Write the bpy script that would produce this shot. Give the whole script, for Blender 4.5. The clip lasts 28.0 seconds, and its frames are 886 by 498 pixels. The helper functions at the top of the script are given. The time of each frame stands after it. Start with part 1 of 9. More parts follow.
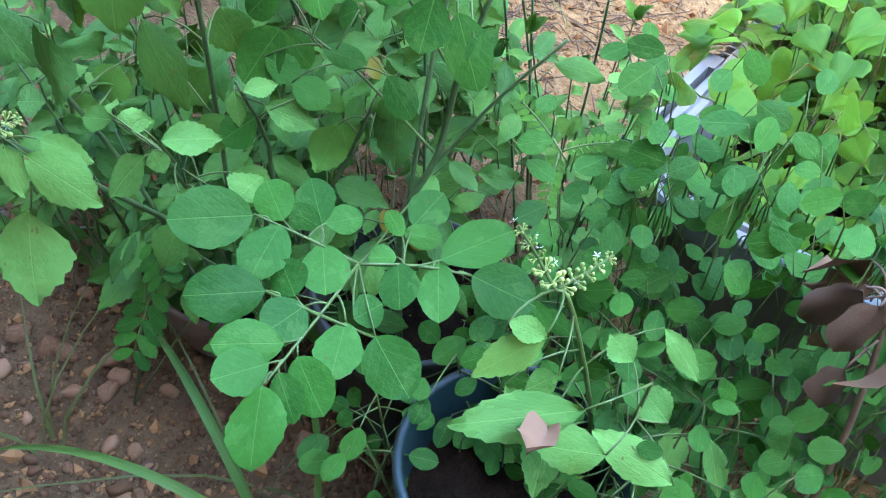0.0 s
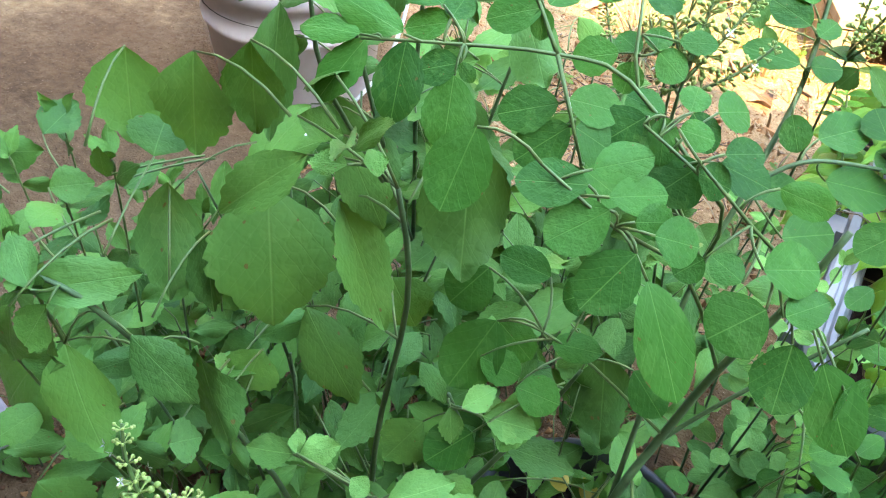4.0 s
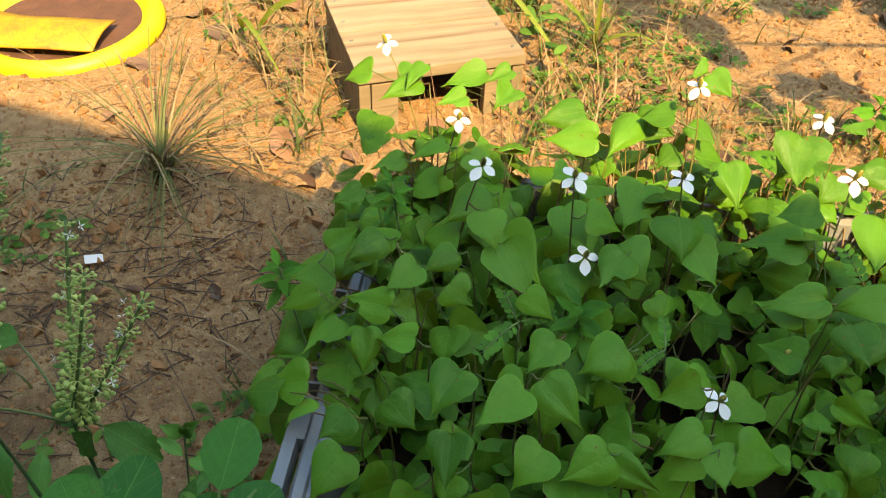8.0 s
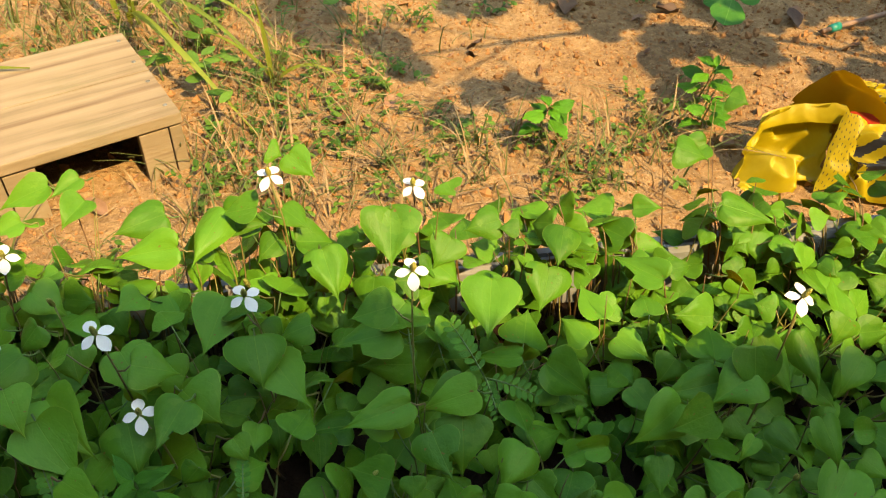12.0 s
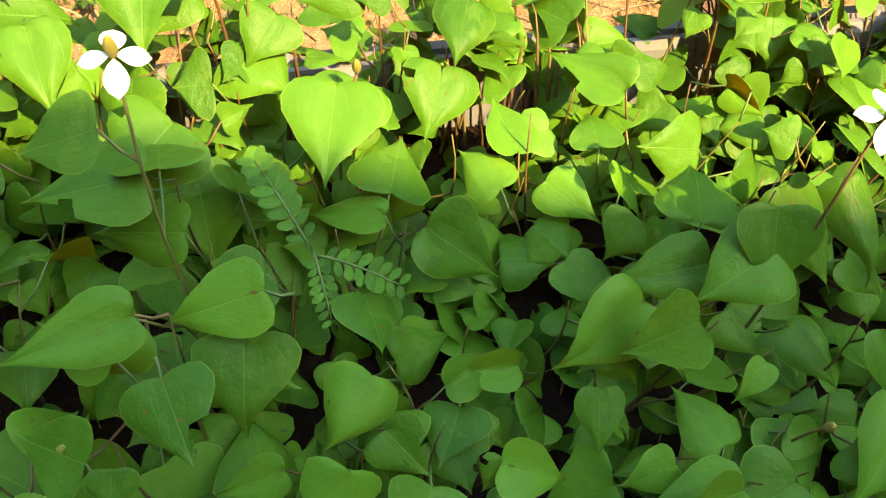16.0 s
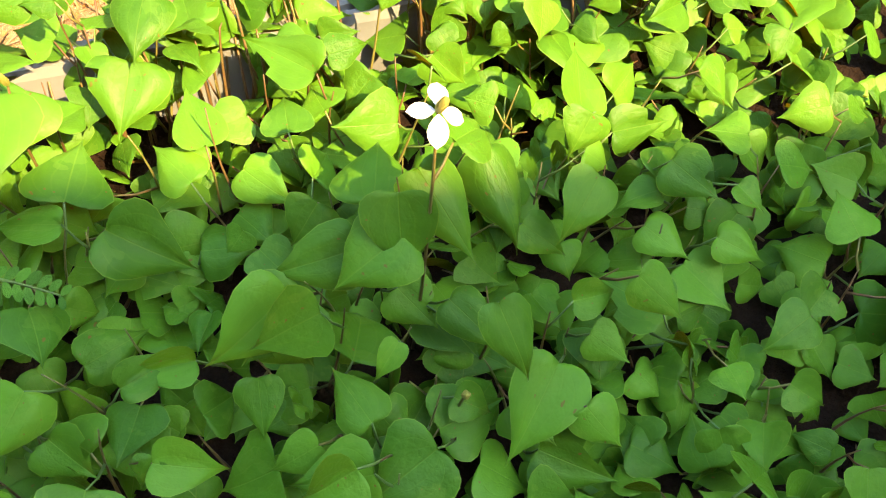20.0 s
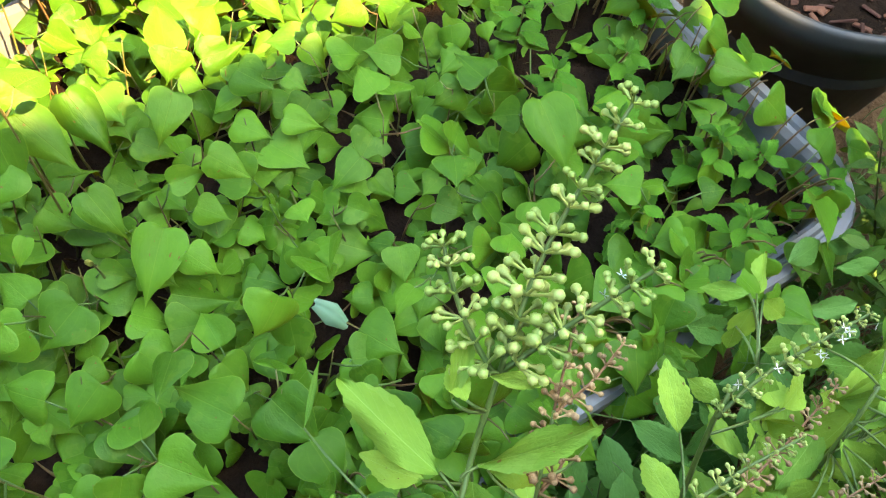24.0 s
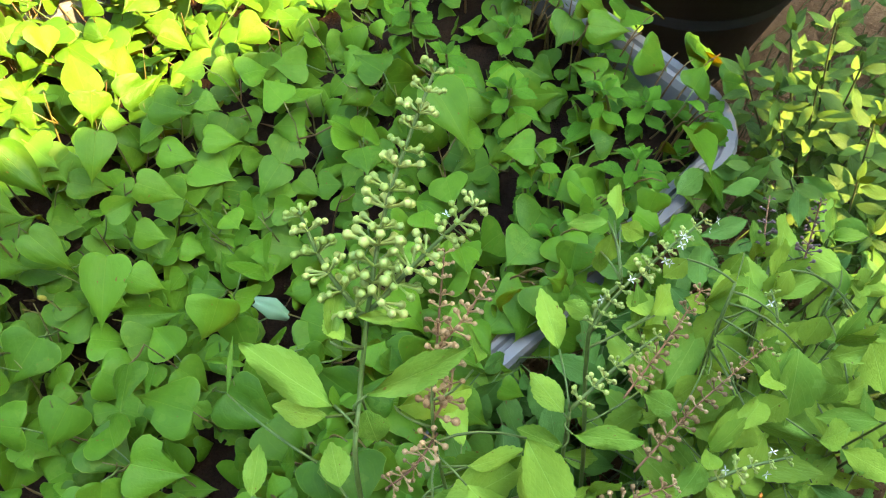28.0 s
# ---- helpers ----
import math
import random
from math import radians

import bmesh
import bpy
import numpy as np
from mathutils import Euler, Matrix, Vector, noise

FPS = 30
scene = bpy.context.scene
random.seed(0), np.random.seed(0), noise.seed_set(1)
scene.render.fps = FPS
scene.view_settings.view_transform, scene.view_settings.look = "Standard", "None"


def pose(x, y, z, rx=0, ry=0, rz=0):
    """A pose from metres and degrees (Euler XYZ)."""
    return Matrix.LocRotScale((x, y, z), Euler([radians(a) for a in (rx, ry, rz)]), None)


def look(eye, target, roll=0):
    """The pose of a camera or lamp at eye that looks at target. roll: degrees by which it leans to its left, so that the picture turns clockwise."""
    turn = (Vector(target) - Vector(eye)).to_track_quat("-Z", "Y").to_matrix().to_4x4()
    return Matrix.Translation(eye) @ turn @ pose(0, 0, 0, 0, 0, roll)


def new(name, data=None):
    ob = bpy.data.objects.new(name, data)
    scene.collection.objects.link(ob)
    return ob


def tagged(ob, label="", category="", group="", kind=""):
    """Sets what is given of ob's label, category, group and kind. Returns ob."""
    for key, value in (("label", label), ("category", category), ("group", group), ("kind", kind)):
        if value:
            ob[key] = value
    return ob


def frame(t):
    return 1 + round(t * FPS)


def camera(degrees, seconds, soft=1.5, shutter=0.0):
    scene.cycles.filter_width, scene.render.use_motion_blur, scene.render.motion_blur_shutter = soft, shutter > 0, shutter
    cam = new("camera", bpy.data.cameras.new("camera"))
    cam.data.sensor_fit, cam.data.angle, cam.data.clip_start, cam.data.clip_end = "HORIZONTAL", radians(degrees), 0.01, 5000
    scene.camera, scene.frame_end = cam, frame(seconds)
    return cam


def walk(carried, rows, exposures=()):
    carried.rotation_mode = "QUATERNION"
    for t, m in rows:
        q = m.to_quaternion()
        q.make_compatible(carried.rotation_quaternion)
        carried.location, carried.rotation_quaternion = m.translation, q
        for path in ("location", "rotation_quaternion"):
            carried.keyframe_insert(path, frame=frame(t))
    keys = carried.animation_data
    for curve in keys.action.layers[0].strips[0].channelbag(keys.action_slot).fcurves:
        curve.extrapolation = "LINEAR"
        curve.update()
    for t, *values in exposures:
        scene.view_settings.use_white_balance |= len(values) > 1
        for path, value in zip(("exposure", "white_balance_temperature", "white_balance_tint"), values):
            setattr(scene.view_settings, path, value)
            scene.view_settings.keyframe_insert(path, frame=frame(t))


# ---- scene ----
cam = camera(56.8, 28.0, soft=1.15)
PATH = [
    (0, (0.2143, -0.1690, 0.6710), (-0.5979, 0.9763, -0.7533), 4.21),
    (0.5, (0.1440, -0.1732, 0.6356), (-0.6167, 0.9772, -0.8128), 6.04),
    (1, (0.0842, -0.1502, 0.6174), (-0.6486, 1.0214, -0.8284), 7.47),
    (1.5, (0.0611, -0.1307, 0.6055), (-0.6596, 1.0686, -0.8236), 7.99),
    (2, (0.0324, -0.1238, 0.6194), (-0.6933, 1.0965, -0.7893), 7.98),
    (2.5, (0.0077, -0.1295, 0.6348), (-0.7339, 1.1034, -0.7544), 7.68),
    (3, (-0.0148, -0.1372, 0.6652), (-0.7649, 1.1282, -0.6898), 6.74),
    (3.5, (-0.0239, -0.1437, 0.6830), (-0.7546, 1.1528, -0.6531), 5.43),
    (5.5, (-0.0544, 0.0072, 0.7582), (-0.5987, 1.3149, -0.6537), 7.11),
    (6, (-0.0349, 0.0428, 0.7714), (-0.5386, 1.3851, -0.6230), 5.14),
    (6.5, (-0.0095, 0.0805, 0.7801), (-0.4419, 1.4703, -0.5916), 3.94),
    (7, (0.0392, 0.1221, 0.7814), (-0.2824, 1.5549, -0.5765), 3.86),
    (7.5, (0.0874, 0.1520, 0.7843), (-0.1273, 1.6108, -0.5669), 3.69),
    (8, (0.1476, 0.1893, 0.7915), (0.0232, 1.6572, -0.5611), 2.56),
    (8.5, (0.2094, 0.2402, 0.7943), (0.1823, 1.7073, -0.5647), 1.86),
    (9, (0.2428, 0.2669, 0.7980), (0.3034, 1.7304, -0.5638), 1.88),
    (9.5, (0.2665, 0.2886, 0.8089), (0.3870, 1.7468, -0.5545), 1.57),
    (10, (0.2870, 0.2982, 0.8160), (0.4419, 1.7562, -0.5442), 1.00),
    (10.5, (0.3044, 0.3050, 0.8197), (0.4889, 1.7607, -0.5392), 1.12),
    (11, (0.3189, 0.3091, 0.8180), (0.5331, 1.7550, -0.5471), 1.66),
    (11.5, (0.3382, 0.3157, 0.8208), (0.5873, 1.7552, -0.5452), 2.00),
    (12, (0.3615, 0.3175, 0.8237), (0.6508, 1.7514, -0.5402), 2.24),
    (12.5, (0.3879, 0.3244, 0.8199), (0.7222, 1.7436, -0.5491), 2.83),
    (13, (0.4084, 0.3408, 0.7923), (0.7580, 1.6924, -0.6398), 3.38),
    (13.5, (0.4382, 0.3817, 0.7386), (0.7619, 1.6731, -0.7539), 4.70),
    (15.5, (0.4818, 0.4979, 0.6138), (0.8087, 1.6614, -0.9798), 6.10),
    (16, (0.4806, 0.5008, 0.6107), (0.8164, 1.5995, -1.0264), 6.76),
    (16.5, (0.4826, 0.5007, 0.6078), (0.8294, 1.5450, -1.0623), 8.54),
    (17, (0.4842, 0.5038, 0.6080), (0.8172, 1.5031, -1.0921), 8.57),
    (17.5, (0.4968, 0.5069, 0.6143), (0.8238, 1.4687, -1.1085), 8.21),
    (18, (0.5136, 0.5053, 0.6186), (0.8273, 1.4444, -1.1191), 8.41),
    (18.5, (0.5381, 0.5008, 0.6276), (0.8527, 1.4432, -1.1082), 8.84),
    (19, (0.5603, 0.4939, 0.6394), (0.8868, 1.4527, -1.0852), 8.24),
    (19.5, (0.5891, 0.4882, 0.6435), (0.9592, 1.4490, -1.0711), 7.38),
    (20, (0.6268, 0.4813, 0.6472), (1.0449, 1.4178, -1.0698), 7.50),
    (20.5, (0.6552, 0.4661, 0.6571), (1.1119, 1.3804, -1.0620), 7.60),
    (21, (0.6678, 0.4392, 0.6725), (1.1384, 1.3271, -1.0567), 6.81),
    (21.5, (0.7016, 0.3944, 0.7002), (1.2096, 1.2674, -1.0260), 6.19),
    (22, (0.7278, 0.3538, 0.7161), (1.2885, 1.1942, -1.0100), 6.38),
    (22.5, (0.7401, 0.3117, 0.7319), (1.3508, 1.1108, -0.9967), 7.50),
    (24.5, (0.7332, 0.2666, 0.7914), (1.3434, 1.0218, -0.9571), 5.67),
    (25, (0.7274, 0.2659, 0.8033), (1.3325, 1.0219, -0.9467), 5.03),
    (25.5, (0.7125, 0.2581, 0.8121), (1.3438, 1.0136, -0.9288), 5.15),
    (26, (0.7032, 0.2464, 0.8356), (1.3362, 0.9871, -0.9110), 5.20),
    (26.5, (0.7106, 0.2329, 0.8326), (1.3356, 0.9677, -0.9194), 4.62),
    (27, (0.7319, 0.2220, 0.8246), (1.3480, 0.9547, -0.9314), 2.46),
    (27.5, (0.7331, 0.2227, 0.8247), (1.3585, 0.9582, -0.9269), 1.49),
    (28, (0.7498, 0.2047, 0.8181), (1.3915, 0.9352, -0.9296), -1.40),
]
EXPOSE = [(0.0, 5.04, 5900, 6), (1.0, 5.25, 6250, 7), (2.0, 5.22, 7500, 6), (3.0, 5.06, 6650, 12), (3.5, 5.05, 6650, 9), (6.0, 3.98, 6900, -1), (7.0, 3.30, 7000, -3), (8.0, 2.82, 7100, -5), (11.0, 2.54, 7200, -6), (13.5, 2.58, 7200, -6),
          (15.5, 3.05, 7200, -4), (16.0, 3.26, 7200, -3), (17.0, 3.95, 7000, -4), (18.0, 4.02, 7000, -3), (20.0, 3.55, 7100, -3), (21.0, 3.76, 7150, -4), (22.0, 4.28, 7200, -3), (25.0, 4.14, 7450, 1), (28.0, 4.10, 7450, 1)]
walk(cam, [(t, look(eye, target, roll)) for t, eye, target, roll in PATH], EXPOSE)

# ---- light: a clear midday sky, the sun high behind the camera ----
SUN_WAY = Vector((0.40, -0.752, 1.0)).normalized()
elev = math.asin(SUN_WAY.z)
azim = math.atan2(SUN_WAY.x, SUN_WAY.y)
world = bpy.data.worlds.new("sky")
scene.world = world
world.use_nodes = True
wt = world.node_tree
sky = wt.nodes.new("ShaderNodeTexSky")
sky.sky_type = "NISHITA"
sky.sun_disc = False
sky.sun_elevation = elev
sky.sun_rotation = azim
sky.air_density, sky.dust_density, sky.ozone_density = 1.0, 1.5, 1.0
bg = wt.nodes["Background"]
bg.inputs["Strength"].default_value = 0.15
wt.links.new(sky.outputs["Color"], bg.inputs["Color"])
sun_data = bpy.data.lights.new("sun", "SUN")
sun_data.energy, sun_data.angle, sun_data.color = 2.6, radians(0.55), (1.0, 0.635, 0.33)
sun = new("sun", sun_data)
sun.matrix_world = look(SUN_WAY * 20, (0, 0, 0))

# ---- materials ----
def mat(name):
    m = bpy.data.materials.new(name)
    m.use_nodes = True
    nt = m.node_tree
    return m, nt, nt.nodes["Principled BSDF"]


def node(nt, kind, **values):
    n = nt.nodes.new(kind)
    for k, v in values.items():
        if k in n.inputs:
            n.inputs[k].default_value = v
    return n


def coords(nt, which="Object"):
    return nt.nodes.new("ShaderNodeTexCoord").outputs[which]


def noise_at(nt, vec, scale, detail=4.0, rough=0.55):
    n = nt.nodes.new("ShaderNodeTexNoise")
    n.inputs["Scale"].default_value, n.inputs["Detail"].default_value, n.inputs["Roughness"].default_value = scale, detail, rough
    nt.links.new(vec, n.inputs["Vector"])
    return n.outputs["Fac"]


def ramp(nt, fac, stops):
    r = nt.nodes.new("ShaderNodeValToRGB")
    while len(r.color_ramp.elements) < len(stops):
        r.color_ramp.elements.new(0.5)
    for e, (p, c) in zip(r.color_ramp.elements, stops):
        e.position, e.color = p, (*c, 1)
    nt.links.new(fac, r.inputs["Fac"])
    return r.outputs["Color"]


def mixc(nt, fac, a, b, how="MIX"):
    n = nt.nodes.new("ShaderNodeMix")
    n.data_type, n.blend_type = "RGBA", how
    for slot, v in ((0, fac), (6, a), (7, b)):
        if isinstance(v, (int, float)):
            n.inputs[slot].default_value = v
        elif isinstance(v, tuple):
            n.inputs[slot].default_value = (*v, 1)
        else:
            nt.links.new(v, n.inputs[slot])
    return n.outputs[2]


def calc(nt, op, a, b=0.0, c=None):
    n = nt.nodes.new("ShaderNodeMath")
    n.operation = op
    for i, v in enumerate((a, b, c)):
        if v is None:
            continue
        if isinstance(v, (int, float)):
            n.inputs[i].default_value = v
        else:
            nt.links.new(v, n.inputs[i])
    return n.outputs[0]


def bump(nt, bsdf, height, strength, dist):
    n = nt.nodes.new("ShaderNodeBump")
    n.inputs["Strength"].default_value, n.inputs["Distance"].default_value = strength, dist
    nt.links.new(height, n.inputs["Height"])
    nt.links.new(n.outputs["Normal"], bsdf.inputs["Normal"])


def rand(nt):
    return nt.nodes.new("ShaderNodeObjectInfo").outputs["Random"]


def leaf_mat(name, dark, light, vein, veins=5.0, slant=0.9, rough=0.5, glow=0.35, palmate=False, vein_mix=0.4, spec=0.28, blemish=0.8, warmth=1.9, quilt=0.5):
    """A leaf: colour from leaf to leaf and over the blade, a midrib and side veins along its UV, puckered between them, light let through."""
    m, nt, p = mat(name)
    island = nt.nodes.new("ShaderNodeNewGeometry").outputs["Random Per Island"]
    each = calc(nt, "FRACT", calc(nt, "ADD", rand(nt), island))
    far = nt.nodes.new("ShaderNodeVectorMath")
    far.operation = "ADD"
    nt.links.new(coords(nt, "UV"), far.inputs[0])
    nt.links.new(calc(nt, "MULTIPLY", each, 53.0), far.inputs[1])
    own = far.outputs[0]
    sep = nt.nodes.new("ShaderNodeSeparateXYZ")
    nt.links.new(coords(nt, "UV"), sep.inputs[0])
    stray = calc(nt, "MULTIPLY", calc(nt, "SUBTRACT", noise_at(nt, own, 3.2, 2.0), 0.5), 0.10)
    u = calc(nt, "ABSOLUTE", calc(nt, "SUBTRACT", sep.outputs["X"], 0.5))
    v = calc(nt, "ADD", sep.outputs["Y"], stray)

    def line_at(d, w):
        """1 on the line, falling off smoothly over the width w."""
        n = nt.nodes.new("ShaderNodeMapRange")
        n.interpolation_type = "SMOOTHSTEP"
        n.inputs["From Min"].default_value, n.inputs["From Max"].default_value = w, 0.0
        nt.links.new(d, n.inputs["Value"])
        return n.outputs["Result"]
    mid = line_at(u, 0.016)
    if palmate:
        bow = calc(nt, "ADD", calc(nt, "SINE", calc(nt, "MULTIPLY", calc(nt, "POWER", calc(nt, "MAXIMUM", v, 0.001), 0.6), 3.1416)), 0.04)
        a = calc(nt, "ADD", calc(nt, "DIVIDE", u, bow), stray)
        one = line_at(calc(nt, "ABSOLUTE", calc(nt, "SUBTRACT", a, 0.17)), 0.020)
        two = line_at(calc(nt, "ABSOLUTE", calc(nt, "SUBTRACT", a, 0.36)), 0.020)
        side = calc(nt, "MAXIMUM", one, two)
    else:
        run = calc(nt, "FRACT", calc(nt, "MULTIPLY", calc(nt, "SUBTRACT", v, calc(nt, "MULTIPLY", u, slant)), veins))
        side = line_at(calc(nt, "SUBTRACT", 0.5, calc(nt, "ABSOLUTE", calc(nt, "SUBTRACT", run, 0.5))), 0.07)
    lines = calc(nt, "MAXIMUM", mid, calc(nt, "MULTIPLY", side, 0.30))
    cells = nt.nodes.new("ShaderNodeTexVoronoi")
    cells.feature = "DISTANCE_TO_EDGE"
    cells.inputs["Scale"].default_value = 11.0
    nt.links.new(own, cells.inputs["Vector"])
    net = line_at(cells.outputs["Distance"], 0.045)
    blotch = noise_at(nt, own, 3.5, 4.0)
    mix_r = calc(nt, "ADD", calc(nt, "MULTIPLY", each, 0.7), calc(nt, "MULTIPLY", blotch, 0.35))
    col = ramp(nt, mix_r, [(0.12, dark), (0.88, light)])
    col = mixc(nt, calc(nt, "MULTIPLY", calc(nt, "MAXIMUM", lines, calc(nt, "MULTIPLY", net, 0.10)), vein_mix), col, vein)
    rim = nt.nodes.new("ShaderNodeAttribute")
    rim.attribute_name = "rim"
    col = mixc(nt, calc(nt, "MULTIPLY", calc(nt, "GREATER_THAN", rim.outputs["Fac"], 0.975), 0.45), col, vein)
    spots = noise_at(nt, own, 9.0, 1.0)
    col = mixc(nt, calc(nt, "MULTIPLY", calc(nt, "GREATER_THAN", spots, 0.765), blemish), col, (0.12, 0.075, 0.02))
    pale = noise_at(nt, own, 1.6, 3.0)
    col = mixc(nt, calc(nt, "MULTIPLY", calc(nt, "GREATER_THAN", pale, 0.60), 0.12), col, vein)
    fine = noise_at(nt, own, 34.0, 2.0)
    puff = noise_at(nt, own, 6.0, 2.0)
    col = mixc(nt, calc(nt, "MULTIPLY", puff, 0.5), col, mixc(nt, 1.0, col, (0.66, 0.74, 0.6), "MULTIPLY"))
    bulge = calc(nt, "MINIMUM", calc(nt, "MULTIPLY", cells.outputs["Distance"], 3.0), 0.5)
    h = calc(nt, "ADD", calc(nt, "MULTIPLY", lines, -0.25), calc(nt, "ADD", calc(nt, "MULTIPLY", fine, 0.12), calc(nt, "ADD", calc(nt, "MULTIPLY", bulge, quilt), puff)))
    nt.links.new(col, p.inputs["Base Color"])
    p.inputs["Roughness"].default_value = rough
    p.inputs["Specular IOR Level"].default_value = spec
    bump(nt, p, h, 0.5, 0.0016)
    tr = nt.nodes.new("ShaderNodeBsdfTranslucent")
    warm = mixc(nt, 1.0, col, (warmth, 1.35, 0.35), "MULTIPLY")
    nt.links.new(warm, tr.inputs["Color"])
    mx = nt.nodes.new("ShaderNodeMixShader")
    mx.inputs["Fac"].default_value = glow
    nt.links.new(p.outputs[0], mx.inputs[1])
    nt.links.new(tr.outputs[0], mx.inputs[2])
    nt.links.new(mx.outputs[0], nt.nodes["Material Output"].inputs["Surface"])
    return m


def plain(name, a, b, scale=30.0, rough=0.6, bump_s=0.15, bump_d=0.002, spec=0.4, vary=0.0):
    """A surface of two near tones in a noise at two scales, with fine relief."""
    m, nt, p = mat(name)
    obj = coords(nt)
    n1, n2 = noise_at(nt, obj, scale), noise_at(nt, obj, scale * 7.3, 3.0)
    f = calc(nt, "ADD", calc(nt, "MULTIPLY", n1, 0.65), calc(nt, "MULTIPLY", n2, 0.35))
    if vary:
        f = calc(nt, "ADD", f, calc(nt, "MULTIPLY", calc(nt, "SUBTRACT", rand(nt), 0.5), vary))
    nt.links.new(ramp(nt, f, [(0.3, a), (0.7, b)]), p.inputs["Base Color"])
    p.inputs["Roughness"].default_value = rough
    p.inputs["Specular IOR Level"].default_value = spec
    bump(nt, p, f, bump_s, bump_d)
    return m


MINT_LEAF = leaf_mat("fish_mint_leaf", (0.032, 0.099, 0.0075), (0.081, 0.208, 0.016), (0.145, 0.264, 0.0396), glow=0.17, palmate=True, warmth=5.6, vein_mix=0.24, rough=0.45, spec=0.13, quilt=0.12)
BASIL_LEAF = leaf_mat("basil_leaf", (0.033, 0.094, 0.017), (0.100, 0.232, 0.040), (0.156, 0.296, 0.0858), veins=6.0, slant=1.2, rough=0.55, spec=0.16, glow=0.12, vein_mix=0.34, warmth=1.4, quilt=0.22)
BASIL_PALE = leaf_mat("pale_basil_leaf", (0.084, 0.192, 0.024), (0.225, 0.37, 0.048), (0.28, 0.47, 0.13), veins=6.0, slant=1.2, rough=0.6, glow=0.16, vein_mix=0.36, spec=0.10, warmth=1.6, quilt=0.22)
BASIL_FRESH = leaf_mat("fresh_basil_leaf", (0.070, 0.175, 0.036), (0.150, 0.310, 0.070), (0.25, 0.45, 0.14), veins=6.0, slant=1.2, rough=0.6, glow=0.14, vein_mix=0.36, spec=0.12, warmth=1.5, quilt=0.22)
MORINGA_LEAF = leaf_mat("moringa_leaf", (0.018, 0.0756, 0.0101), (0.050, 0.162, 0.0216), (0.144, 0.274, 0.072), veins=5.0, slant=1.0, rough=0.5, glow=0.18, vein_mix=0.45, spec=0.13, warmth=1.5, quilt=0.08)
WEED_LEAF = leaf_mat("weed_leaf", (0.021, 0.07, 0.0063), (0.0945, 0.193, 0.0196), (0.133, 0.21, 0.042), rough=0.5, glow=0.2)
FERN_LEAF = leaf_mat("feathery_weed_leaf", (0.034, 0.100, 0.010), (0.078, 0.205, 0.018), (0.10, 0.20, 0.05), veins=0.0, rough=0.5, glow=0.18, vein_mix=0.3, spec=0.12, quilt=0.05)
SPEARMINT_LEAF = leaf_mat("spearmint_leaf", (0.026, 0.095, 0.007), (0.075, 0.215, 0.014), (0.0198, 0.066, 0.0132), veins=7.0, slant=1.2, rough=0.5, spec=0.14, glow=0.2, vein_mix=0.6, quilt=0.6)
GRASS = leaf_mat("grass_blade", (0.0462, 0.0792, 0.0198), (0.112, 0.132, 0.0462), (0.132, 0.158, 0.066), veins=0.0, rough=0.5, glow=0.3)
DRY_GRASS = plain("dry_grass", (0.112, 0.0726, 0.033), (0.211, 0.152, 0.0792), 60, 0.8, vary=0.5)
DEAD_LEAF = plain("dead_leaf", (0.058, 0.034, 0.020), (0.19, 0.108, 0.062), 40, 0.7, vary=0.7)
YELLOW_LEAF = plain("yellowed_leaf", (0.231, 0.198, 0.0198), (0.33, 0.277, 0.0396), 60, 0.5)
STEM_RED = plain("reddish_stem", (0.0924, 0.0495, 0.0198), (0.132, 0.125, 0.033), 60, 0.5, vary=0.9)
STEM_GREEN = plain("green_stem", (0.0462, 0.0924, 0.0165), (0.099, 0.158, 0.0396), 60, 0.5)
STEM_BROWN = plain("woody_stem", (0.0363, 0.0561, 0.0172), (0.0726, 0.0957, 0.033), 80, 0.7, 0.4)
STEM_YOUNG = plain("young_green_stem", (0.036, 0.078, 0.022), (0.070, 0.125, 0.040), 80, 0.6, 0.3)
PETAL = plain("white_bract", (0.488, 0.502, 0.475), (0.568, 0.574, 0.554), 80, 0.5)
SPIKE = plain("flower_spike", (0.198, 0.218, 0.0264), (0.396, 0.363, 0.0792), 500, 0.7, 0.8, 0.001)
BUD = plain("pale_green_calyx", (0.16, 0.25, 0.045), (0.34, 0.42, 0.115), 150, 0.5, vary=0.4)
BUD_DRY = plain("dried_calyx", (0.17, 0.105, 0.045), (0.40, 0.28, 0.14), 150, 0.7, vary=0.4)
BUD_PURPLE = plain("purple_calyx", (0.045, 0.034, 0.034), (0.12, 0.085, 0.09), 150, 0.7, vary=0.4)
TUB_GREY = plain("grey_plastic", (0.099, 0.109, 0.112), (0.165, 0.175, 0.178), 9, 0.38, 0.05, spec=0.4)
BLACK_PLASTIC = plain("black_plastic", (0.018, 0.022, 0.023), (0.040, 0.046, 0.047), 12, 0.5, 0.06, spec=0.35)
BLUE_PLASTIC = plain("dark_teal_plastic", (0.00792, 0.0231, 0.0297), (0.0198, 0.0462, 0.0528), 12, 0.4, 0.06, spec=0.5)
WHITE_PLASTIC = plain("white_plastic", (0.363, 0.33, 0.304), (0.462, 0.429, 0.403), 8, 0.45, 0.05)
YELLOW_PLASTIC = plain("yellow_plastic", (0.462, 0.33, 0.0066), (0.528, 0.409, 0.0198), 12, 0.45, 0.05)
CLAY = plain("brown_clay", (0.10, 0.062, 0.042), (0.20, 0.135, 0.10), 14, 0.7, 0.3)
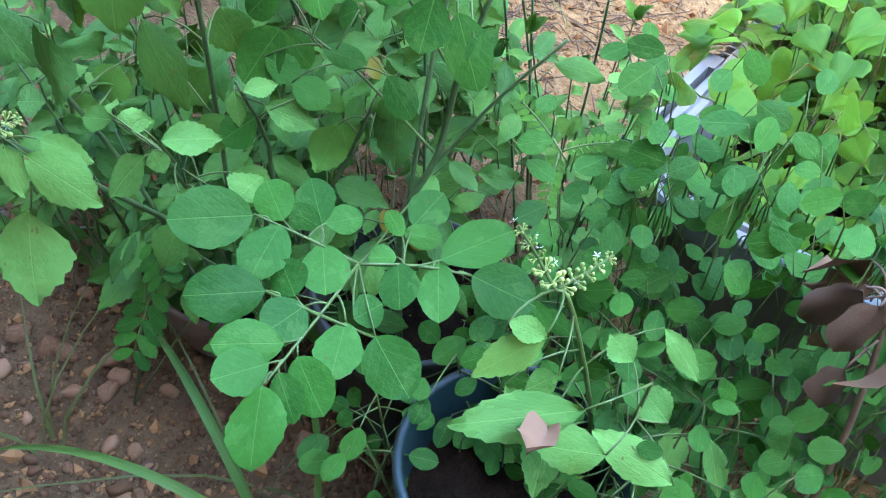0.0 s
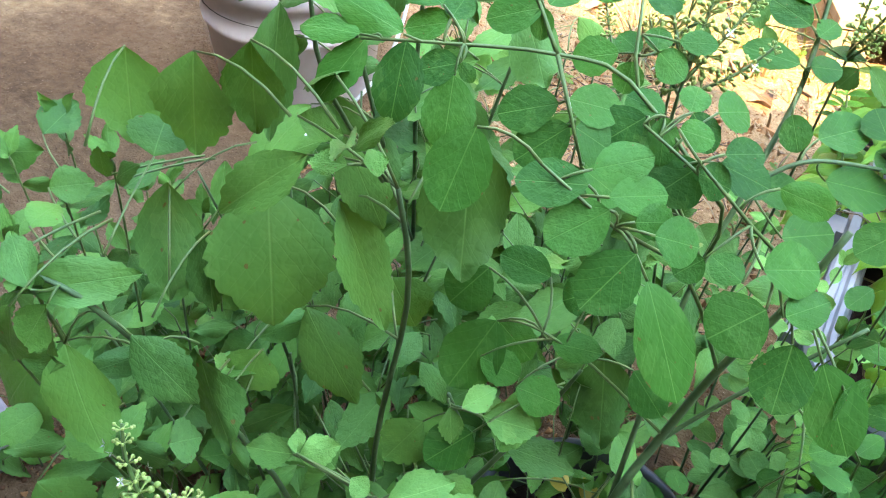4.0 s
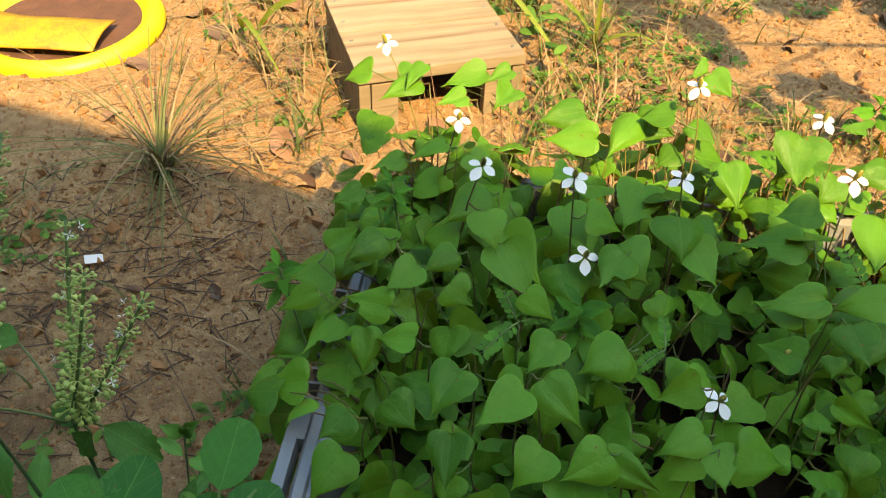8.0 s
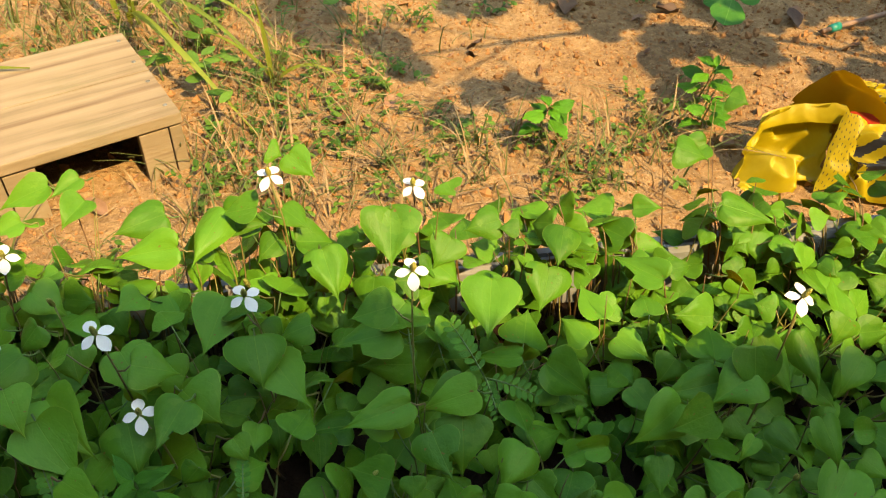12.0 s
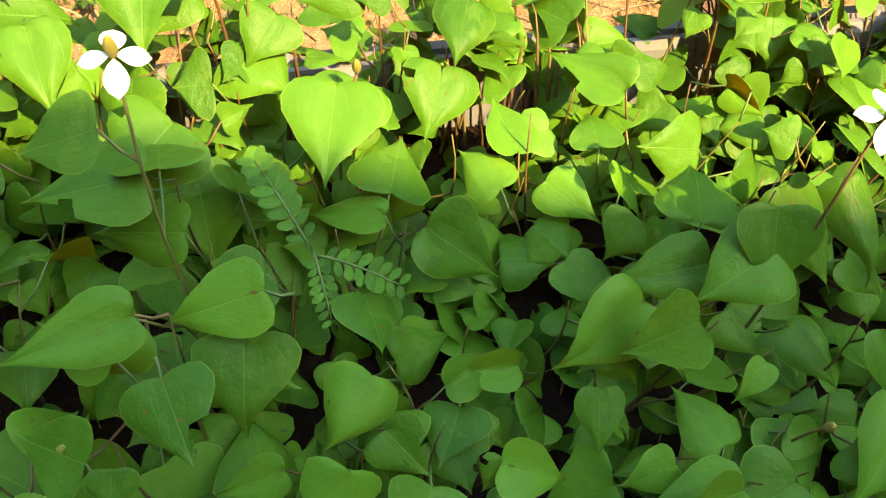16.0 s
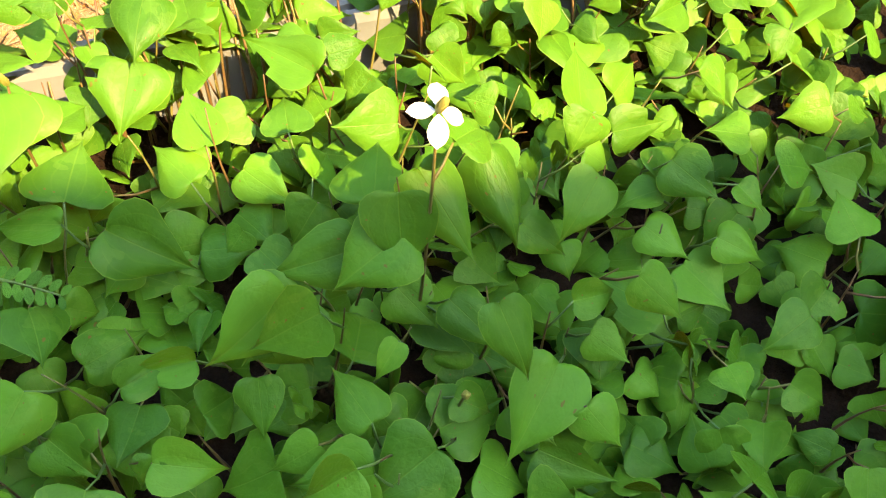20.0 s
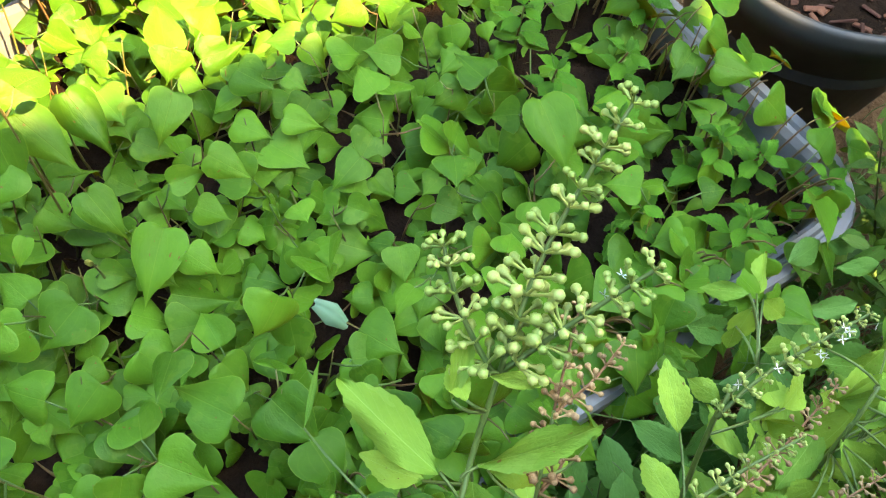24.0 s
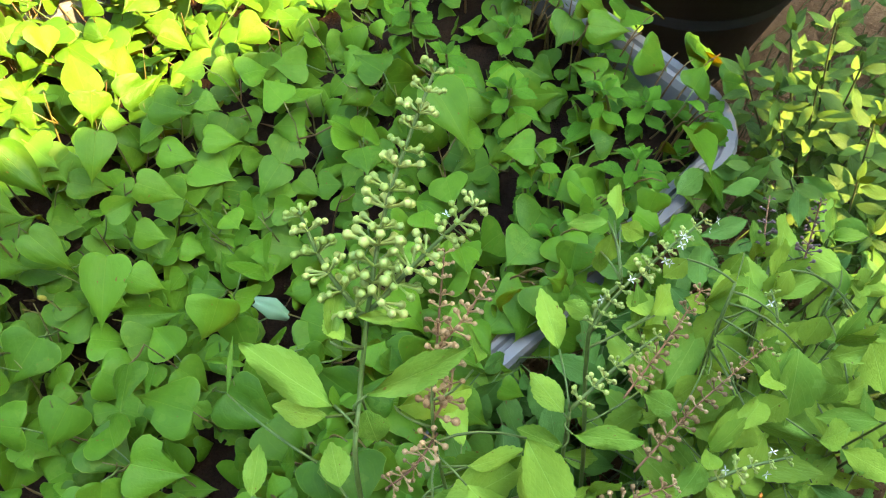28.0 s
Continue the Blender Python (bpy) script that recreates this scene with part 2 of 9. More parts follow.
ROPE = plain("pale_rope", (0.363, 0.363, 0.343), (0.495, 0.495, 0.475), 200, 0.8, 0.6)
WALL_PAINT = plain("house_plaster", (0.106, 0.0858, 0.0726), (0.158, 0.132, 0.112), 3, 0.85, 0.3)
ROOF_SHEET = plain("roof_sheet", (0.066, 0.066, 0.066), (0.112, 0.109, 0.106), 4, 0.6, 0.2)
POT_SOIL = plain("potting_soil", (0.00462, 0.0033, 0.00264), (0.0198, 0.0125, 0.00792), 60, 0.95, 1.0, 0.006, spec=0.04)
LITTER = plain("bark_litter", (0.0858, 0.0429, 0.0211), (0.224, 0.125, 0.066), 60, 0.9, 0.8, 0.004, vary=0.8)
CRUMB = plain("soil_crumb", (0.132, 0.066, 0.0271), (0.238, 0.129, 0.0561), 45, 0.95, 0.4, 0.001, 0.1, vary=0.5)
FOAM = plain("dirty_foam", (0.15, 0.135, 0.14), (0.25, 0.235, 0.245), 22, 0.8, 0.4, 0.002, 0.2)
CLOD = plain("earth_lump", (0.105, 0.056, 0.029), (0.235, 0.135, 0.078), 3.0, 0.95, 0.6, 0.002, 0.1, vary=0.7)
PEBBLE = plain("pebble", (0.185, 0.112, 0.066), (0.363, 0.277, 0.211), 60, 0.85, 0.3, vary=0.9)
BARK = plain("bark_chip", (0.0462, 0.0165, 0.00924), (0.132, 0.0561, 0.0297), 60, 0.85, 0.6, 0.003, vary=0.8)
WHITE_CHIP = plain("white_chip", (0.495, 0.482, 0.462), (0.561, 0.554, 0.541), 60, 0.5)


def soil_mat():
    m, nt, p = mat("red_sandy_soil")
    obj = coords(nt)
    big, mid, fine, grain = (noise_at(nt, obj, s, 5.0, 0.6) for s in (2.2, 11.0, 70.0, 330.0))
    f = calc(nt, "ADD", calc(nt, "MULTIPLY", big, 0.3), calc(nt, "ADD", calc(nt, "MULTIPLY", mid, 0.3), calc(nt, "MULTIPLY", fine, 0.4)))
    col = ramp(nt, f, [(0.30, (0.096, 0.054, 0.0235)), (0.5, (0.228, 0.146, 0.069)), (0.72, (0.36, 0.26, 0.138))])
    col = mixc(nt, calc(nt, "GREATER_THAN", grain, 0.66), col, (0.52, 0.37, 0.24))
    col = mixc(nt, calc(nt, "LESS_THAN", grain, 0.36), col, (0.0726, 0.033, 0.0165))
    # darker earth in noisy rounds by the pots, the tub and the bucket
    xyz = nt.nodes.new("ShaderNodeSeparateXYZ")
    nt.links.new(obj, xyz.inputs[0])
    patchy = None
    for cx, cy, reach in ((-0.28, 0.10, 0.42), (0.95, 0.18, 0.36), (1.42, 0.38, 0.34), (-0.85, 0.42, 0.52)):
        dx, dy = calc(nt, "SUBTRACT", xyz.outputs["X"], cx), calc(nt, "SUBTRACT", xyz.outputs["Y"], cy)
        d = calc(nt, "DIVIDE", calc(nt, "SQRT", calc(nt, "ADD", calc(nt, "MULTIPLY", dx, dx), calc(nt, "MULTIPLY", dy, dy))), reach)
        patchy = d if patchy is None else calc(nt, "MINIMUM", patchy, d)
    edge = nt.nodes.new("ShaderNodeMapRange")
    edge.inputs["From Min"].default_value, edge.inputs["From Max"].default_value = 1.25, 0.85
    nt.links.new(calc(nt, "ADD", patchy, calc(nt, "MULTIPLY", calc(nt, "SUBTRACT", mid, 0.5), 0.9)), edge.inputs["Value"])
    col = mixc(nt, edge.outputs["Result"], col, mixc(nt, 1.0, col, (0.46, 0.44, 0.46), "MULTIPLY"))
    nt.links.new(col, p.inputs["Base Color"])
    p.inputs["Roughness"].default_value = 0.95
    p.inputs["Specular IOR Level"].default_value = 0.15
    bump(nt, p, calc(nt, "ADD", fine, calc(nt, "MULTIPLY", grain, 0.5)), 1.0, 0.009)
    return m


def wood_mat():
    """Weathered pine: drawn-out growth rings, a few dark streaks, grey-green stains."""
    m, nt, p = mat("weathered_pine_board")
    obj = coords(nt)

    def drawn(sx, sy):
        mp = nt.nodes.new("ShaderNodeMapping")
        mp.inputs["Scale"].default_value = (sx, sy, sy)
        nt.links.new(obj, mp.inputs["Vector"])
        return mp.outputs[0]
    wav = nt.nodes.new("ShaderNodeTexWave")
    wav.wave_type, wav.bands_direction = "BANDS", "Y"
    for k, v in (("Scale", 1.1), ("Distortion", 9.0), ("Detail", 3.0), ("Detail Scale", 0.9), ("Detail Roughness", 0.6)):
        wav.inputs[k].default_value = v
    nt.links.new(drawn(2.2, 9.0), wav.inputs["Vector"])
    fib = noise_at(nt, drawn(7.0, 190.0), 1.0, 4.0, 0.65)
    streak = noise_at(nt, drawn(1.6, 42.0), 1.0, 3.0)
    dirt = noise_at(nt, obj, 11.0, 5.0)
    f = calc(nt, "ADD", calc(nt, "MULTIPLY", wav.outputs["Fac"], 0.20), calc(nt, "ADD", calc(nt, "MULTIPLY", fib, 0.40), calc(nt, "MULTIPLY", dirt, 0.22)))
    f = calc(nt, "ADD", f, calc(nt, "MULTIPLY", calc(nt, "SUBTRACT", rand(nt), 0.5), 0.14))
    col = ramp(nt, f, [(0.25, (0.225, 0.182, 0.118)), (0.50, (0.180, 0.142, 0.088)), (0.80, (0.098, 0.072, 0.042))])
    n = nt.nodes.new("ShaderNodeMapRange")
    n.inputs["From Min"].default_value, n.inputs["From Max"].default_value = 0.58, 0.72
    nt.links.new(streak, n.inputs["Value"])
    col = mixc(nt, calc(nt, "MULTIPLY", n.outputs["Result"], 0.75), col, (0.0792, 0.0429, 0.0231))
    stain = nt.nodes.new("ShaderNodeMapRange")
    stain.inputs["From Min"].default_value, stain.inputs["From Max"].default_value = 0.52, 0.68
    nt.links.new(noise_at(nt, obj, 5.0, 3.0), stain.inputs["Value"])
    col = mixc(nt, calc(nt, "MULTIPLY", stain.outputs["Result"], 0.35), col, (0.132, 0.122, 0.066))
    nt.links.new(col, p.inputs["Base Color"])
    p.inputs["Roughness"].default_value = 0.75
    p.inputs["Specular IOR Level"].default_value = 0.25
    bump(nt, p, calc(nt, "ADD", fib, calc(nt, "MULTIPLY", wav.outputs["Fac"], 0.4)), 0.5, 0.002)
    return m


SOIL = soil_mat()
WOOD = wood_mat()

# ---- builders ----
rng = random.Random(7)


def mesh_of(name, verts, faces, material, uvs=None, smooth=True, rims=None):
    me = bpy.data.meshes.new(name)
    me.from_pydata([tuple(v) for v in verts], [], faces)
    if uvs is not None:
        layer = me.uv_layers.new(name="UVMap")
        idx = np.empty(len(me.loops), dtype=np.int32)
        me.loops.foreach_get("vertex_index", idx)
        layer.data.foreach_set("uv", np.asarray(uvs, dtype=np.float32)[idx].ravel())
    if rims is not None:
        me.attributes.new("rim", "FLOAT", "POINT").data.foreach_set("value", rims)
    me.materials.append(material)
    me.polygons.foreach_set("use_smooth", [smooth] * len(me.polygons))
    me.update()
    return me


def bm_mesh(name, bm, material, smooth=True):
    me = bpy.data.meshes.new(name)
    bm.to_mesh(me)
    bm.free()
    me.materials.append(material)
    me.polygons.foreach_set("use_smooth", [smooth] * len(me.polygons))
    return me


def part(name, data, parent, m=None, label=""):
    """One mesh object under a thing or a part; m is its pose within the parent."""
    ob = new(name, data)
    ob.parent = parent
    if m is not None:
        ob.matrix_basis = m
    if label:
        ob["label"] = label
    return ob


def thing(name, m=None, label="", category="", group="", kind="", data=None):
    ob = new(name, data)
    if m is not None:
        ob.matrix_basis = m
    return tagged(ob, label, category, group, kind)


def axes(base, ahead, up, sx=1.0, sy=1.0, sz=1.0):
    """A pose with y along ahead and z as near up as can be."""
    y = Vector(ahead).normalized()
    x = y.cross(Vector(up))
    if x.length < 1e-4:
        x = y.cross(Vector((1, 0, 0.1)))
    x.normalize()
    z = x.cross(y)
    m = Matrix((x * sx, y * sy, z * sz)).transposed().to_4x4()
    m.translation = base
    return m


def tube_shape(pts, radii, sides=6):
    """Corners and faces of a tapered, rounded stem through the points."""
    verts, faces = [], []
    pts = [Vector(p) for p in pts]
    for i, p in enumerate(pts):
        d = (pts[min(i + 1, len(pts) - 1)] - pts[max(i - 1, 0)]).normalized()
        a = d.cross(Vector((0.31, 0.87, 0.38))).normalized()
        b = d.cross(a)
        r = radii if isinstance(radii, (int, float)) else radii[0] + (radii[1] - radii[0]) * i / (len(pts) - 1)
        for k in range(sides):
            an = 2 * math.pi * k / sides
            verts.append(p + r * (math.cos(an) * a + math.sin(an) * b))
    for i in range(len(pts) - 1):
        for k in range(sides):
            j = (k + 1) % sides
            faces.append((i * sides + k, i * sides + j, (i + 1) * sides + j, (i + 1) * sides + k))
    faces.append(tuple(range(sides))[::-1])
    faces.append(tuple((len(pts) - 1) * sides + k for k in range(sides)))
    return verts, faces


def tube(name, pts, radii, material, sides=6):
    verts, faces = tube_shape(pts, radii, sides)
    return mesh_of(name, verts, faces, material)


def bezier(a, b, c, n=6):
    a, b, c = Vector(a), Vector(b), Vector(c)
    return [(1 - t) ** 2 * a + 2 * t * (1 - t) * b + t * t * c for t in (i / n for i in range(n + 1))]


def blade(name, outline, ribs, material, fold=0.12, droop=0.12, wave=0.02, twist=0.0, seed=0):
    """A leaf of length 1 along +y: outline is its right half from the stalk to the tip, ribs the midrib's places beside it."""
    r = random.Random(seed)
    verts, uvs, faces = [], [], []
    ph, ph2, amp = r.uniform(0, 6.3), r.uniform(0, 6.3), wave * r.uniform(0.6, 1.4)
    cols = (-1.0, -0.55, 0.0, 0.55, 1.0)
    for i, ((x, y), rib) in enumerate(zip(outline, ribs)):
        for c in cols:
            a = abs(c)
            px, py = x * c, rib + (y - rib) * a
            pz = fold * abs(px) - droop * (py ** 2) - 0.35 * fold * px * px * 4 + amp * math.sin(7 * py + ph) * a + amp * math.sin(5 * px + ph2) + twist * px * py
            verts.append((px, py, pz))
            uvs.append((0.5 + px, py))
    n = len(cols)
    for i in range(len(outline) - 1):
        for c in range(n - 1):
            faces.append((i * n + c, i * n + c + 1, (i + 1) * n + c + 1, (i + 1) * n + c))
    return mesh_of(name, verts, faces, material, uvs)


HEART = [(0.0, 0.0), (0.085, -0.022), (0.19, -0.040), (0.32, -0.036), (0.44, 0.008), (0.515, 0.080), (0.545, 0.185), (0.520, 0.315), (0.448, 0.44), (0.345, 0.565), (0.225, 0.69), (0.108, 0.81), (0.030, 0.925), (0.0, 1.03)]
HEART_RIB = [0.0, 0.01, 0.03, 0.055, 0.09, 0.14, 0.22, 0.32, 0.45, 0.58, 0.70, 0.82, 0.93, 1.02]


def heart_blade(k):
    """A fish mint leaf of length 1 along +y: lobes lifted round the stalk, two swelling halves beside a sunk midrib, arched veins, a tip that bends down."""
    r = random.Random(100 + k)
    w, hang, tip = r.uniform(0.88, 1.12), r.uniform(-0.05, 0.24), r.choice((0.0, 0.1, 0.25, 0.6))
    trough, swell, lift = r.uniform(-0.22, 0.34), r.uniform(0.01, 0.07), r.uniform(0.0, 0.06)
    side_l, side_r = r.uniform(-0.28, 0.24), r.uniform(-0.28, 0.24)
    sway, twist, ph = r.uniform(-0.09, 0.09), r.uniform(-0.3, 0.3), r.uniform(0, 6.3)
    rag = [1 + r.uniform(-0.045, 0.045) for _ in range(2 * len(HEART))]
    bite = {5: ((8, 0), (8, 1), (9, 0), (9, 1)), 12: ((6, 6), (6, 7), (7, 7)), 18: ((9, 0), (9, 1), (9, 2), (10, 0), (10, 1))}.get(k, ())
    cols = (-1.0, -0.955, -0.66, -0.33, 0.0, 0.33, 0.66, 0.955, 1.0)
    verts, uvs, faces = [], [], []
    for i, ((x, y), rib) in enumerate(zip(HEART, HEART_RIB)):
        for c in cols:
            a = abs(c)
            px = x * c * w * rag[2 * i + (c > 0)]
            py = rib + (y - rib) * a
            z = trough * abs(px) + swell * math.sin(math.pi * min(a, 1.0) ** 0.8) * min(1.0, 4 * x) + 0.004 * math.sin(a * 9.4) * min(1.0, 4 * x)
            z += (side_l if c < 0 else side_r) * a * a * x + lift * a * max(0.0, 0.25 - py) * 2
            z -= hang * py * py + tip * max(0.0, py - 0.62) ** 2 * 2 + twist * px * py
            z += 0.026 * math.sin(7 * py + ph + (1.7 if c < 0 else 0.0)) * a
            verts.append((px + sway * py * py, py, z))
            uvs.append((0.5 + px, py))
    n = len(cols)
    for i in range(len(HEART) - 1):
        for c in range(n - 1):
            if (i, c) not in bite:
                faces.append((i * n + c, i * n + c + 1, (i + 1) * n + c + 1, (i + 1) * n + c))
    return mesh_of("leaf", verts, faces, MINT_LEAF, uvs, True, [abs(c) for _ in HEART for c in cols])


def heart_meshes():
    return [heart_blade(k) for k in range(22)]


def toothed(width, teeth, depth, widest=0.42):
    """The half outline of a toothed leaf, and its rib."""
    edge, ribs = [(0.0, 0.0)], [0.0]
    for i in range(1, teeth * 3):
        v = i / (teeth * 3)
        w = width * math.sin(math.pi * v ** (math.log(0.5) / math.log(widest))) ** 0.92
        k = i % 3
        edge.append((max(w - depth * (1.0, 0.35, 0.0)[k], 0.01), v + (0.0, 0.006, 0.014)[k]))
        ribs.append(v)
    return edge + [(0.0, 1.0)], ribs + [1.0]


def oval(width, widest=0.5, n=9, blunt=0.62):
    edge, ribs = [(0.0, 0.0)], [0.0]
    for i in range(1, n):
        v = i / n
        edge.append((width * math.sin(math.pi * v ** (math.log(0.5) / math.log(widest))) ** blunt, v))
        ribs.append(v)
    return edge + [(0.0, 1.0)], ribs + [1.0]


HEARTS = heart_meshes()


class Heap:
    """Gathers many small pieces into one mesh."""
    known = {}

    def __init__(self):
        self.verts, self.uvs, self.faces, self.rims = [], [], [], []

    def shape(self, me):
        if me.name not in Heap.known:
            co = np.empty(len(me.vertices) * 3, dtype=np.float32)
            me.vertices.foreach_get("co", co)
            got = [(0.5, 0.0)] * len(me.vertices)
            if me.uv_layers:
                layer = me.uv_layers[0].data
                for lp in me.loops:
                    got[lp.vertex_index] = tuple(layer[lp.index].uv)
            rims = [v.value for v in me.attributes["rim"].data] if "rim" in me.attributes else [0.0] * len(me.vertices)
            Heap.known[me.name] = (co.reshape(-1, 3), [tuple(f.vertices) for f in me.polygons], got, rims)
        return Heap.known[me.name]

    def add(self, me, m):
        k = len(self.verts)
        co, faces, uvs, rims = self.shape(me)
        a = np.array(m)
        self.verts += (co @ a[:3, :3].T + a[:3, 3]).tolist()
        self.faces += [tuple(i + k for i in f) for f in faces]
        self.uvs += uvs
        self.rims += rims

    def tube(self, pts, radii, sides=4):
        k = len(self.verts)
        verts, faces = tube_shape(pts, radii, sides)
        self.verts += verts
        self.faces += [tuple(i + k for i in f) for f in faces]
        self.uvs += [(0.5, 0.0)] * len(verts)
        self.rims += [0.0] * len(verts)

    def mesh(self, name, material):
        return mesh_of(name, self.verts, self.faces, material, self.uvs, True, self.rims if len(self.rims) == len(self.verts) else None)

# ---- the setting ----
def ground_height(x, y):
    n = noise.noise(Vector((x * 2.3, y * 2.3, 0.3))) * 0.010 + noise.noise(Vector((x * 9, y * 9, 1.7))) * 0.005
    n += noise.noise(Vector((x * 31, y * 31, 4.1))) * 0.0034 + noise.noise(Vector((x * 74, y * 74, 8.1))) * 0.0022
    return n * (0.4 if -0.06 < x < 1.33 and 0.27 < y < 1.0 else 1.0)


def ground():
    """One sheet: fine near the tub, coarse out to the horizon."""
    def line(a, b, lo, hi, step):
        near = list(np.arange(lo, hi + 1e-6, step))
        out = [a]
        for d in (120, 40, 14, 5, 2, 0.7):
            if lo - d > a:
                out.append(lo - d)
        out += near
        for d in (0.7, 2, 5, 14, 40, 120):
            if hi + d < b:
                out.append(hi + d)
        return out + [b]
    xs, ys = line(-900, 900, -1.1, 1.9, 0.009), line(-900, 900, -0.3, 2.4, 0.009)
    verts = [(x, y, ground_height(x, y)) for y in ys for x in xs]
    nx = len(xs)
    faces = [(j * nx + i, j * nx + i + 1, (j + 1) * nx + i + 1, (j + 1) * nx + i) for j in range(len(ys) - 1) for i in range(nx - 1)]
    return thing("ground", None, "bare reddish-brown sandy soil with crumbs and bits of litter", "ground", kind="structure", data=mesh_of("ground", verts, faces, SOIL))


def box_mesh(name, sx, sy, sz, material, bevel=0.003, seg=2):
    bm = bmesh.new()
    bmesh.ops.create_cube(bm, size=1.0)
    bmesh.ops.scale(bm, vec=(sx, sy, sz), verts=bm.verts)
    if bevel:
        bmesh.ops.bevel(bm, geom=bm.edges[:], offset=bevel, segments=seg, affect="EDGES", profile=0.6)
    return bm_mesh(name, bm, material, smooth=False)


def house():
    """The house behind the camera, whose eave shades the near ground."""
    eave = Vector((0.4, -0.59, 2.42))
    run = Vector((1, -0.28, 0)).normalized()
    back = Vector((run.y, -run.x, 0))
    ang = math.degrees(math.atan2(run.y, run.x))
    wall = box_mesh("wall", 9.0, 0.22, 2.6, WALL_PAINT, 0.006)
    c = eave + back * 0.95
    thing("wall_south", pose(c.x, c.y, 1.29, 0, 0, ang), "plastered house wall in the shade of its roof", "wall", kind="structure", data=wall)
    roof = box_mesh("roof", 6.5, 3.4, 0.06, ROOF_SHEET, 0.004)
    c = eave + back * 1.66 - run * 1.55
    thing("roof", pose(c.x, c.y, 2.42 + 0.31, -10.5, 0, ang), "grey sheet roof with an overhanging eave", "roof", kind="structure", data=roof)


def shade_roofs():
    """A lower unseen roof, added further along the house to bend the shade's edge, its own edge a little nearer to the
    tub, with a gap in it.
    """
    ang = math.degrees(math.atan(-0.115))
    run = Vector((1, -0.115, 0)).normalized()
    back = Vector((run.y, -run.x, 0))
    edge = Vector((1.606, -0.862, 2.40))
    # the gap between the two pieces lets a patch of sun onto the end
    for name, start_at, length in (("shade_roof", 0.0, 0.57), ("shade_roof_2", 0.645, 4.3)):
        c = edge + run * (start_at + length / 2) + back * 1.5
        thing(name, pose(c.x, c.y, 2.40 + 0.27, -10.5, 0, ang), "unseen grey sheet roof added to shade the tub end", "roof", kind="structure", data=box_mesh("roof", length, 3.0, 0.05, ROOF_SHEET, 0.004))


def sky_walls():
    """Unseen plain walls, added round the yard to block low sky and darken leaf gaps."""
    for name, x, y, a, w in (("sky_wall_west", -3.4, 1.5, 90, 9.0), ("sky_wall_east", 4.8, 1.5, 90, 9.0), ("sky_wall_north", 0.7, 5.4, 0, 8.4)):
        thing(name, pose(x, y, 2.08, 0, 0, a), "unseen plain wall added to block low sky light", "wall", kind="structure", data=box_mesh("wall", w, 0.2, 4.2, WALL_PAINT, 0.01))


# ---- the grey tub ----
def ring_sweep(name, prof, x0, y0, x1, y1, rad, material, seg=7, closed=True):
    """A profile (distance outward, height) swept round a rounded rectangle."""
    path = []
    for cx, cy, a0 in ((x1 - rad, y1 - rad, 0), (x0 + rad, y1 - rad, 90), (x0 + rad, y0 + rad, 180), (x1 - rad, y0 + rad, 270)):
        for k in range(seg + 1):
            a = radians(a0 + 90 * k / seg)
            path.append((cx, cy, math.cos(a), math.sin(a)))
    verts = [(cx + (rad + d) * ca, cy + (rad + d) * sa, z) for cx, cy, ca, sa in path for d, z in prof]
    n, m = len(prof), len(path)
    faces = [(i * n + k, ((i + 1) % m) * n + k, ((i + 1) % m) * n + (k + 1) % n, i * n + (k + 1) % n) for i in range(m) for k in range(n if closed else n - 1)]
    return mesh_of(name, verts, faces, material, smooth=False), path, n


X0, X1, Y0, Y1, RIM = 0.012, 1.262, 0.340, 0.926, 0.235


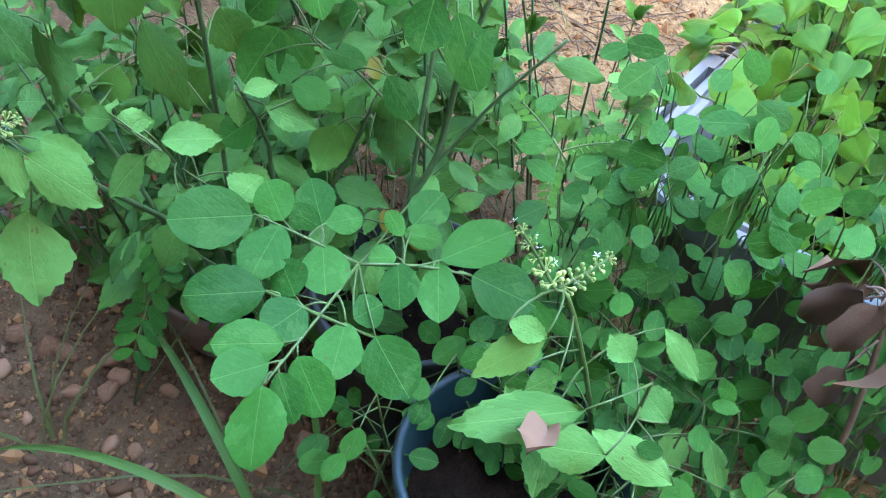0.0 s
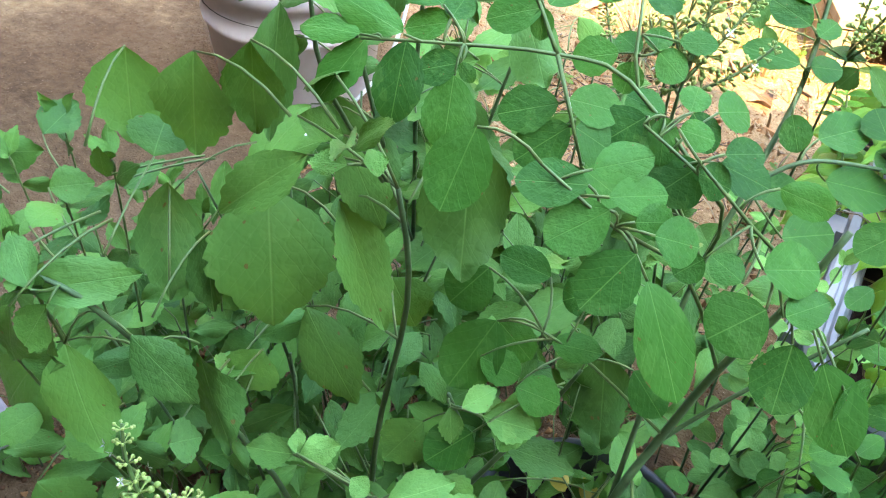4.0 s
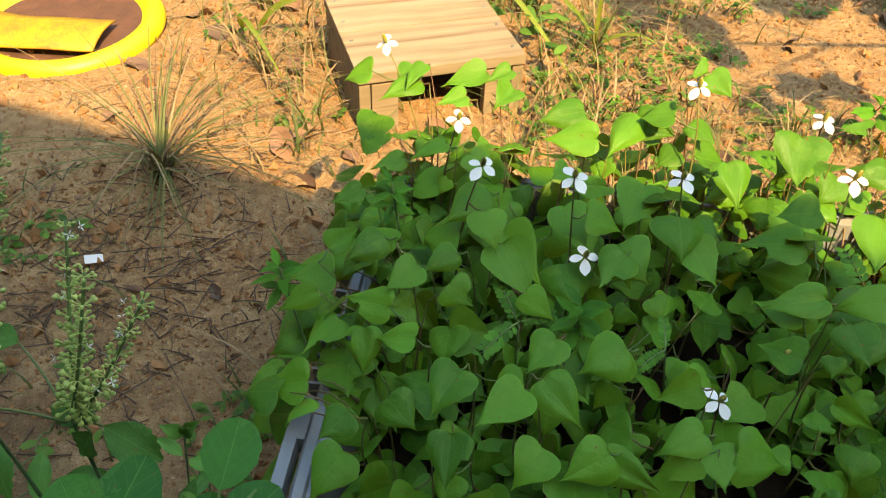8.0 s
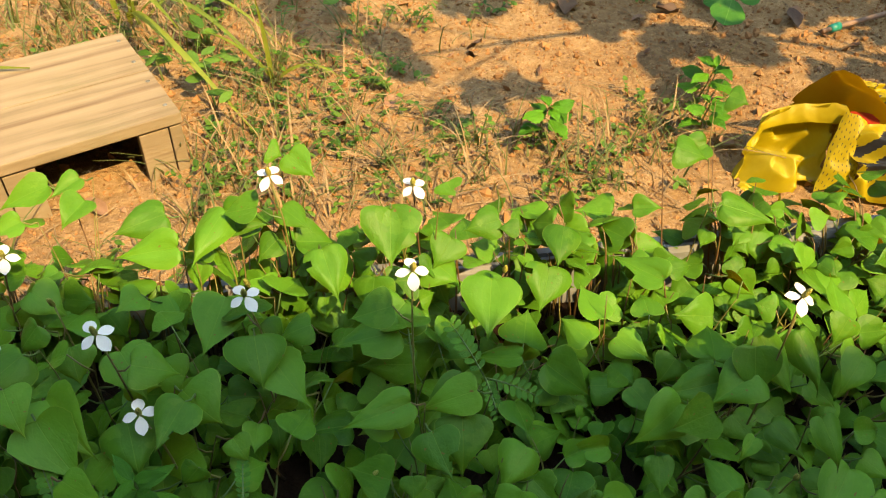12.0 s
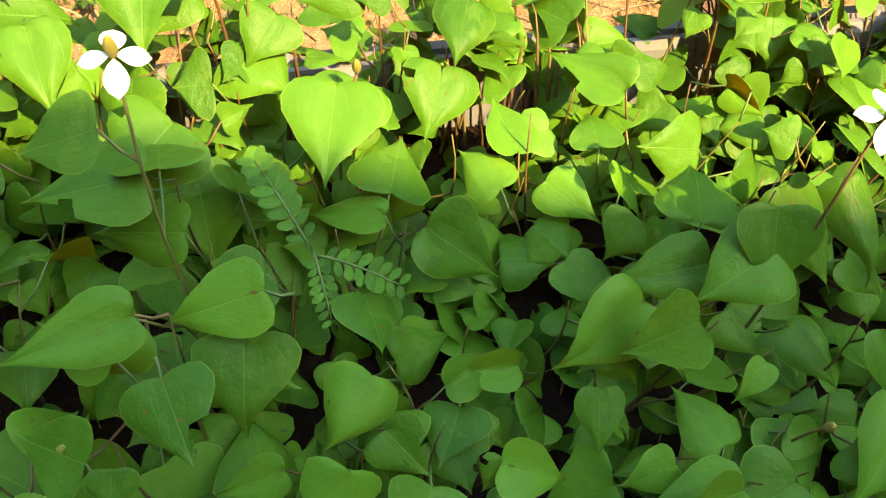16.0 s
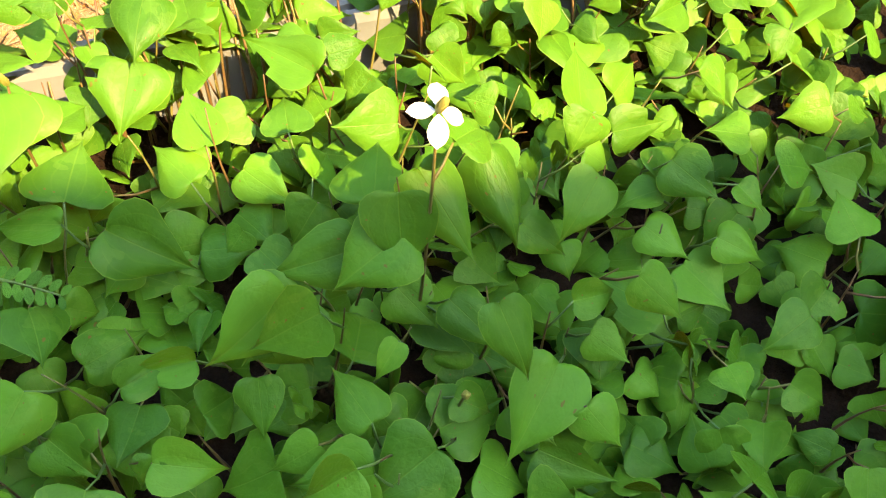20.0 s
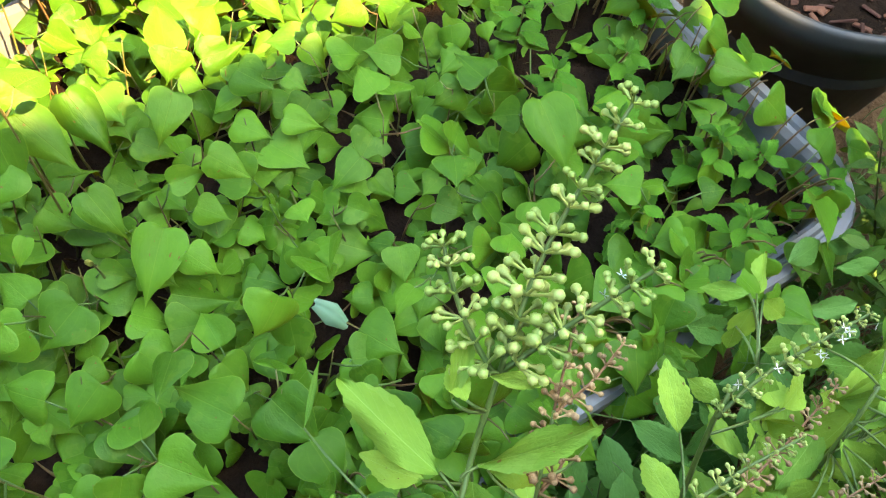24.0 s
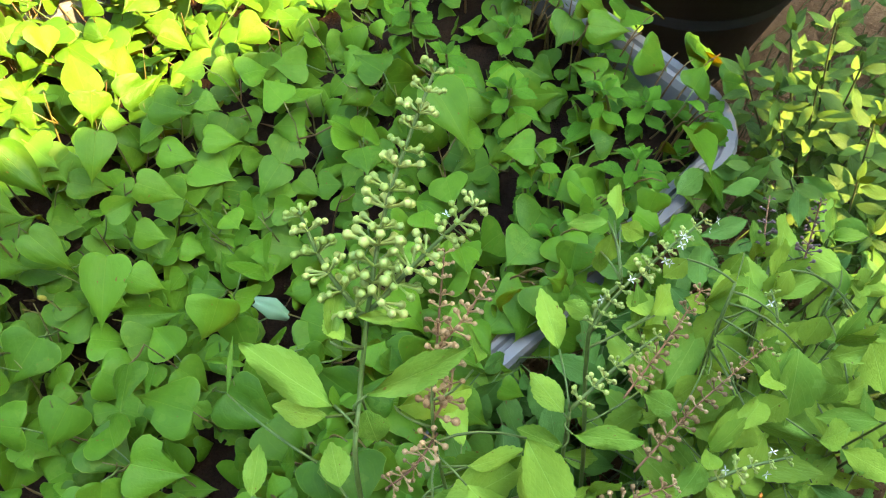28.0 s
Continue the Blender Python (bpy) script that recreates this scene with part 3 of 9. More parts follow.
def tub():
    t = thing("plant_tub", None, "long grey plastic tub with a wide grooved rim, full of plants", "planter")
    prof = [(-0.050, 0.004), (-0.022, 0.204), (-0.020, 0.209), (-0.002, 0.210), (0.0, 0.213), (0.0, 0.231), (-0.003, RIM), (-0.011, RIM), (-0.013, 0.2315), (-0.016, 0.2315),
            (-0.018, RIM + 0.001), (-0.022, RIM + 0.001), (-0.026, 0.230), (-0.036, 0.18), (-0.056, 0.014), (-0.25, 0.014), (-0.25, 0.004)]
    body, _, _ = ring_sweep("tub_body", prof, X0, Y0, X1, Y1, 0.075, TUB_GREY)
    part("body", body, t)
    part("base", box_mesh("base", X1 - X0 - 0.28, Y1 - Y0 - 0.28, 0.01, TUB_GREY, 0.001), t, pose((X0 + X1) / 2, (Y0 + Y1) / 2, 0.009))
    # the handle plate at the end, with a slot, and the comb of ribs beneath the rim
    for x, s in ((X0, -1),):
        bm = bmesh.new()
        for (a, b, c, d) in ((0.43, 0.46, 0, 0.016), (0.585, 0.61, 0, 0.016), (0.46, 0.585, 0.006, 0.016)):
            r = bmesh.ops.create_cube(bm, size=1.0)
            bmesh.ops.scale(bm, vec=(d - c, b - a, 0.02), verts=r["verts"])
            bmesh.ops.translate(bm, vec=(x + s * (c + d) / 2, (a + b) / 2 - 0.03, 0.2235), verts=r["verts"])
        part("handle", bm_mesh("handle", bm, TUB_GREY, False), t)
        rib = box_mesh("rib", 0.012, 0.0025, 0.02, TUB_GREY, 0)
        for k in range(14):
            part("rib", rib, t, pose(x + s * 0.005, 0.60 + k * 0.016, 0.218))
    soil_v, soil_f, n = [], [], 40
    for j in range(n // 2 + 1):
        for i in range(n + 1):
            x, y = X0 + 0.036 + (X1 - X0 - 0.072) * i / n, Y0 + 0.036 + (Y1 - Y0 - 0.072) * j / (n // 2)
            soil_v.append((x, y, 0.184 + 0.022 * min(max((x - 0.95) / 0.2, 0.0), 1.0) + 0.010 * noise.noise(Vector((x * 14, y * 14, 2)))))
    for j in range(n // 2):
        for i in range(n):
            a = j * (n + 1) + i
            soil_f.append((a, a + 1, a + n + 2, a + n + 1))
    part("soil", mesh_of("soil", soil_v, soil_f, POT_SOIL), t, None, "dark damp potting soil")


# ---- the wooden step ----
def step():
    t = thing("wooden_step", pose(-0.096, 1.31, 0, 0, 0, 23.4), "low step of bare pine boards standing on the soil", "step stool")
    w, d, h = 0.288, 0.288, 0.112
    half = d / 2 - 0.001
    board = box_mesh("board", w, half, 0.019, WOOD, 0.0025)
    for k in range(2):
        part("board", board, t, pose(w / 2, half / 2 + k * (half + 0.002), h - 0.0095))
    side = box_mesh("side", 0.019, d - 0.006, h - 0.020, WOOD, 0.0015)
    for x in (0.012, w - 0.012):
        part("side_panel", side, t, pose(x, d / 2, (h - 0.02) / 2 - 0.003))
    foot = box_mesh("leg", 0.045, 0.02, h - 0.021, WOOD, 0.0015)
    for x in (0.046, w - 0.046):
        part("leg", foot, t, pose(x, 0.014, (h - 0.02) / 2 - 0.003))
    part("back_rail", box_mesh("back", w - 0.05, 0.018, 0.06, WOOD, 0.0015), t, pose(w / 2, d - 0.02, h - 0.055))
    bm = bmesh.new()
    bmesh.ops.create_cone(bm, cap_ends=True, segments=10, radius1=0.003, radius2=0.0035, depth=0.0016)
    scr = bm_mesh("screw", bm, TUB_GREY)
    for x in (0.014, w - 0.014):
        for y in (0.03, 0.11, 0.18, 0.26):
            part("screw", scr, t, pose(x, y, h + 0.0002))


def lathe(name, prof, material, seg=40, cap=False):
    verts = [(r * math.cos(2 * math.pi * k / seg), r * math.sin(2 * math.pi * k / seg), z) for k in range(seg) for r, z in prof]
    n = len(prof)
    faces = [(k * n + i, ((k + 1) % seg) * n + i, ((k + 1) % seg) * n + i + 1, k * n + i + 1) for k in range(seg) for i in range(n - 1)]
    if cap:
        faces.append(tuple(k * n + n - 1 for k in range(seg)))
    return mesh_of(name, verts, faces, material)


ground()
house()
shade_roofs()
sky_walls()
tub()
step()

# ---- where single leaves grow: stalk end, way to the tip, width ----
MOR_A_A = [
    (-0.072, 0.044, 0.343, -0.026, -0.039, 0.009, 0.033),
    (-0.058, 0.051, 0.339, 0.014, -0.037, -0.004, 0.026),
    (-0.059, 0.055, 0.339, -0.028, 0.012, 0.009, 0.022),
    (-0.044, 0.071, 0.334, -0.028, 0.019, 0.009, 0.021),
    (-0.043, 0.073, 0.334, 0.010, 0.022, -0.003, 0.017),
    (-0.043, 0.069, 0.334, -0.021, -0.006, 0.007, 0.014),
    (-0.034, 0.061, 0.331, 0.023, -0.022, -0.007, 0.027),
    (-0.020, 0.025, 0.327, -0.021, 0.010, 0.007, 0.021),
    (-0.033, 0.015, 0.331, -0.024, -0.035, 0.008, 0.028),
    (-0.013, 0.025, 0.325, -0.002, -0.028, 0.001, 0.025),
    (-0.005, 0.001, 0.322, -0.023, -0.029, 0.008, 0.023),
    (-0.002, -0.013, 0.321, -0.012, -0.028, 0.004, 0.023),
    (0.005, -0.024, 0.319, 0.025, -0.034, -0.008, 0.029),
]
MOR_A_B = [
    (0.005, -0.013, 0.319, 0.024, -0.013, -0.008, 0.018),
    (0.005, 0.001, 0.319, 0.031, -0.014, -0.010, 0.024),
    (0.008, 0.035, 0.318, 0.017, -0.031, -0.005, 0.024),
]
MOR_A = MOR_A_A + MOR_A_B
MOR_A2_A = [
    (0.024, 0.041, 0.313, 0.035, -0.013, -0.011, 0.029),
    (0.009, 0.040, 0.317, 0.004, 0.020, -0.001, 0.018),
    (-0.002, 0.089, 0.321, -0.010, -0.013, 0.003, 0.014),
    (0.001, 0.087, 0.320, 0.021, -0.023, -0.006, 0.022),
    (0.017, 0.106, 0.315, 0.024, -0.030, -0.008, 0.022),
    (0.035, 0.116, 0.309, 0.039, 0.015, -0.012, 0.031),
    (0.016, 0.109, 0.315, 0.016, 0.060, -0.006, 0.028),
    (-0.010, 0.114, 0.323, -0.005, 0.037, 0.001, 0.023),
    (-0.011, 0.106, 0.323, 0.019, 0.015, -0.006, 0.014),
    (-0.009, 0.103, 0.323, -0.018, 0.007, 0.006, 0.011),
]
MOR_A2 = MOR_A2_A
MOR_B_A = [
    (-0.138, 0.135, 0.398, -0.009, -0.029, -0.030, 0.029),
    (-0.137, 0.136, 0.397, 0.021, 0.002, -0.019, 0.018),
    (-0.124, 0.162, 0.415, -0.028, -0.003, 0.004, 0.018),
    (-0.103, 0.170, 0.410, -0.013, -0.007, -0.008, 0.018),
    (-0.111, 0.144, 0.391, 0.023, 0.015, -0.008, 0.014),
    (-0.152, 0.148, 0.417, -0.012, -0.017, -0.018, 0.025),
    (-0.070, 0.159, 0.382, 0.022, -0.001, -0.022, 0.019),
    (-0.126, 0.098, 0.356, -0.016, -0.018, -0.017, 0.022),
    (-0.117, 0.122, 0.374, 0.022, 0.011, -0.011, 0.019),
    (-0.138, 0.121, 0.384, 0.020, 0.009, -0.012, 0.017),
]
MOR_B = MOR_B_A
MOR_C_A = [
    (-0.098, 0.099, 0.526, -0.024, -0.010, -0.002, 0.017),
    (-0.099, 0.103, 0.530, 0.016, 0.018, 0.002, 0.014),
    (-0.088, 0.098, 0.520, -0.016, -0.016, -0.012, 0.019),
    (-0.074, 0.095, 0.509, -0.010, -0.019, -0.018, 0.020),
    (-0.067, 0.092, 0.502, 0.027, -0.015, -0.035, 0.020),
    (-0.090, 0.101, 0.523, 0.017, 0.016, -0.001, 0.014),
    (-0.079, 0.101, 0.517, 0.012, 0.012, -0.002, 0.012),
    (-0.139, 0.089, 0.539, -0.001, -0.021, -0.025, 0.022),
    (-0.071, 0.102, 0.514, 0.015, 0.010, -0.005, 0.017),
]
MOR_C = MOR_C_A
MOR_C2_A = [
    (-0.027, 0.130, 0.479, -0.015, -0.015, -0.013, 0.025),
    (-0.013, 0.129, 0.469, 0.004, -0.016, -0.024, 0.022),
    (0.000, 0.131, 0.464, 0.024, -0.011, -0.030, 0.022),
    (-0.034, 0.138, 0.490, 0.020, 0.017, -0.002, 0.021),
    (-0.020, 0.132, 0.477, 0.013, 0.017, 0.002, 0.014),
    (-0.039, 0.131, 0.486, -0.014, 0.003, 0.004, 0.012),
    (-0.070, 0.145, 0.516, 0.013, 0.008, -0.007, 0.014),
    (-0.041, 0.159, 0.513, 0.024, 0.012, -0.009, 0.013),
    (-0.064, 0.154, 0.522, 0.013, 0.013, -0.001, 0.013),
    (-0.083, 0.150, 0.528, 0.013, 0.009, -0.005, 0.012),
    (-0.055, 0.128, 0.492, -0.008, -0.007, -0.008, 0.012),
    (0.011, 0.130, 0.457, 0.009, 0.003, -0.009, 0.019),
]
MOR_C2 = MOR_C2_A
MOR_D_A = [
    (-0.179, 0.177, 0.574, -0.024, -0.005, -0.001, 0.012),
    (-0.178, 0.177, 0.574, 0.000, 0.014, 0.007, 0.013),
    (-0.165, 0.170, 0.562, -0.025, -0.005, -0.001, 0.012),
    (-0.165, 0.173, 0.565, 0.005, 0.015, 0.006, 0.013),
    (-0.152, 0.164, 0.551, -0.021, -0.010, -0.007, 0.017),
    (-0.150, 0.165, 0.552, 0.004, 0.017, 0.008, 0.015),
    (-0.152, 0.164, 0.551, 0.003, -0.005, -0.012, 0.009),
    (-0.188, 0.145, 0.548, -0.025, 0.002, 0.006, 0.014),
    (-0.183, 0.143, 0.544, 0.000, 0.013, 0.006, 0.012),
    (-0.182, 0.143, 0.543, -0.019, -0.007, -0.005, 0.014),
    (-0.197, 0.130, 0.538, -0.035, 0.000, 0.008, 0.015),
    (-0.213, 0.122, 0.536, -0.028, -0.006, -0.001, 0.013),
    (-0.210, 0.122, 0.535, -0.011, -0.022, -0.022, 0.017),
]
MOR_D_B = [
    (-0.195, 0.129, 0.536, 0.006, -0.020, -0.027, 0.019),
    (-0.172, 0.134, 0.532, -0.017, -0.008, -0.006, 0.015),
    (-0.172, 0.134, 0.532, 0.007, 0.001, -0.007, 0.006),
    (-0.172, 0.130, 0.528, 0.007, -0.017, -0.025, 0.020),
]
MOR_D = MOR_D_A + MOR_D_B
MOR_D2_A = [
    (-0.135, 0.156, 0.516, -0.023, -0.011, -0.008, 0.020),
    (-0.132, 0.159, 0.518, 0.021, 0.011, -0.004, 0.018),
    (-0.127, 0.152, 0.510, -0.016, -0.016, -0.015, 0.020),
    (-0.125, 0.153, 0.510, 0.020, 0.005, -0.009, 0.020),
    (-0.116, 0.144, 0.498, -0.008, -0.011, -0.013, 0.018),
    (-0.114, 0.144, 0.498, 0.019, 0.004, -0.010, 0.018),
    (-0.095, 0.174, 0.517, -0.018, 0.002, 0.002, 0.014),
    (-0.101, 0.170, 0.516, -0.013, -0.012, -0.012, 0.021),
    (-0.094, 0.173, 0.517, 0.006, -0.010, -0.017, 0.014),
    (-0.086, 0.180, 0.519, -0.002, 0.013, 0.006, 0.012),
    (-0.085, 0.180, 0.519, 0.014, -0.002, -0.013, 0.014),
    (-0.076, 0.185, 0.520, 0.011, 0.011, -0.000, 0.018),
    (-0.073, 0.169, 0.504, -0.013, -0.014, -0.014, 0.022),
]
MOR_D2_B = [
    (-0.067, 0.173, 0.505, 0.023, 0.008, -0.008, 0.018),
]
MOR_D2 = MOR_D2_A + MOR_D2_B
MOR_E_A = [
    (-0.146, 0.243, 0.573, -0.010, 0.011, 0.007, 0.011),
    (-0.145, 0.240, 0.570, -0.017, 0.001, 0.001, 0.009),
    (-0.142, 0.242, 0.570, 0.011, 0.008, -0.003, 0.009),
    (-0.139, 0.229, 0.557, -0.023, 0.003, 0.005, 0.012),
    (-0.136, 0.230, 0.557, 0.010, 0.011, -0.000, 0.012),
    (-0.131, 0.217, 0.543, -0.025, -0.002, 0.001, 0.013),
    (-0.127, 0.219, 0.543, 0.015, 0.012, -0.001, 0.015),
    (-0.127, 0.198, 0.524, -0.019, -0.007, -0.006, 0.017),
    (-0.119, 0.203, 0.525, -0.013, 0.005, 0.003, 0.011),
    (-0.120, 0.199, 0.522, 0.001, -0.007, -0.013, 0.013),
    (-0.113, 0.207, 0.526, -0.004, 0.012, 0.006, 0.012),
    (-0.112, 0.207, 0.526, 0.014, 0.002, -0.010, 0.015),
    (-0.106, 0.214, 0.530, 0.015, 0.012, -0.001, 0.011),
]
MOR_E = MOR_E_A
MOR_F_A = [
    (-0.061, 0.275, 0.528, -0.022, 0.005, 0.006, 0.015),
    (-0.064, 0.282, 0.535, -0.011, 0.014, 0.010, 0.015),
    (-0.056, 0.274, 0.524, 0.005, 0.014, 0.004, 0.011),
    (-0.058, 0.262, 0.514, -0.028, -0.002, 0.002, 0.015),
    (-0.054, 0.263, 0.514, 0.014, 0.011, -0.002, 0.013),
    (-0.052, 0.246, 0.497, 0.010, -0.005, -0.015, 0.015),
    (-0.065, 0.318, 0.568, -0.021, 0.007, 0.007, 0.014),
    (-0.063, 0.321, 0.570, -0.015, 0.010, 0.008, 0.011),
    (-0.062, 0.324, 0.573, 0.005, 0.015, 0.005, 0.007),
    (-0.060, 0.326, 0.574, 0.010, 0.020, 0.007, 0.007),
    (-0.055, 0.326, 0.573, 0.015, 0.016, 0.001, 0.008),
    (-0.051, 0.325, 0.570, 0.017, 0.008, -0.006, 0.008),
    (-0.048, 0.324, 0.567, 0.011, 0.005, -0.007, 0.008),
]
MOR_F = MOR_F_A
MOR_G_A = [
    (-0.007, 0.279, 0.482, -0.012, 0.012, 0.008, 0.018),
    (-0.037, 0.264, 0.479, 0.020, 0.022, 0.005, 0.021),
    (-0.002, 0.280, 0.481, 0.010, 0.019, 0.006, 0.018),
    (-0.026, 0.253, 0.465, 0.032, 0.016, -0.005, 0.023),
    (-0.054, 0.234, 0.458, 0.021, 0.016, -0.001, 0.018),
    (-0.033, 0.226, 0.443, 0.022, 0.019, 0.001, 0.024),
    (0.008, 0.306, 0.501, -0.016, 0.003, 0.001, 0.015),
    (0.014, 0.310, 0.502, 0.018, 0.005, -0.010, 0.021),
    (0.019, 0.293, 0.484, 0.019, 0.009, -0.006, 0.020),
    (0.007, 0.275, 0.472, -0.017, 0.005, 0.003, 0.015),
    (0.026, 0.277, 0.467, 0.019, 0.003, -0.012, 0.022),
    (0.016, 0.256, 0.451, -0.015, -0.013, -0.014, 0.020),
    (0.022, 0.270, 0.463, 0.019, -0.005, -0.019, 0.020),
]
MOR_G_B = [
    (0.012, 0.323, 0.515, -0.013, 0.013, 0.010, 0.020),
]
MOR_G = MOR_G_A + MOR_G_B
BAS_B_A = [
    (-0.261, 0.110, 0.442, 0.029, -0.035, -0.058, 0.062),
    (-0.219, 0.092, 0.490, -0.029, -0.034, -0.023, 0.022),
    (-0.209, 0.105, 0.497, 0.028, -0.010, -0.033, 0.022),
    (-0.209, 0.101, 0.464, 0.041, -0.018, -0.047, 0.023),
    (-0.171, 0.148, 0.486, 0.022, -0.034, -0.051, 0.041),
    (-0.230, 0.098, 0.384, 0.042, -0.014, -0.046, 0.030),
    (-0.286, -0.001, 0.411, 0.028, -0.021, -0.043, 0.029),
    (-0.263, 0.017, 0.415, 0.035, 0.000, -0.027, 0.024),
    (-0.247, 0.040, 0.398, 0.030, -0.021, -0.044, 0.027),
    (-0.294, -0.004, 0.442, 0.032, 0.032, 0.005, 0.021),
    (-0.216, -0.019, 0.356, 0.018, -0.010, -0.027, 0.018),
    (-0.202, -0.014, 0.352, 0.047, 0.013, -0.022, 0.032),
    (-0.210, -0.002, 0.353, 0.029, 0.013, -0.011, 0.018),
]
BAS_B = BAS_B_A
BAS_B2_A = [
    (-0.136, 0.035, 0.369, 0.023, 0.025, 0.002, 0.020),
    (-0.139, 0.025, 0.362, -0.014, -0.025, -0.023, 0.021),
    (-0.142, 0.030, 0.376, -0.012, 0.002, 0.001, 0.010),
    (-0.133, 0.027, 0.368, 0.008, -0.001, -0.013, 0.013),
    (-0.132, 0.036, 0.331, 0.018, 0.004, -0.014, 0.024),
    (-0.114, 0.063, 0.316, 0.001, 0.022, 0.011, 0.028),
    (-0.138, 0.093, 0.373, 0.008, -0.008, -0.021, 0.012),
    (-0.133, 0.096, 0.373, 0.011, 0.019, 0.003, 0.013),
    (-0.125, 0.105, 0.362, 0.029, 0.016, -0.010, 0.019),
    (-0.193, 0.039, 0.353, -0.025, -0.010, -0.004, 0.016),
    (-0.191, 0.040, 0.352, 0.014, 0.017, -0.001, 0.016),
    (-0.188, 0.036, 0.362, -0.007, 0.010, 0.005, 0.008),
    (-0.315, 0.095, 0.429, 0.019, -0.034, -0.052, 0.036),
]
BAS_B2 = BAS_B2_A
BAS_B3_A = [
    (-0.282, 0.087, 0.417, 0.011, -0.023, -0.037, 0.020),
    (-0.095, 0.198, 0.344, 0.022, -0.029, -0.049, 0.033),
    (-0.300, 0.077, 0.462, -0.008, 0.020, 0.015, 0.031),
    (-0.279, -0.010, 0.457, -0.022, 0.010, 0.014, 0.015),
    (-0.278, -0.006, 0.446, -0.006, -0.017, -0.020, 0.018),
    (-0.229, 0.099, 0.502, 0.017, 0.010, -0.008, 0.014),
    (-0.198, 0.113, 0.498, 0.005, 0.017, 0.006, 0.016),
    (-0.255, 0.087, 0.343, -0.003, -0.017, -0.024, 0.031),
    (-0.155, 0.098, 0.342, -0.012, -0.021, -0.022, 0.026),
    (-0.176, 0.051, 0.340, -0.018, 0.004, 0.004, 0.017),
    (-0.207, 0.143, 0.383, 0.021, -0.005, -0.026, 0.033),
    (-0.122, 0.166, 0.314, -0.003, -0.024, -0.031, 0.029),
    (-0.272, -0.005, 0.340, -0.032, 0.001, 0.010, 0.025),
]
BAS_B3 = BAS_B3_A
BAS_R_A = [
    (0.109, 0.074, 0.353, -0.021, -0.033, -0.023, 0.021),
    (0.142, 0.065, 0.329, -0.053, -0.045, -0.015, 0.027),
    (0.158, 0.070, 0.297, -0.034, -0.018, -0.004, 0.026),
    (0.094, 0.060, 0.364, 0.019, 0.012, -0.008, 0.014),
    (0.121, 0.072, 0.332, -0.011, -0.012, -0.011, 0.015),
    (0.140, 0.131, 0.299, -0.020, 0.005, 0.006, 0.020),
    (0.172, 0.124, 0.277, -0.025, 0.006, 0.009, 0.023),
]
BAS_R = BAS_R_A
BAS_L_A = [
    (-0.263, 0.274, 0.548, -0.023, -0.015, -0.013, 0.039),
    (-0.243, 0.281, 0.560, -0.027, -0.000, 0.002, 0.028),
    (-0.263, 0.238, 0.528, 0.027, 0.025, 0.005, 0.026),
    (-0.263, 0.233, 0.524, -0.026, 0.016, 0.017, 0.015),
    (-0.283, 0.158, 0.533, 0.039, 0.011, -0.012, 0.020),
    (-0.258, 0.223, 0.527, 0.006, -0.025, -0.033, 0.019),
    (-0.285, 0.219, 0.533, -0.031, -0.028, -0.021, 0.020),
    (-0.291, 0.162, 0.511, 0.021, -0.040, -0.052, 0.026),
    (-0.295, 0.154, 0.534, -0.020, 0.011, 0.012, 0.015),
    (-0.295, 0.138, 0.519, 0.002, 0.018, 0.009, 0.013),
    (-0.299, 0.244, 0.506, -0.018, -0.020, -0.020, 0.022),
    (-0.236, 0.310, 0.513, 0.019, 0.024, 0.006, 0.017),
    (-0.236, 0.305, 0.509, 0.001, -0.017, -0.025, 0.017),
]
BAS_L = BAS_L_A
BAS_L2_A = [
    (-0.300, 0.355, 0.520, 0.037, 0.002, -0.020, 0.033),
    (-0.280, 0.377, 0.521, 0.049, 0.025, -0.002, 0.023),
    (-0.282, 0.305, 0.523, -0.039, -0.021, -0.016, 0.033),
    (-0.283, 0.280, 0.498, -0.042, -0.028, -0.023, 0.033),
    (-0.281, 0.336, 0.466, 0.029, 0.024, 0.004, 0.019),
    (-0.234, 0.275, 0.448, -0.036, -0.016, -0.013, 0.023),
    (-0.305, 0.283, 0.480, 0.019, 0.002, -0.014, 0.026),
    (-0.291, 0.336, 0.528, -0.028, 0.001, 0.001, 0.017),
    (-0.306, 0.360, 0.557, -0.036, -0.001, 0.001, 0.023),
    (-0.274, 0.320, 0.477, 0.004, -0.007, -0.018, 0.018),
]
BAS_L2 = BAS_L2_A
BAS_M_A = [
    (-0.032, 0.402, 0.462, -0.029, 0.006, 0.003, 0.016),
    (-0.029, 0.401, 0.460, 0.028, -0.004, -0.019, 0.020),
    (-0.034, 0.398, 0.458, -0.008, -0.006, -0.014, 0.017),
    (-0.129, 0.388, 0.525, -0.031, -0.006, -0.009, 0.017),
    (-0.127, 0.387, 0.524, 0.033, 0.009, -0.005, 0.018),
    (-0.117, 0.363, 0.496, -0.012, 0.009, 0.003, 0.024),
    (-0.103, 0.364, 0.495, 0.013, -0.002, -0.013, 0.021),
    (-0.097, 0.396, 0.468, 0.018, -0.006, -0.019, 0.017),
    (-0.123, 0.327, 0.488, 0.009, -0.002, -0.011, 0.012),
    (-0.093, 0.444, 0.460, -0.026, 0.006, 0.001, 0.016),
]
BAS_M = BAS_M_A
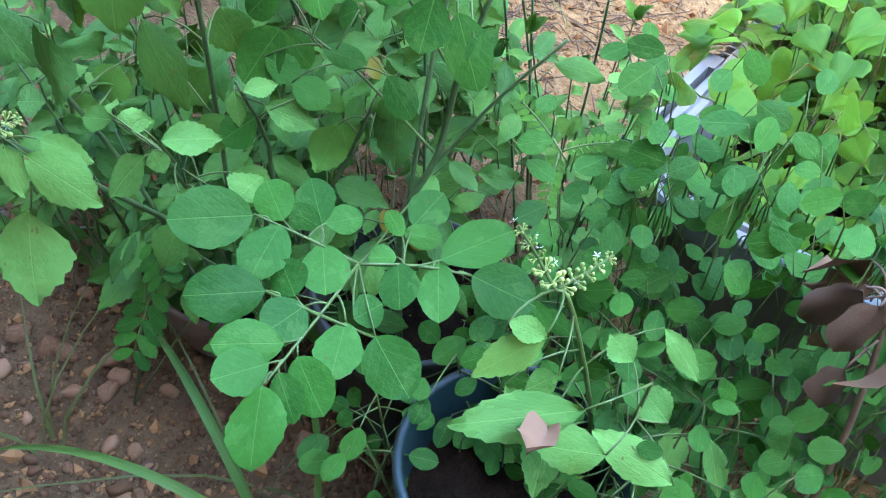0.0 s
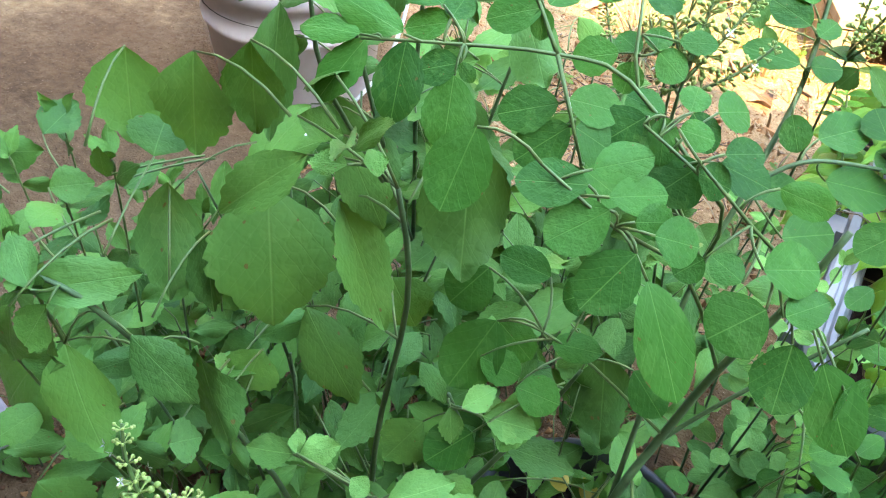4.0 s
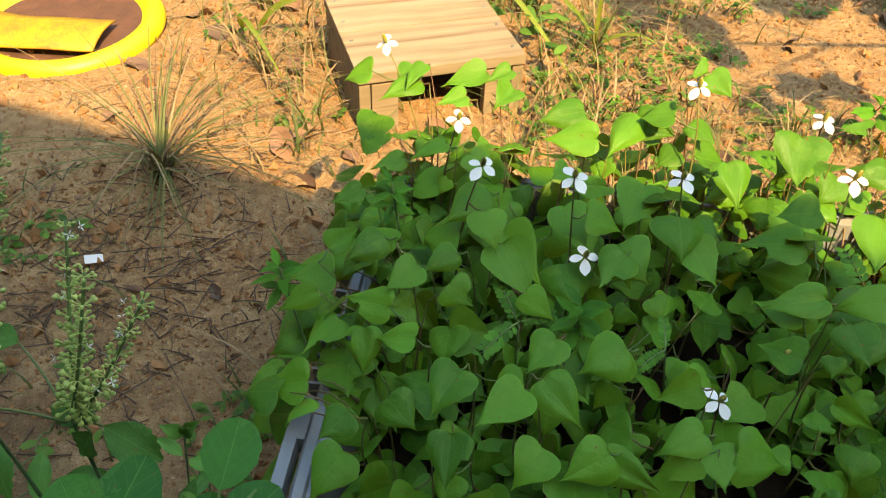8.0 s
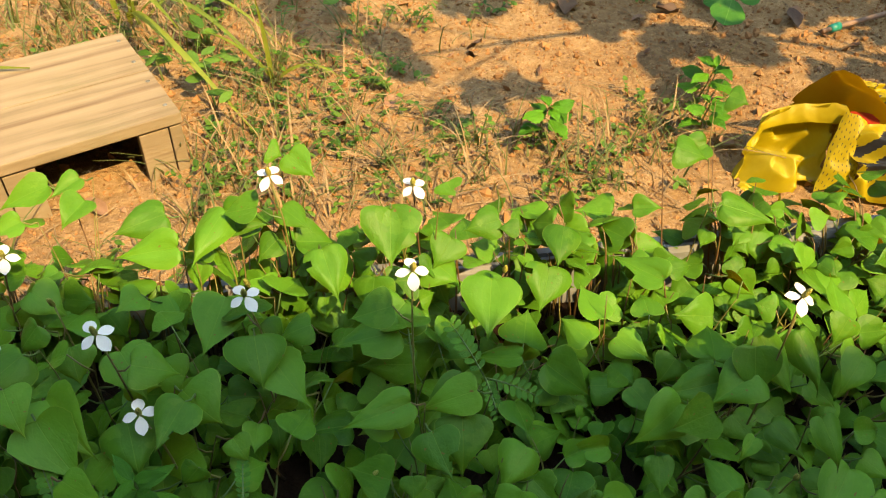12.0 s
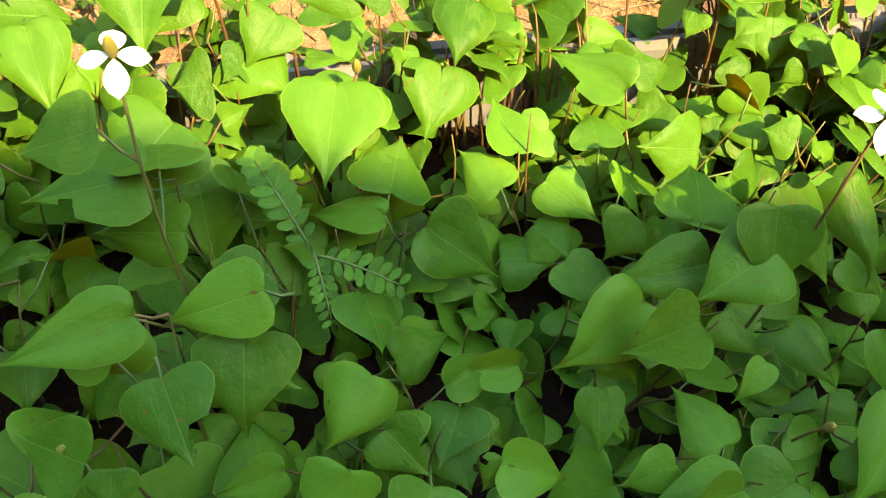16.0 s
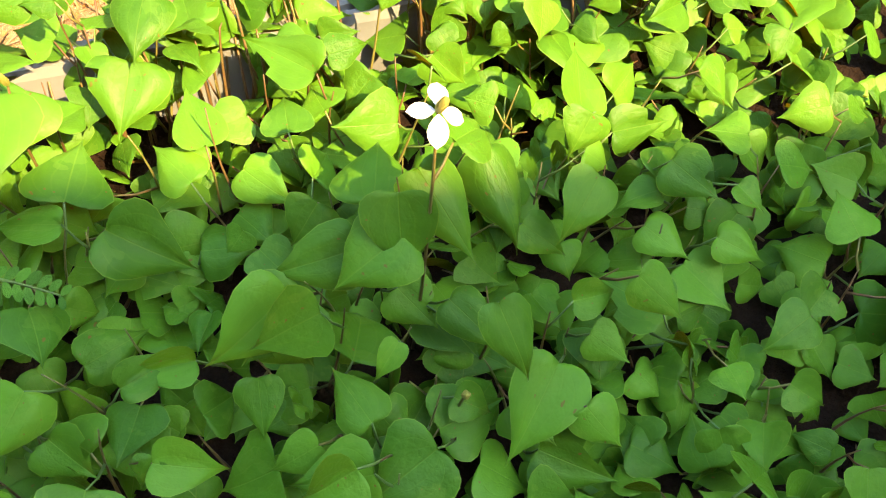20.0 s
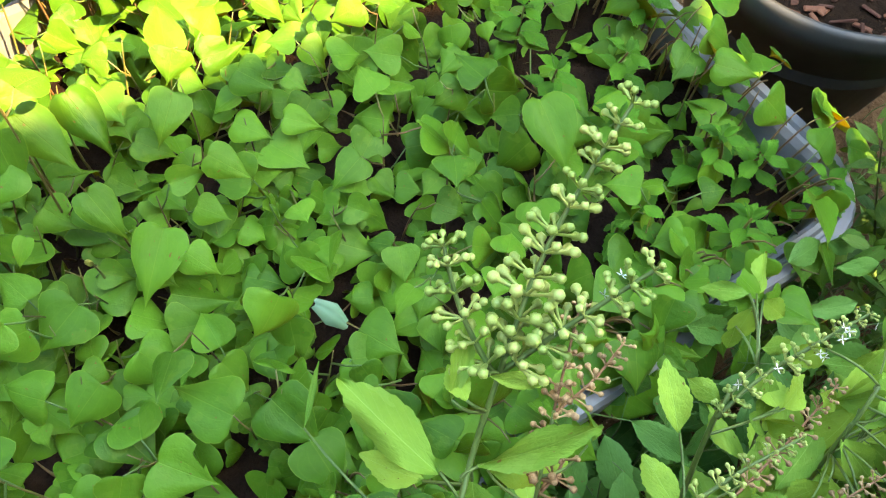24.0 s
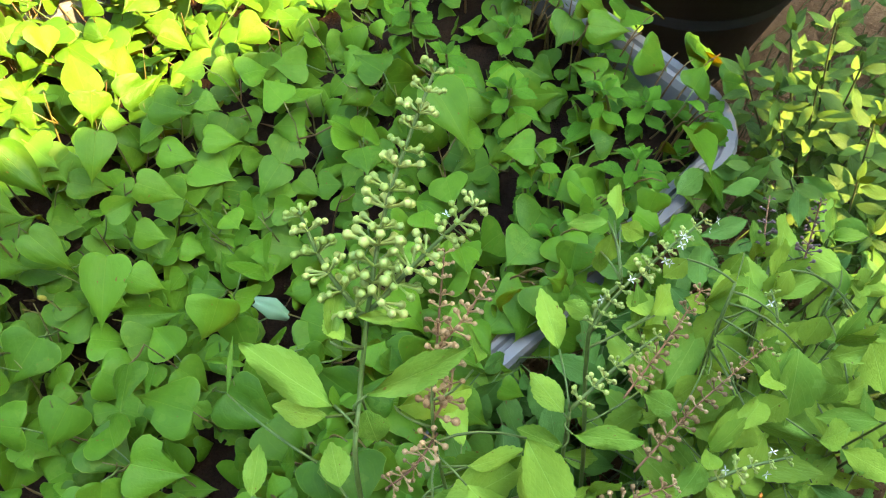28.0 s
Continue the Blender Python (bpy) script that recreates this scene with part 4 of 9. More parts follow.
BAS_E_A = [
    (0.787, 0.318, 0.490, -0.015, 0.047, 0.008, 0.020),
    (0.800, 0.313, 0.487, 0.046, -0.020, 0.002, 0.018),
    (0.814, 0.331, 0.517, 0.018, -0.014, -0.005, 0.007),
    (0.800, 0.332, 0.512, 0.021, 0.019, 0.010, 0.010),
    (0.804, 0.329, 0.512, 0.002, 0.015, 0.001, 0.010),
    (0.783, 0.322, 0.473, -0.017, 0.021, -0.003, 0.012),
    (0.797, 0.311, 0.479, -0.005, -0.012, -0.013, 0.018),
    (0.758, 0.370, 0.450, 0.019, 0.019, 0.008, 0.003),
    (0.738, 0.325, 0.446, 0.017, 0.015, 0.006, 0.012),
    (0.825, 0.276, 0.411, 0.027, -0.015, -0.004, 0.012),
    (0.771, 0.306, 0.428, 0.010, 0.019, 0.005, 0.017),
]
BAS_E = BAS_E_A
BAS_E2_A = [
    (0.976, 0.317, 0.426, 0.020, 0.013, 0.005, 0.012),
    (0.973, 0.319, 0.426, -0.015, 0.017, -0.006, 0.010),
    (0.977, 0.313, 0.425, 0.010, -0.014, -0.010, 0.013),
    (0.971, 0.313, 0.423, -0.012, -0.008, -0.016, 0.015),
    (0.959, 0.296, 0.423, 0.019, -0.008, -0.005, 0.010),
    (0.959, 0.270, 0.400, 0.004, 0.018, 0.001, 0.016),
    (0.961, 0.268, 0.400, 0.023, 0.004, 0.002, 0.019),
    (0.900, 0.286, 0.420, 0.015, 0.029, 0.010, 0.015),
    (0.879, 0.262, 0.413, 0.002, 0.026, 0.005, 0.015),
    (0.876, 0.252, 0.408, 0.027, -0.028, -0.009, 0.013),
    (0.868, 0.251, 0.405, -0.011, 0.023, -0.002, 0.015),
    (0.927, 0.287, 0.419, -0.005, 0.017, -0.002, 0.012),
    (0.960, 0.311, 0.418, -0.005, -0.007, -0.013, 0.010),
]
BAS_E2 = BAS_E2_A
BAS_E3_A = [
    (1.010, 0.249, 0.376, -0.023, -0.010, -0.021, 0.021),
    (1.012, 0.237, 0.382, 0.020, 0.011, 0.003, 0.024),
    (1.017, 0.218, 0.387, -0.020, -0.012, -0.020, 0.020),
    (1.001, 0.219, 0.382, 0.016, -0.024, -0.012, 0.020),
    (0.973, 0.228, 0.365, -0.022, 0.004, -0.015, 0.020),
    (0.974, 0.209, 0.368, -0.016, -0.012, -0.019, 0.020),
    (1.066, 0.249, 0.373, 0.025, 0.010, 0.004, 0.022),
    (1.042, 0.261, 0.381, -0.014, -0.002, -0.014, 0.018),
    (1.051, 0.235, 0.384, -0.018, -0.003, -0.016, 0.021),
    (0.939, 0.224, 0.374, -0.006, 0.021, -0.001, 0.016),
    (0.989, 0.239, 0.375, 0.008, -0.025, -0.016, 0.020),
    (0.983, 0.189, 0.386, -0.016, 0.004, -0.012, 0.022),
    (1.004, 0.279, 0.397, -0.014, 0.003, -0.012, 0.015),
]
BAS_E3 = BAS_E3_A
BAS_E4_A = [
    (1.095, 0.215, 0.354, -0.005, 0.027, 0.000, 0.018),
    (1.089, 0.203, 0.347, 0.030, -0.005, -0.000, 0.018),
    (1.058, 0.204, 0.358, -0.016, -0.006, -0.017, 0.021),
    (1.064, 0.192, 0.367, -0.007, -0.022, -0.020, 0.020),
    (1.135, 0.217, 0.347, -0.009, 0.023, -0.003, 0.019),
    (1.035, 0.240, 0.366, 0.016, 0.019, 0.005, 0.016),
    (1.030, 0.229, 0.359, 0.030, 0.002, 0.003, 0.014),
    (1.012, 0.200, 0.386, -0.028, -0.025, -0.028, 0.032),
    (1.026, 0.170, 0.367, -0.016, 0.002, -0.013, 0.016),
    (0.969, 0.209, 0.374, -0.009, 0.015, -0.005, 0.016),
    (0.962, 0.193, 0.376, -0.015, -0.002, -0.014, 0.019),
    (1.051, 0.178, 0.379, -0.008, -0.028, -0.023, 0.023),
    (0.989, 0.161, 0.361, 0.024, -0.012, -0.004, 0.019),
]
BAS_E4 = BAS_E4_A
BAS_N = [
    (-0.219, -0.018, 0.300, 0.025, -0.033, -0.050, 0.050),
    (-0.156, 0.047, 0.280, 0.000, -0.027, -0.020, 0.030),
    (-0.148, 0.061, 0.300, 0.006, -0.016, -0.025, 0.025),
    (-0.143, 0.084, 0.310, 0.031, 0.004, -0.010, 0.029),
    (-0.129, 0.176, 0.310, 0.013, -0.009, -0.020, 0.031),
    (-0.256, 0.130, 0.320, 0.021, 0.008, -0.030, 0.035),
    (-0.263, 0.096, 0.330, -0.027, -0.014, -0.010, 0.025),
    (-0.317, 0.011, 0.380, -0.026, -0.032, -0.040, 0.048),
    (-0.394, 0.075, 0.400, 0.015, 0.019, 0.000, 0.021),
    (-0.364, 0.042, 0.410, -0.008, 0.026, 0.000, 0.018),
    (-0.509, 0.097, 0.360, 0.031, 0.030, 0.000, 0.026),
    (-0.492, 0.138, 0.360, -0.004, 0.035, 0.010, 0.027),
]
BAS_N2 = [
    (-0.292, 0.092, 0.410, 0.007, -0.016, -0.050, 0.025),
    (-0.316, 0.094, 0.420, 0.004, -0.015, -0.060, 0.042),
    (-0.366, 0.093, 0.410, 0.003, -0.004, 0.020, 0.014),
    (-0.357, 0.093, 0.410, 0.014, -0.002, 0.020, 0.014),
    (-0.308, -0.011, 0.450, 0.010, 0.006, 0.010, 0.016),
    (-0.275, -0.022, 0.460, -0.004, -0.009, -0.030, 0.023),
    (-0.266, 0.067, 0.330, -0.005, 0.029, 0.000, 0.030),
    (-0.242, 0.007, 0.360, 0.010, 0.012, 0.000, 0.023),
    (-0.297, -0.032, 0.330, 0.023, 0.004, -0.030, 0.035),
]
BAS_T = [
    (-0.332, 0.098, 0.500, 0.014, -0.019, -0.040, 0.039),
    (-0.277, 0.090, 0.520, 0.002, -0.013, -0.050, 0.035),
    (-0.252, 0.099, 0.530, -0.002, -0.002, -0.050, 0.026),
    (-0.207, 0.098, 0.530, -0.037, 0.032, -0.030, 0.020),
    (-0.145, 0.022, 0.560, -0.011, -0.005, 0.000, 0.008),
    (-0.142, 0.025, 0.560, 0.005, 0.006, 0.000, 0.008),
    (-0.149, 0.032, 0.560, 0.015, -0.014, 0.020, 0.008),
    (-0.150, 0.030, 0.560, 0.012, -0.023, 0.020, 0.007),
]
MOR_H = [
    (0.011, 0.325, 0.495, 0.000, 0.045, -0.005, 0.024),
    (0.009, 0.329, 0.495, -0.022, 0.015, -0.005, 0.017),
    (0.010, 0.322, 0.495, -0.020, -0.004, -0.005, 0.016),
    (0.015, 0.302, 0.495, -0.019, 0.002, -0.005, 0.016),
    (0.048, 0.355, 0.495, -0.004, 0.041, -0.005, 0.022),
    (0.014, 0.277, 0.495, 0.009, -0.020, -0.005, 0.023),
    (0.038, 0.270, 0.495, 0.008, -0.015, -0.005, 0.021),
    (0.025, 0.297, 0.495, 0.015, -0.011, -0.005, 0.019),
    (0.040, 0.308, 0.495, 0.015, 0.001, -0.005, 0.018),
    (0.057, 0.337, 0.495, 0.013, 0.026, -0.005, 0.021),
    (0.051, 0.327, 0.495, -0.008, 0.030, -0.005, 0.020),
    (0.051, 0.288, 0.495, 0.014, -0.010, -0.005, 0.022),
]
BED_A = [
    (0.464, 0.677, 0.335, -0.044, -0.002, -0.010, 0.033),
    (0.547, 0.756, 0.255, 0.040, -0.024, -0.029, 0.046),
    (0.645, 0.648, 0.310, -0.035, -0.006, -0.007, 0.031),
    (0.642, 0.679, 0.270, -0.039, -0.021, -0.015, 0.041),
    (0.425, 0.646, 0.335, 0.009, -0.033, -0.010, 0.031),
    (0.430, 0.696, 0.250, 0.041, -0.018, -0.008, 0.038),
    (0.521, 0.693, 0.225, 0.035, 0.019, -0.010, 0.029),
    (0.402, 0.670, 0.310, -0.034, 0.028, -0.010, 0.027),
    (0.416, 0.756, 0.320, -0.055, 0.000, -0.010, 0.038),
    (0.427, 0.744, 0.290, -0.047, 0.015, -0.010, 0.029),
    (0.509, 0.822, 0.300, -0.013, -0.054, -0.015, 0.045),
    (0.530, 0.772, 0.265, 0.012, 0.039, 0.005, 0.046),
    (0.526, 0.762, 0.260, -0.045, 0.019, -0.010, 0.020),
]
BED_B = [
    (0.596, 0.779, 0.250, -0.018, 0.035, -0.000, 0.027),
    (0.609, 0.795, 0.260, -0.005, 0.048, 0.000, 0.031),
    (0.577, 0.860, 0.270, -0.016, -0.040, -0.015, 0.046),
    (0.690, 0.724, 0.270, 0.017, 0.049, 0.000, 0.046),
    (0.693, 0.689, 0.330, -0.006, -0.030, -0.030, 0.038),
    (0.662, 0.740, 0.260, -0.019, -0.016, -0.015, 0.034),
    (0.625, 0.737, 0.230, 0.019, -0.029, -0.010, 0.030),
    (0.627, 0.788, 0.240, 0.021, -0.033, 0.000, 0.033),
    (0.505, 0.665, 0.270, -0.024, -0.028, -0.015, 0.033),
    (0.488, 0.616, 0.290, -0.017, -0.022, -0.020, 0.028),
    (0.508, 0.647, 0.250, 0.017, -0.023, -0.010, 0.026),
    (0.541, 0.668, 0.240, 0.037, 0.014, -0.005, 0.023),
]
BED_C = [
    (0.555, 0.618, 0.260, 0.033, -0.012, -0.010, 0.028),
    (0.557, 0.620, 0.260, -0.011, -0.011, -0.010, 0.019),
    (0.610, 0.646, 0.260, -0.004, -0.027, -0.015, 0.021),
    (0.631, 0.603, 0.265, -0.026, -0.006, -0.005, 0.024),
    (0.644, 0.580, 0.290, -0.027, -0.004, -0.010, 0.030),
    (0.658, 0.608, 0.260, -0.012, 0.035, 0.000, 0.024),
    (0.678, 0.633, 0.290, -0.016, -0.013, -0.010, 0.014),
    (0.692, 0.681, 0.250, 0.016, -0.025, -0.010, 0.028),
    (0.744, 0.708, 0.320, 0.011, -0.045, -0.030, 0.027),
    (0.407, 0.616, 0.330, -0.001, -0.014, -0.010, 0.017),
    (0.393, 0.628, 0.310, -0.029, 0.020, -0.010, 0.032),
    (0.462, 0.628, 0.270, -0.032, -0.003, -0.010, 0.017),
    (0.422, 0.613, 0.280, 0.041, -0.009, -0.020, 0.021),
]
BED_D = [
    (0.715, 0.662, 0.260, 0.022, -0.033, -0.010, 0.028),
    (0.773, 0.702, 0.250, 0.022, -0.023, -0.010, 0.028),
    (0.444, 0.842, 0.290, -0.021, 0.000, 0.000, 0.033),
    (0.377, 0.850, 0.300, -0.030, -0.012, -0.010, 0.026),
    (0.683, 0.812, 0.250, -0.006, 0.024, 0.000, 0.034),
    (0.787, 0.790, 0.250, -0.018, 0.011, -0.000, 0.026),
    (0.664, 0.866, 0.260, 0.023, -0.020, 0.000, 0.028),
    (0.004, 0.656, 0.300, -0.033, -0.017, -0.010, 0.024),
    (0.071, 0.627, 0.320, -0.040, 0.012, -0.005, 0.027),
    (0.053, 0.612, 0.310, 0.003, -0.032, -0.020, 0.027),
    (0.024, 0.645, 0.280, -0.024, -0.032, -0.010, 0.028),
    (0.095, 0.598, 0.320, -0.033, 0.005, -0.005, 0.024),
    (0.082, 0.547, 0.310, 0.023, -0.018, -0.010, 0.028),
]
BED_E = [
    (0.132, 0.565, 0.330, -0.018, -0.035, -0.010, 0.030),
    (0.179, 0.553, 0.330, -0.032, -0.029, -0.010, 0.033),
    (0.192, 0.564, 0.330, 0.031, -0.028, -0.015, 0.034),
    (0.138, 0.747, 0.350, -0.035, -0.034, -0.005, 0.035),
    (0.154, 0.693, 0.340, 0.025, -0.042, -0.020, 0.037),
    (0.089, 0.657, 0.340, -0.024, -0.022, -0.010, 0.028),
    (0.117, 0.678, 0.340, -0.025, -0.022, -0.005, 0.021),
    (0.057, 0.681, 0.345, -0.027, -0.026, -0.005, 0.025),
    (0.028, 0.740, 0.345, -0.026, -0.016, -0.005, 0.018),
    (0.254, 0.695, 0.340, -0.020, -0.032, -0.010, 0.030),
    (0.051, 0.531, 0.260, -0.022, -0.036, -0.010, 0.040),
    (0.005, 0.554, 0.200, -0.032, -0.020, -0.010, 0.028),
    (0.131, 0.523, 0.310, -0.001, -0.036, -0.015, 0.027),
]
BED_F = [
    (0.195, 0.520, 0.310, -0.019, -0.027, -0.010, 0.035),
    (0.239, 0.515, 0.320, -0.031, -0.020, -0.010, 0.032),
    (0.235, 0.519, 0.310, 0.044, -0.018, -0.010, 0.023),
    (0.308, 0.548, 0.310, -0.033, -0.016, -0.005, 0.030),
    (0.307, 0.582, 0.320, -0.032, -0.011, -0.005, 0.025),
    (0.253, 0.601, 0.330, -0.034, -0.021, -0.010, 0.038),
    (0.201, 0.604, 0.330, -0.021, -0.028, -0.010, 0.027),
    (0.414, 0.677, 0.330, -0.052, -0.012, -0.005, 0.025),
    (0.120, 0.955, 0.345, -0.045, -0.015, -0.005, 0.025),
    (0.146, 0.963, 0.345, -0.025, -0.019, -0.005, 0.019),
    (0.053, 0.927, 0.345, -0.037, -0.029, -0.005, 0.030),
    (0.056, 0.936, 0.360, -0.015, -0.035, -0.005, 0.021),
    (0.103, 0.913, 0.340, -0.030, -0.013, -0.005, 0.020),
]
BED_G = [
    (0.278, 0.905, 0.340, -0.031, -0.050, -0.010, 0.031),
    (0.056, 0.797, 0.340, -0.029, -0.015, -0.005, 0.019),
    (0.092, 0.826, 0.340, -0.034, -0.017, -0.005, 0.020),
    (0.066, 0.686, 0.335, -0.038, 0.022, -0.005, 0.024),
    (0.008, 0.687, 0.320, 0.023, 0.033, 0.000, 0.024),
    (0.062, 0.596, 0.290, -0.027, 0.020, 0.000, 0.027),
    (0.153, 0.719, 0.330, 0.034, -0.048, -0.010, 0.043),
    (0.204, 0.749, 0.340, 0.023, -0.039, -0.010, 0.034),
    (0.303, 0.750, 0.340, 0.003, -0.038, -0.015, 0.042),
    (0.315, 0.741, 0.320, 0.021, -0.039, -0.010, 0.033),
    (0.250, 0.713, 0.330, 0.023, -0.028, -0.010, 0.046),
]
BED_H = [
    (0.423, 0.861, 0.360, -0.006, -0.044, -0.025, 0.045),
    (0.361, 0.851, 0.330, 0.009, -0.045, -0.015, 0.036),
    (0.427, 0.796, 0.310, -0.032, -0.030, -0.010, 0.053),
    (0.464, 0.708, 0.300, -0.040, -0.010, -0.010, 0.034),
    (0.453, 0.672, 0.310, -0.004, -0.037, -0.015, 0.045),
    (0.633, 0.673, 0.290, -0.042, -0.028, -0.010, 0.042),
    (0.237, 0.872, 0.330, -0.054, -0.001, -0.005, 0.031),
    (0.224, 0.912, 0.335, -0.046, -0.014, -0.005, 0.034),
    (0.276, 0.904, 0.335, 0.041, -0.014, -0.005, 0.031),
    (0.279, 0.805, 0.330, -0.018, -0.049, -0.015, 0.046),
    (0.748, 0.871, 0.320, 0.051, -0.021, -0.010, 0.035),
    (0.765, 0.956, 0.330, -0.040, -0.012, -0.005, 0.026),
    (0.595, 0.883, 0.300, -0.016, -0.038, -0.010, 0.033),
]
BED_I = [
    (0.523, 0.833, 0.290, -0.027, -0.037, -0.010, 0.041),
    (0.042, 0.962, 0.340, -0.012, -0.033, -0.005, 0.029),
    (0.151, 0.942, 0.335, -0.019, -0.029, -0.005, 0.032),
    (0.175, 0.649, 0.330, 0.024, -0.018, -0.010, 0.027),
    (0.411, 0.687, 0.310, -0.036, -0.012, -0.010, 0.037),
    (0.483, 0.882, 0.300, -0.018, -0.027, -0.010, 0.038),
    (0.329, 0.900, 0.340, 0.024, -0.025, -0.005, 0.026),
    (0.476, 0.880, 0.370, 0.005, -0.015, -0.005, 0.024),
    (0.323, 0.909, 0.400, 0.012, -0.003, -0.005, 0.022),
    (0.340, 0.920, 0.385, 0.021, -0.023, -0.010, 0.025),
    (0.531, 0.890, 0.310, -0.036, -0.003, -0.005, 0.030),
]
BED_J = [
    (0.724, 0.941, 0.340, 0.031, -0.015, -0.005, 0.034),
    (0.801, 0.997, 0.360, 0.016, -0.015, 0.000, 0.030),
    (0.672, 0.688, 0.290, -0.047, -0.002, -0.005, 0.037),
    (0.708, 0.707, 0.320, 0.022, -0.043, -0.030, 0.034),
    (0.725, 0.631, 0.310, 0.007, -0.036, -0.020, 0.028),
    (0.580, 0.673, 0.240, -0.040, 0.004, -0.005, 0.022),
    (0.777, 0.641, 0.265, 0.031, -0.000, -0.005, 0.023),
    (0.810, 0.639, 0.280, 0.022, -0.025, -0.015, 0.027),
    (0.813, 0.701, 0.285, -0.029, -0.028, -0.015, 0.034),
]
BED_K = [
    (0.867, 0.709, 0.270, 0.018, -0.030, -0.005, 0.031),
    (0.636, 0.820, 0.250, -0.031, -0.008, 0.000, 0.027),
    (0.657, 0.793, 0.260, 0.003, 0.029, 0.005, 0.034),
    (0.692, 0.839, 0.270, 0.029, 0.003, 0.000, 0.025),
    (0.829, 0.756, 0.270, 0.014, 0.050, 0.005, 0.033),
    (0.852, 0.751, 0.250, 0.043, 0.003, -0.005, 0.029),
    (0.767, 0.753, 0.260, 0.006, -0.032, -0.010, 0.032),
    (0.682, 0.825, 0.270, -0.038, 0.043, 0.000, 0.031),
    (0.763, 0.586, 0.260, 0.012, -0.024, -0.010, 0.024),
    (0.788, 0.630, 0.240, 0.018, -0.020, -0.005, 0.025),
    (0.848, 0.687, 0.240, 0.019, -0.027, -0.005, 0.025),
    (0.881, 0.663, 0.250, 0.025, -0.020, -0.005, 0.026),
]
BED_L = [
    (0.737, 0.461, 0.260, -0.024, 0.041, -0.005, 0.039),
    (0.763, 0.461, 0.250, 0.012, -0.043, -0.010, 0.037),
    (0.741, 0.581, 0.225, 0.035, -0.028, -0.005, 0.033),
    (0.758, 0.612, 0.260, -0.038, -0.040, -0.015, 0.034),
    (0.899, 0.519, 0.240, -0.009, -0.024, -0.012, 0.029),
    (0.886, 0.573, 0.235, 0.016, -0.018, -0.005, 0.027),
    (1.040, 0.544, 0.295, -0.010, -0.060, -0.015, 0.033),
    (1.139, 0.364, 0.220, -0.019, 0.052, 0.000, 0.044),
    (1.186, 0.503, 0.290, 0.028, -0.027, -0.005, 0.028),
    (1.213, 0.403, 0.270, 0.031, 0.010, 0.000, 0.028),
    (1.003, 0.371, 0.240, 0.033, -0.043, -0.005, 0.032),
    (0.652, 0.581, 0.270, -0.040, 0.006, -0.010, 0.037),
]
BED_M = [
    (0.685, 0.587, 0.260, -0.038, -0.014, -0.010, 0.038),
    (0.752, 0.522, 0.230, 0.001, 0.035, 0.000, 0.032),
    (1.037, 0.606, 0.260, -0.006, 0.035, 0.000, 0.032),
    (0.836, 0.632, 0.235, -0.029, 0.041, -0.005, 0.033),
    (0.865, 0.710, 0.250, 0.030, 0.025, 0.000, 0.036),
    (0.938, 0.620, 0.235, -0.022, -0.013, -0.005, 0.031),
    (0.946, 0.539, 0.235, 0.017, -0.020, -0.005, 0.032),
    (1.112, 0.523, 0.240, 0.041, -0.029, -0.005, 0.042),
    (0.640, 0.539, 0.250, -0.025, 0.028, -0.005, 0.031),
    (0.674, 0.531, 0.250, -0.033, -0.013, -0.010, 0.033),
    (0.684, 0.462, 0.255, 0.024, -0.031, -0.010, 0.036),
]
BED = BED_A + BED_B + BED_C + BED_D + BED_E + BED_F + BED_G + BED_H + BED_I + BED_J + BED_K + BED_L + BED_M

# ---- fish mint in the tub ----
def stem_path(base, top, bow=0.15):
    b, t = Vector(base), Vector(top)
    side = Vector((rng.uniform(-1, 1), rng.uniform(-1, 1), 0)) * (t - b).length * bow
    return bezier(b, (b + t) / 2 + side, t, 5)


def petal_mesh():
    edge, ribs = oval(0.30, 0.55, 6, 0.7)
    return blade("petal", edge, ribs, PETAL, fold=0.1, droop=0.25, wave=0.03, seed=3)


def spike_mesh():
    verts, faces, n, m = [], [], 9, 8
    for i in range(n + 1):
        v = i / n
        r = 0.22 * math.sin(math.pi * (0.12 + 0.83 * v)) ** 0.6
        for k in range(m):
            a = 2 * math.pi * (k + 0.5 * (i % 2)) / m
            rr = r * (1.0 + 0.22 * ((i + k) % 2))
            verts.append((rr * math.cos(a), rr * math.sin(a), v))
    for i in range(n):
        for k in range(m):
            j = (k + 1) % m
            faces.append((i * m + k, i * m + j, (i + 1) * m + j, (i + 1) * m + k))
    faces.append(tuple(n * m + k for k in range(m)))
    return mesh_of("spike", verts, faces, SPIKE)


PETAL_ME, SPIKE_ME = petal_mesh(), spike_mesh()


def flower(parent, at, up, size=0.0125, spin=None, petals=4):
    """Four white bracts round a cone of tiny flowers."""
    f = part("flower", None, parent, axes(at, Vector(up).orthogonal(), up), "white flower of four bracts round a yellow-green cone" if petals else "spent green-brown flower cone without bracts")
    spin = rng.uniform(0, 90) if spin is None else spin
    for k in range(petals):
        a = radians(spin + 90 * k + rng.uniform(-8, 8))
        d = Vector((math.cos(a), math.sin(a), rng.uniform(-0.25, 0.05)))
        s = size * (1.12 if k % 2 else 0.95)
        part("petal", PETAL_ME, f, axes(d * 0.001, d, (0, 0, 1), s * 1.1, s, s))
    part("cone", SPIKE_ME, f, Matrix.Diagonal((0.0095, 0.0095, size * 0.95, 1)))
    return f


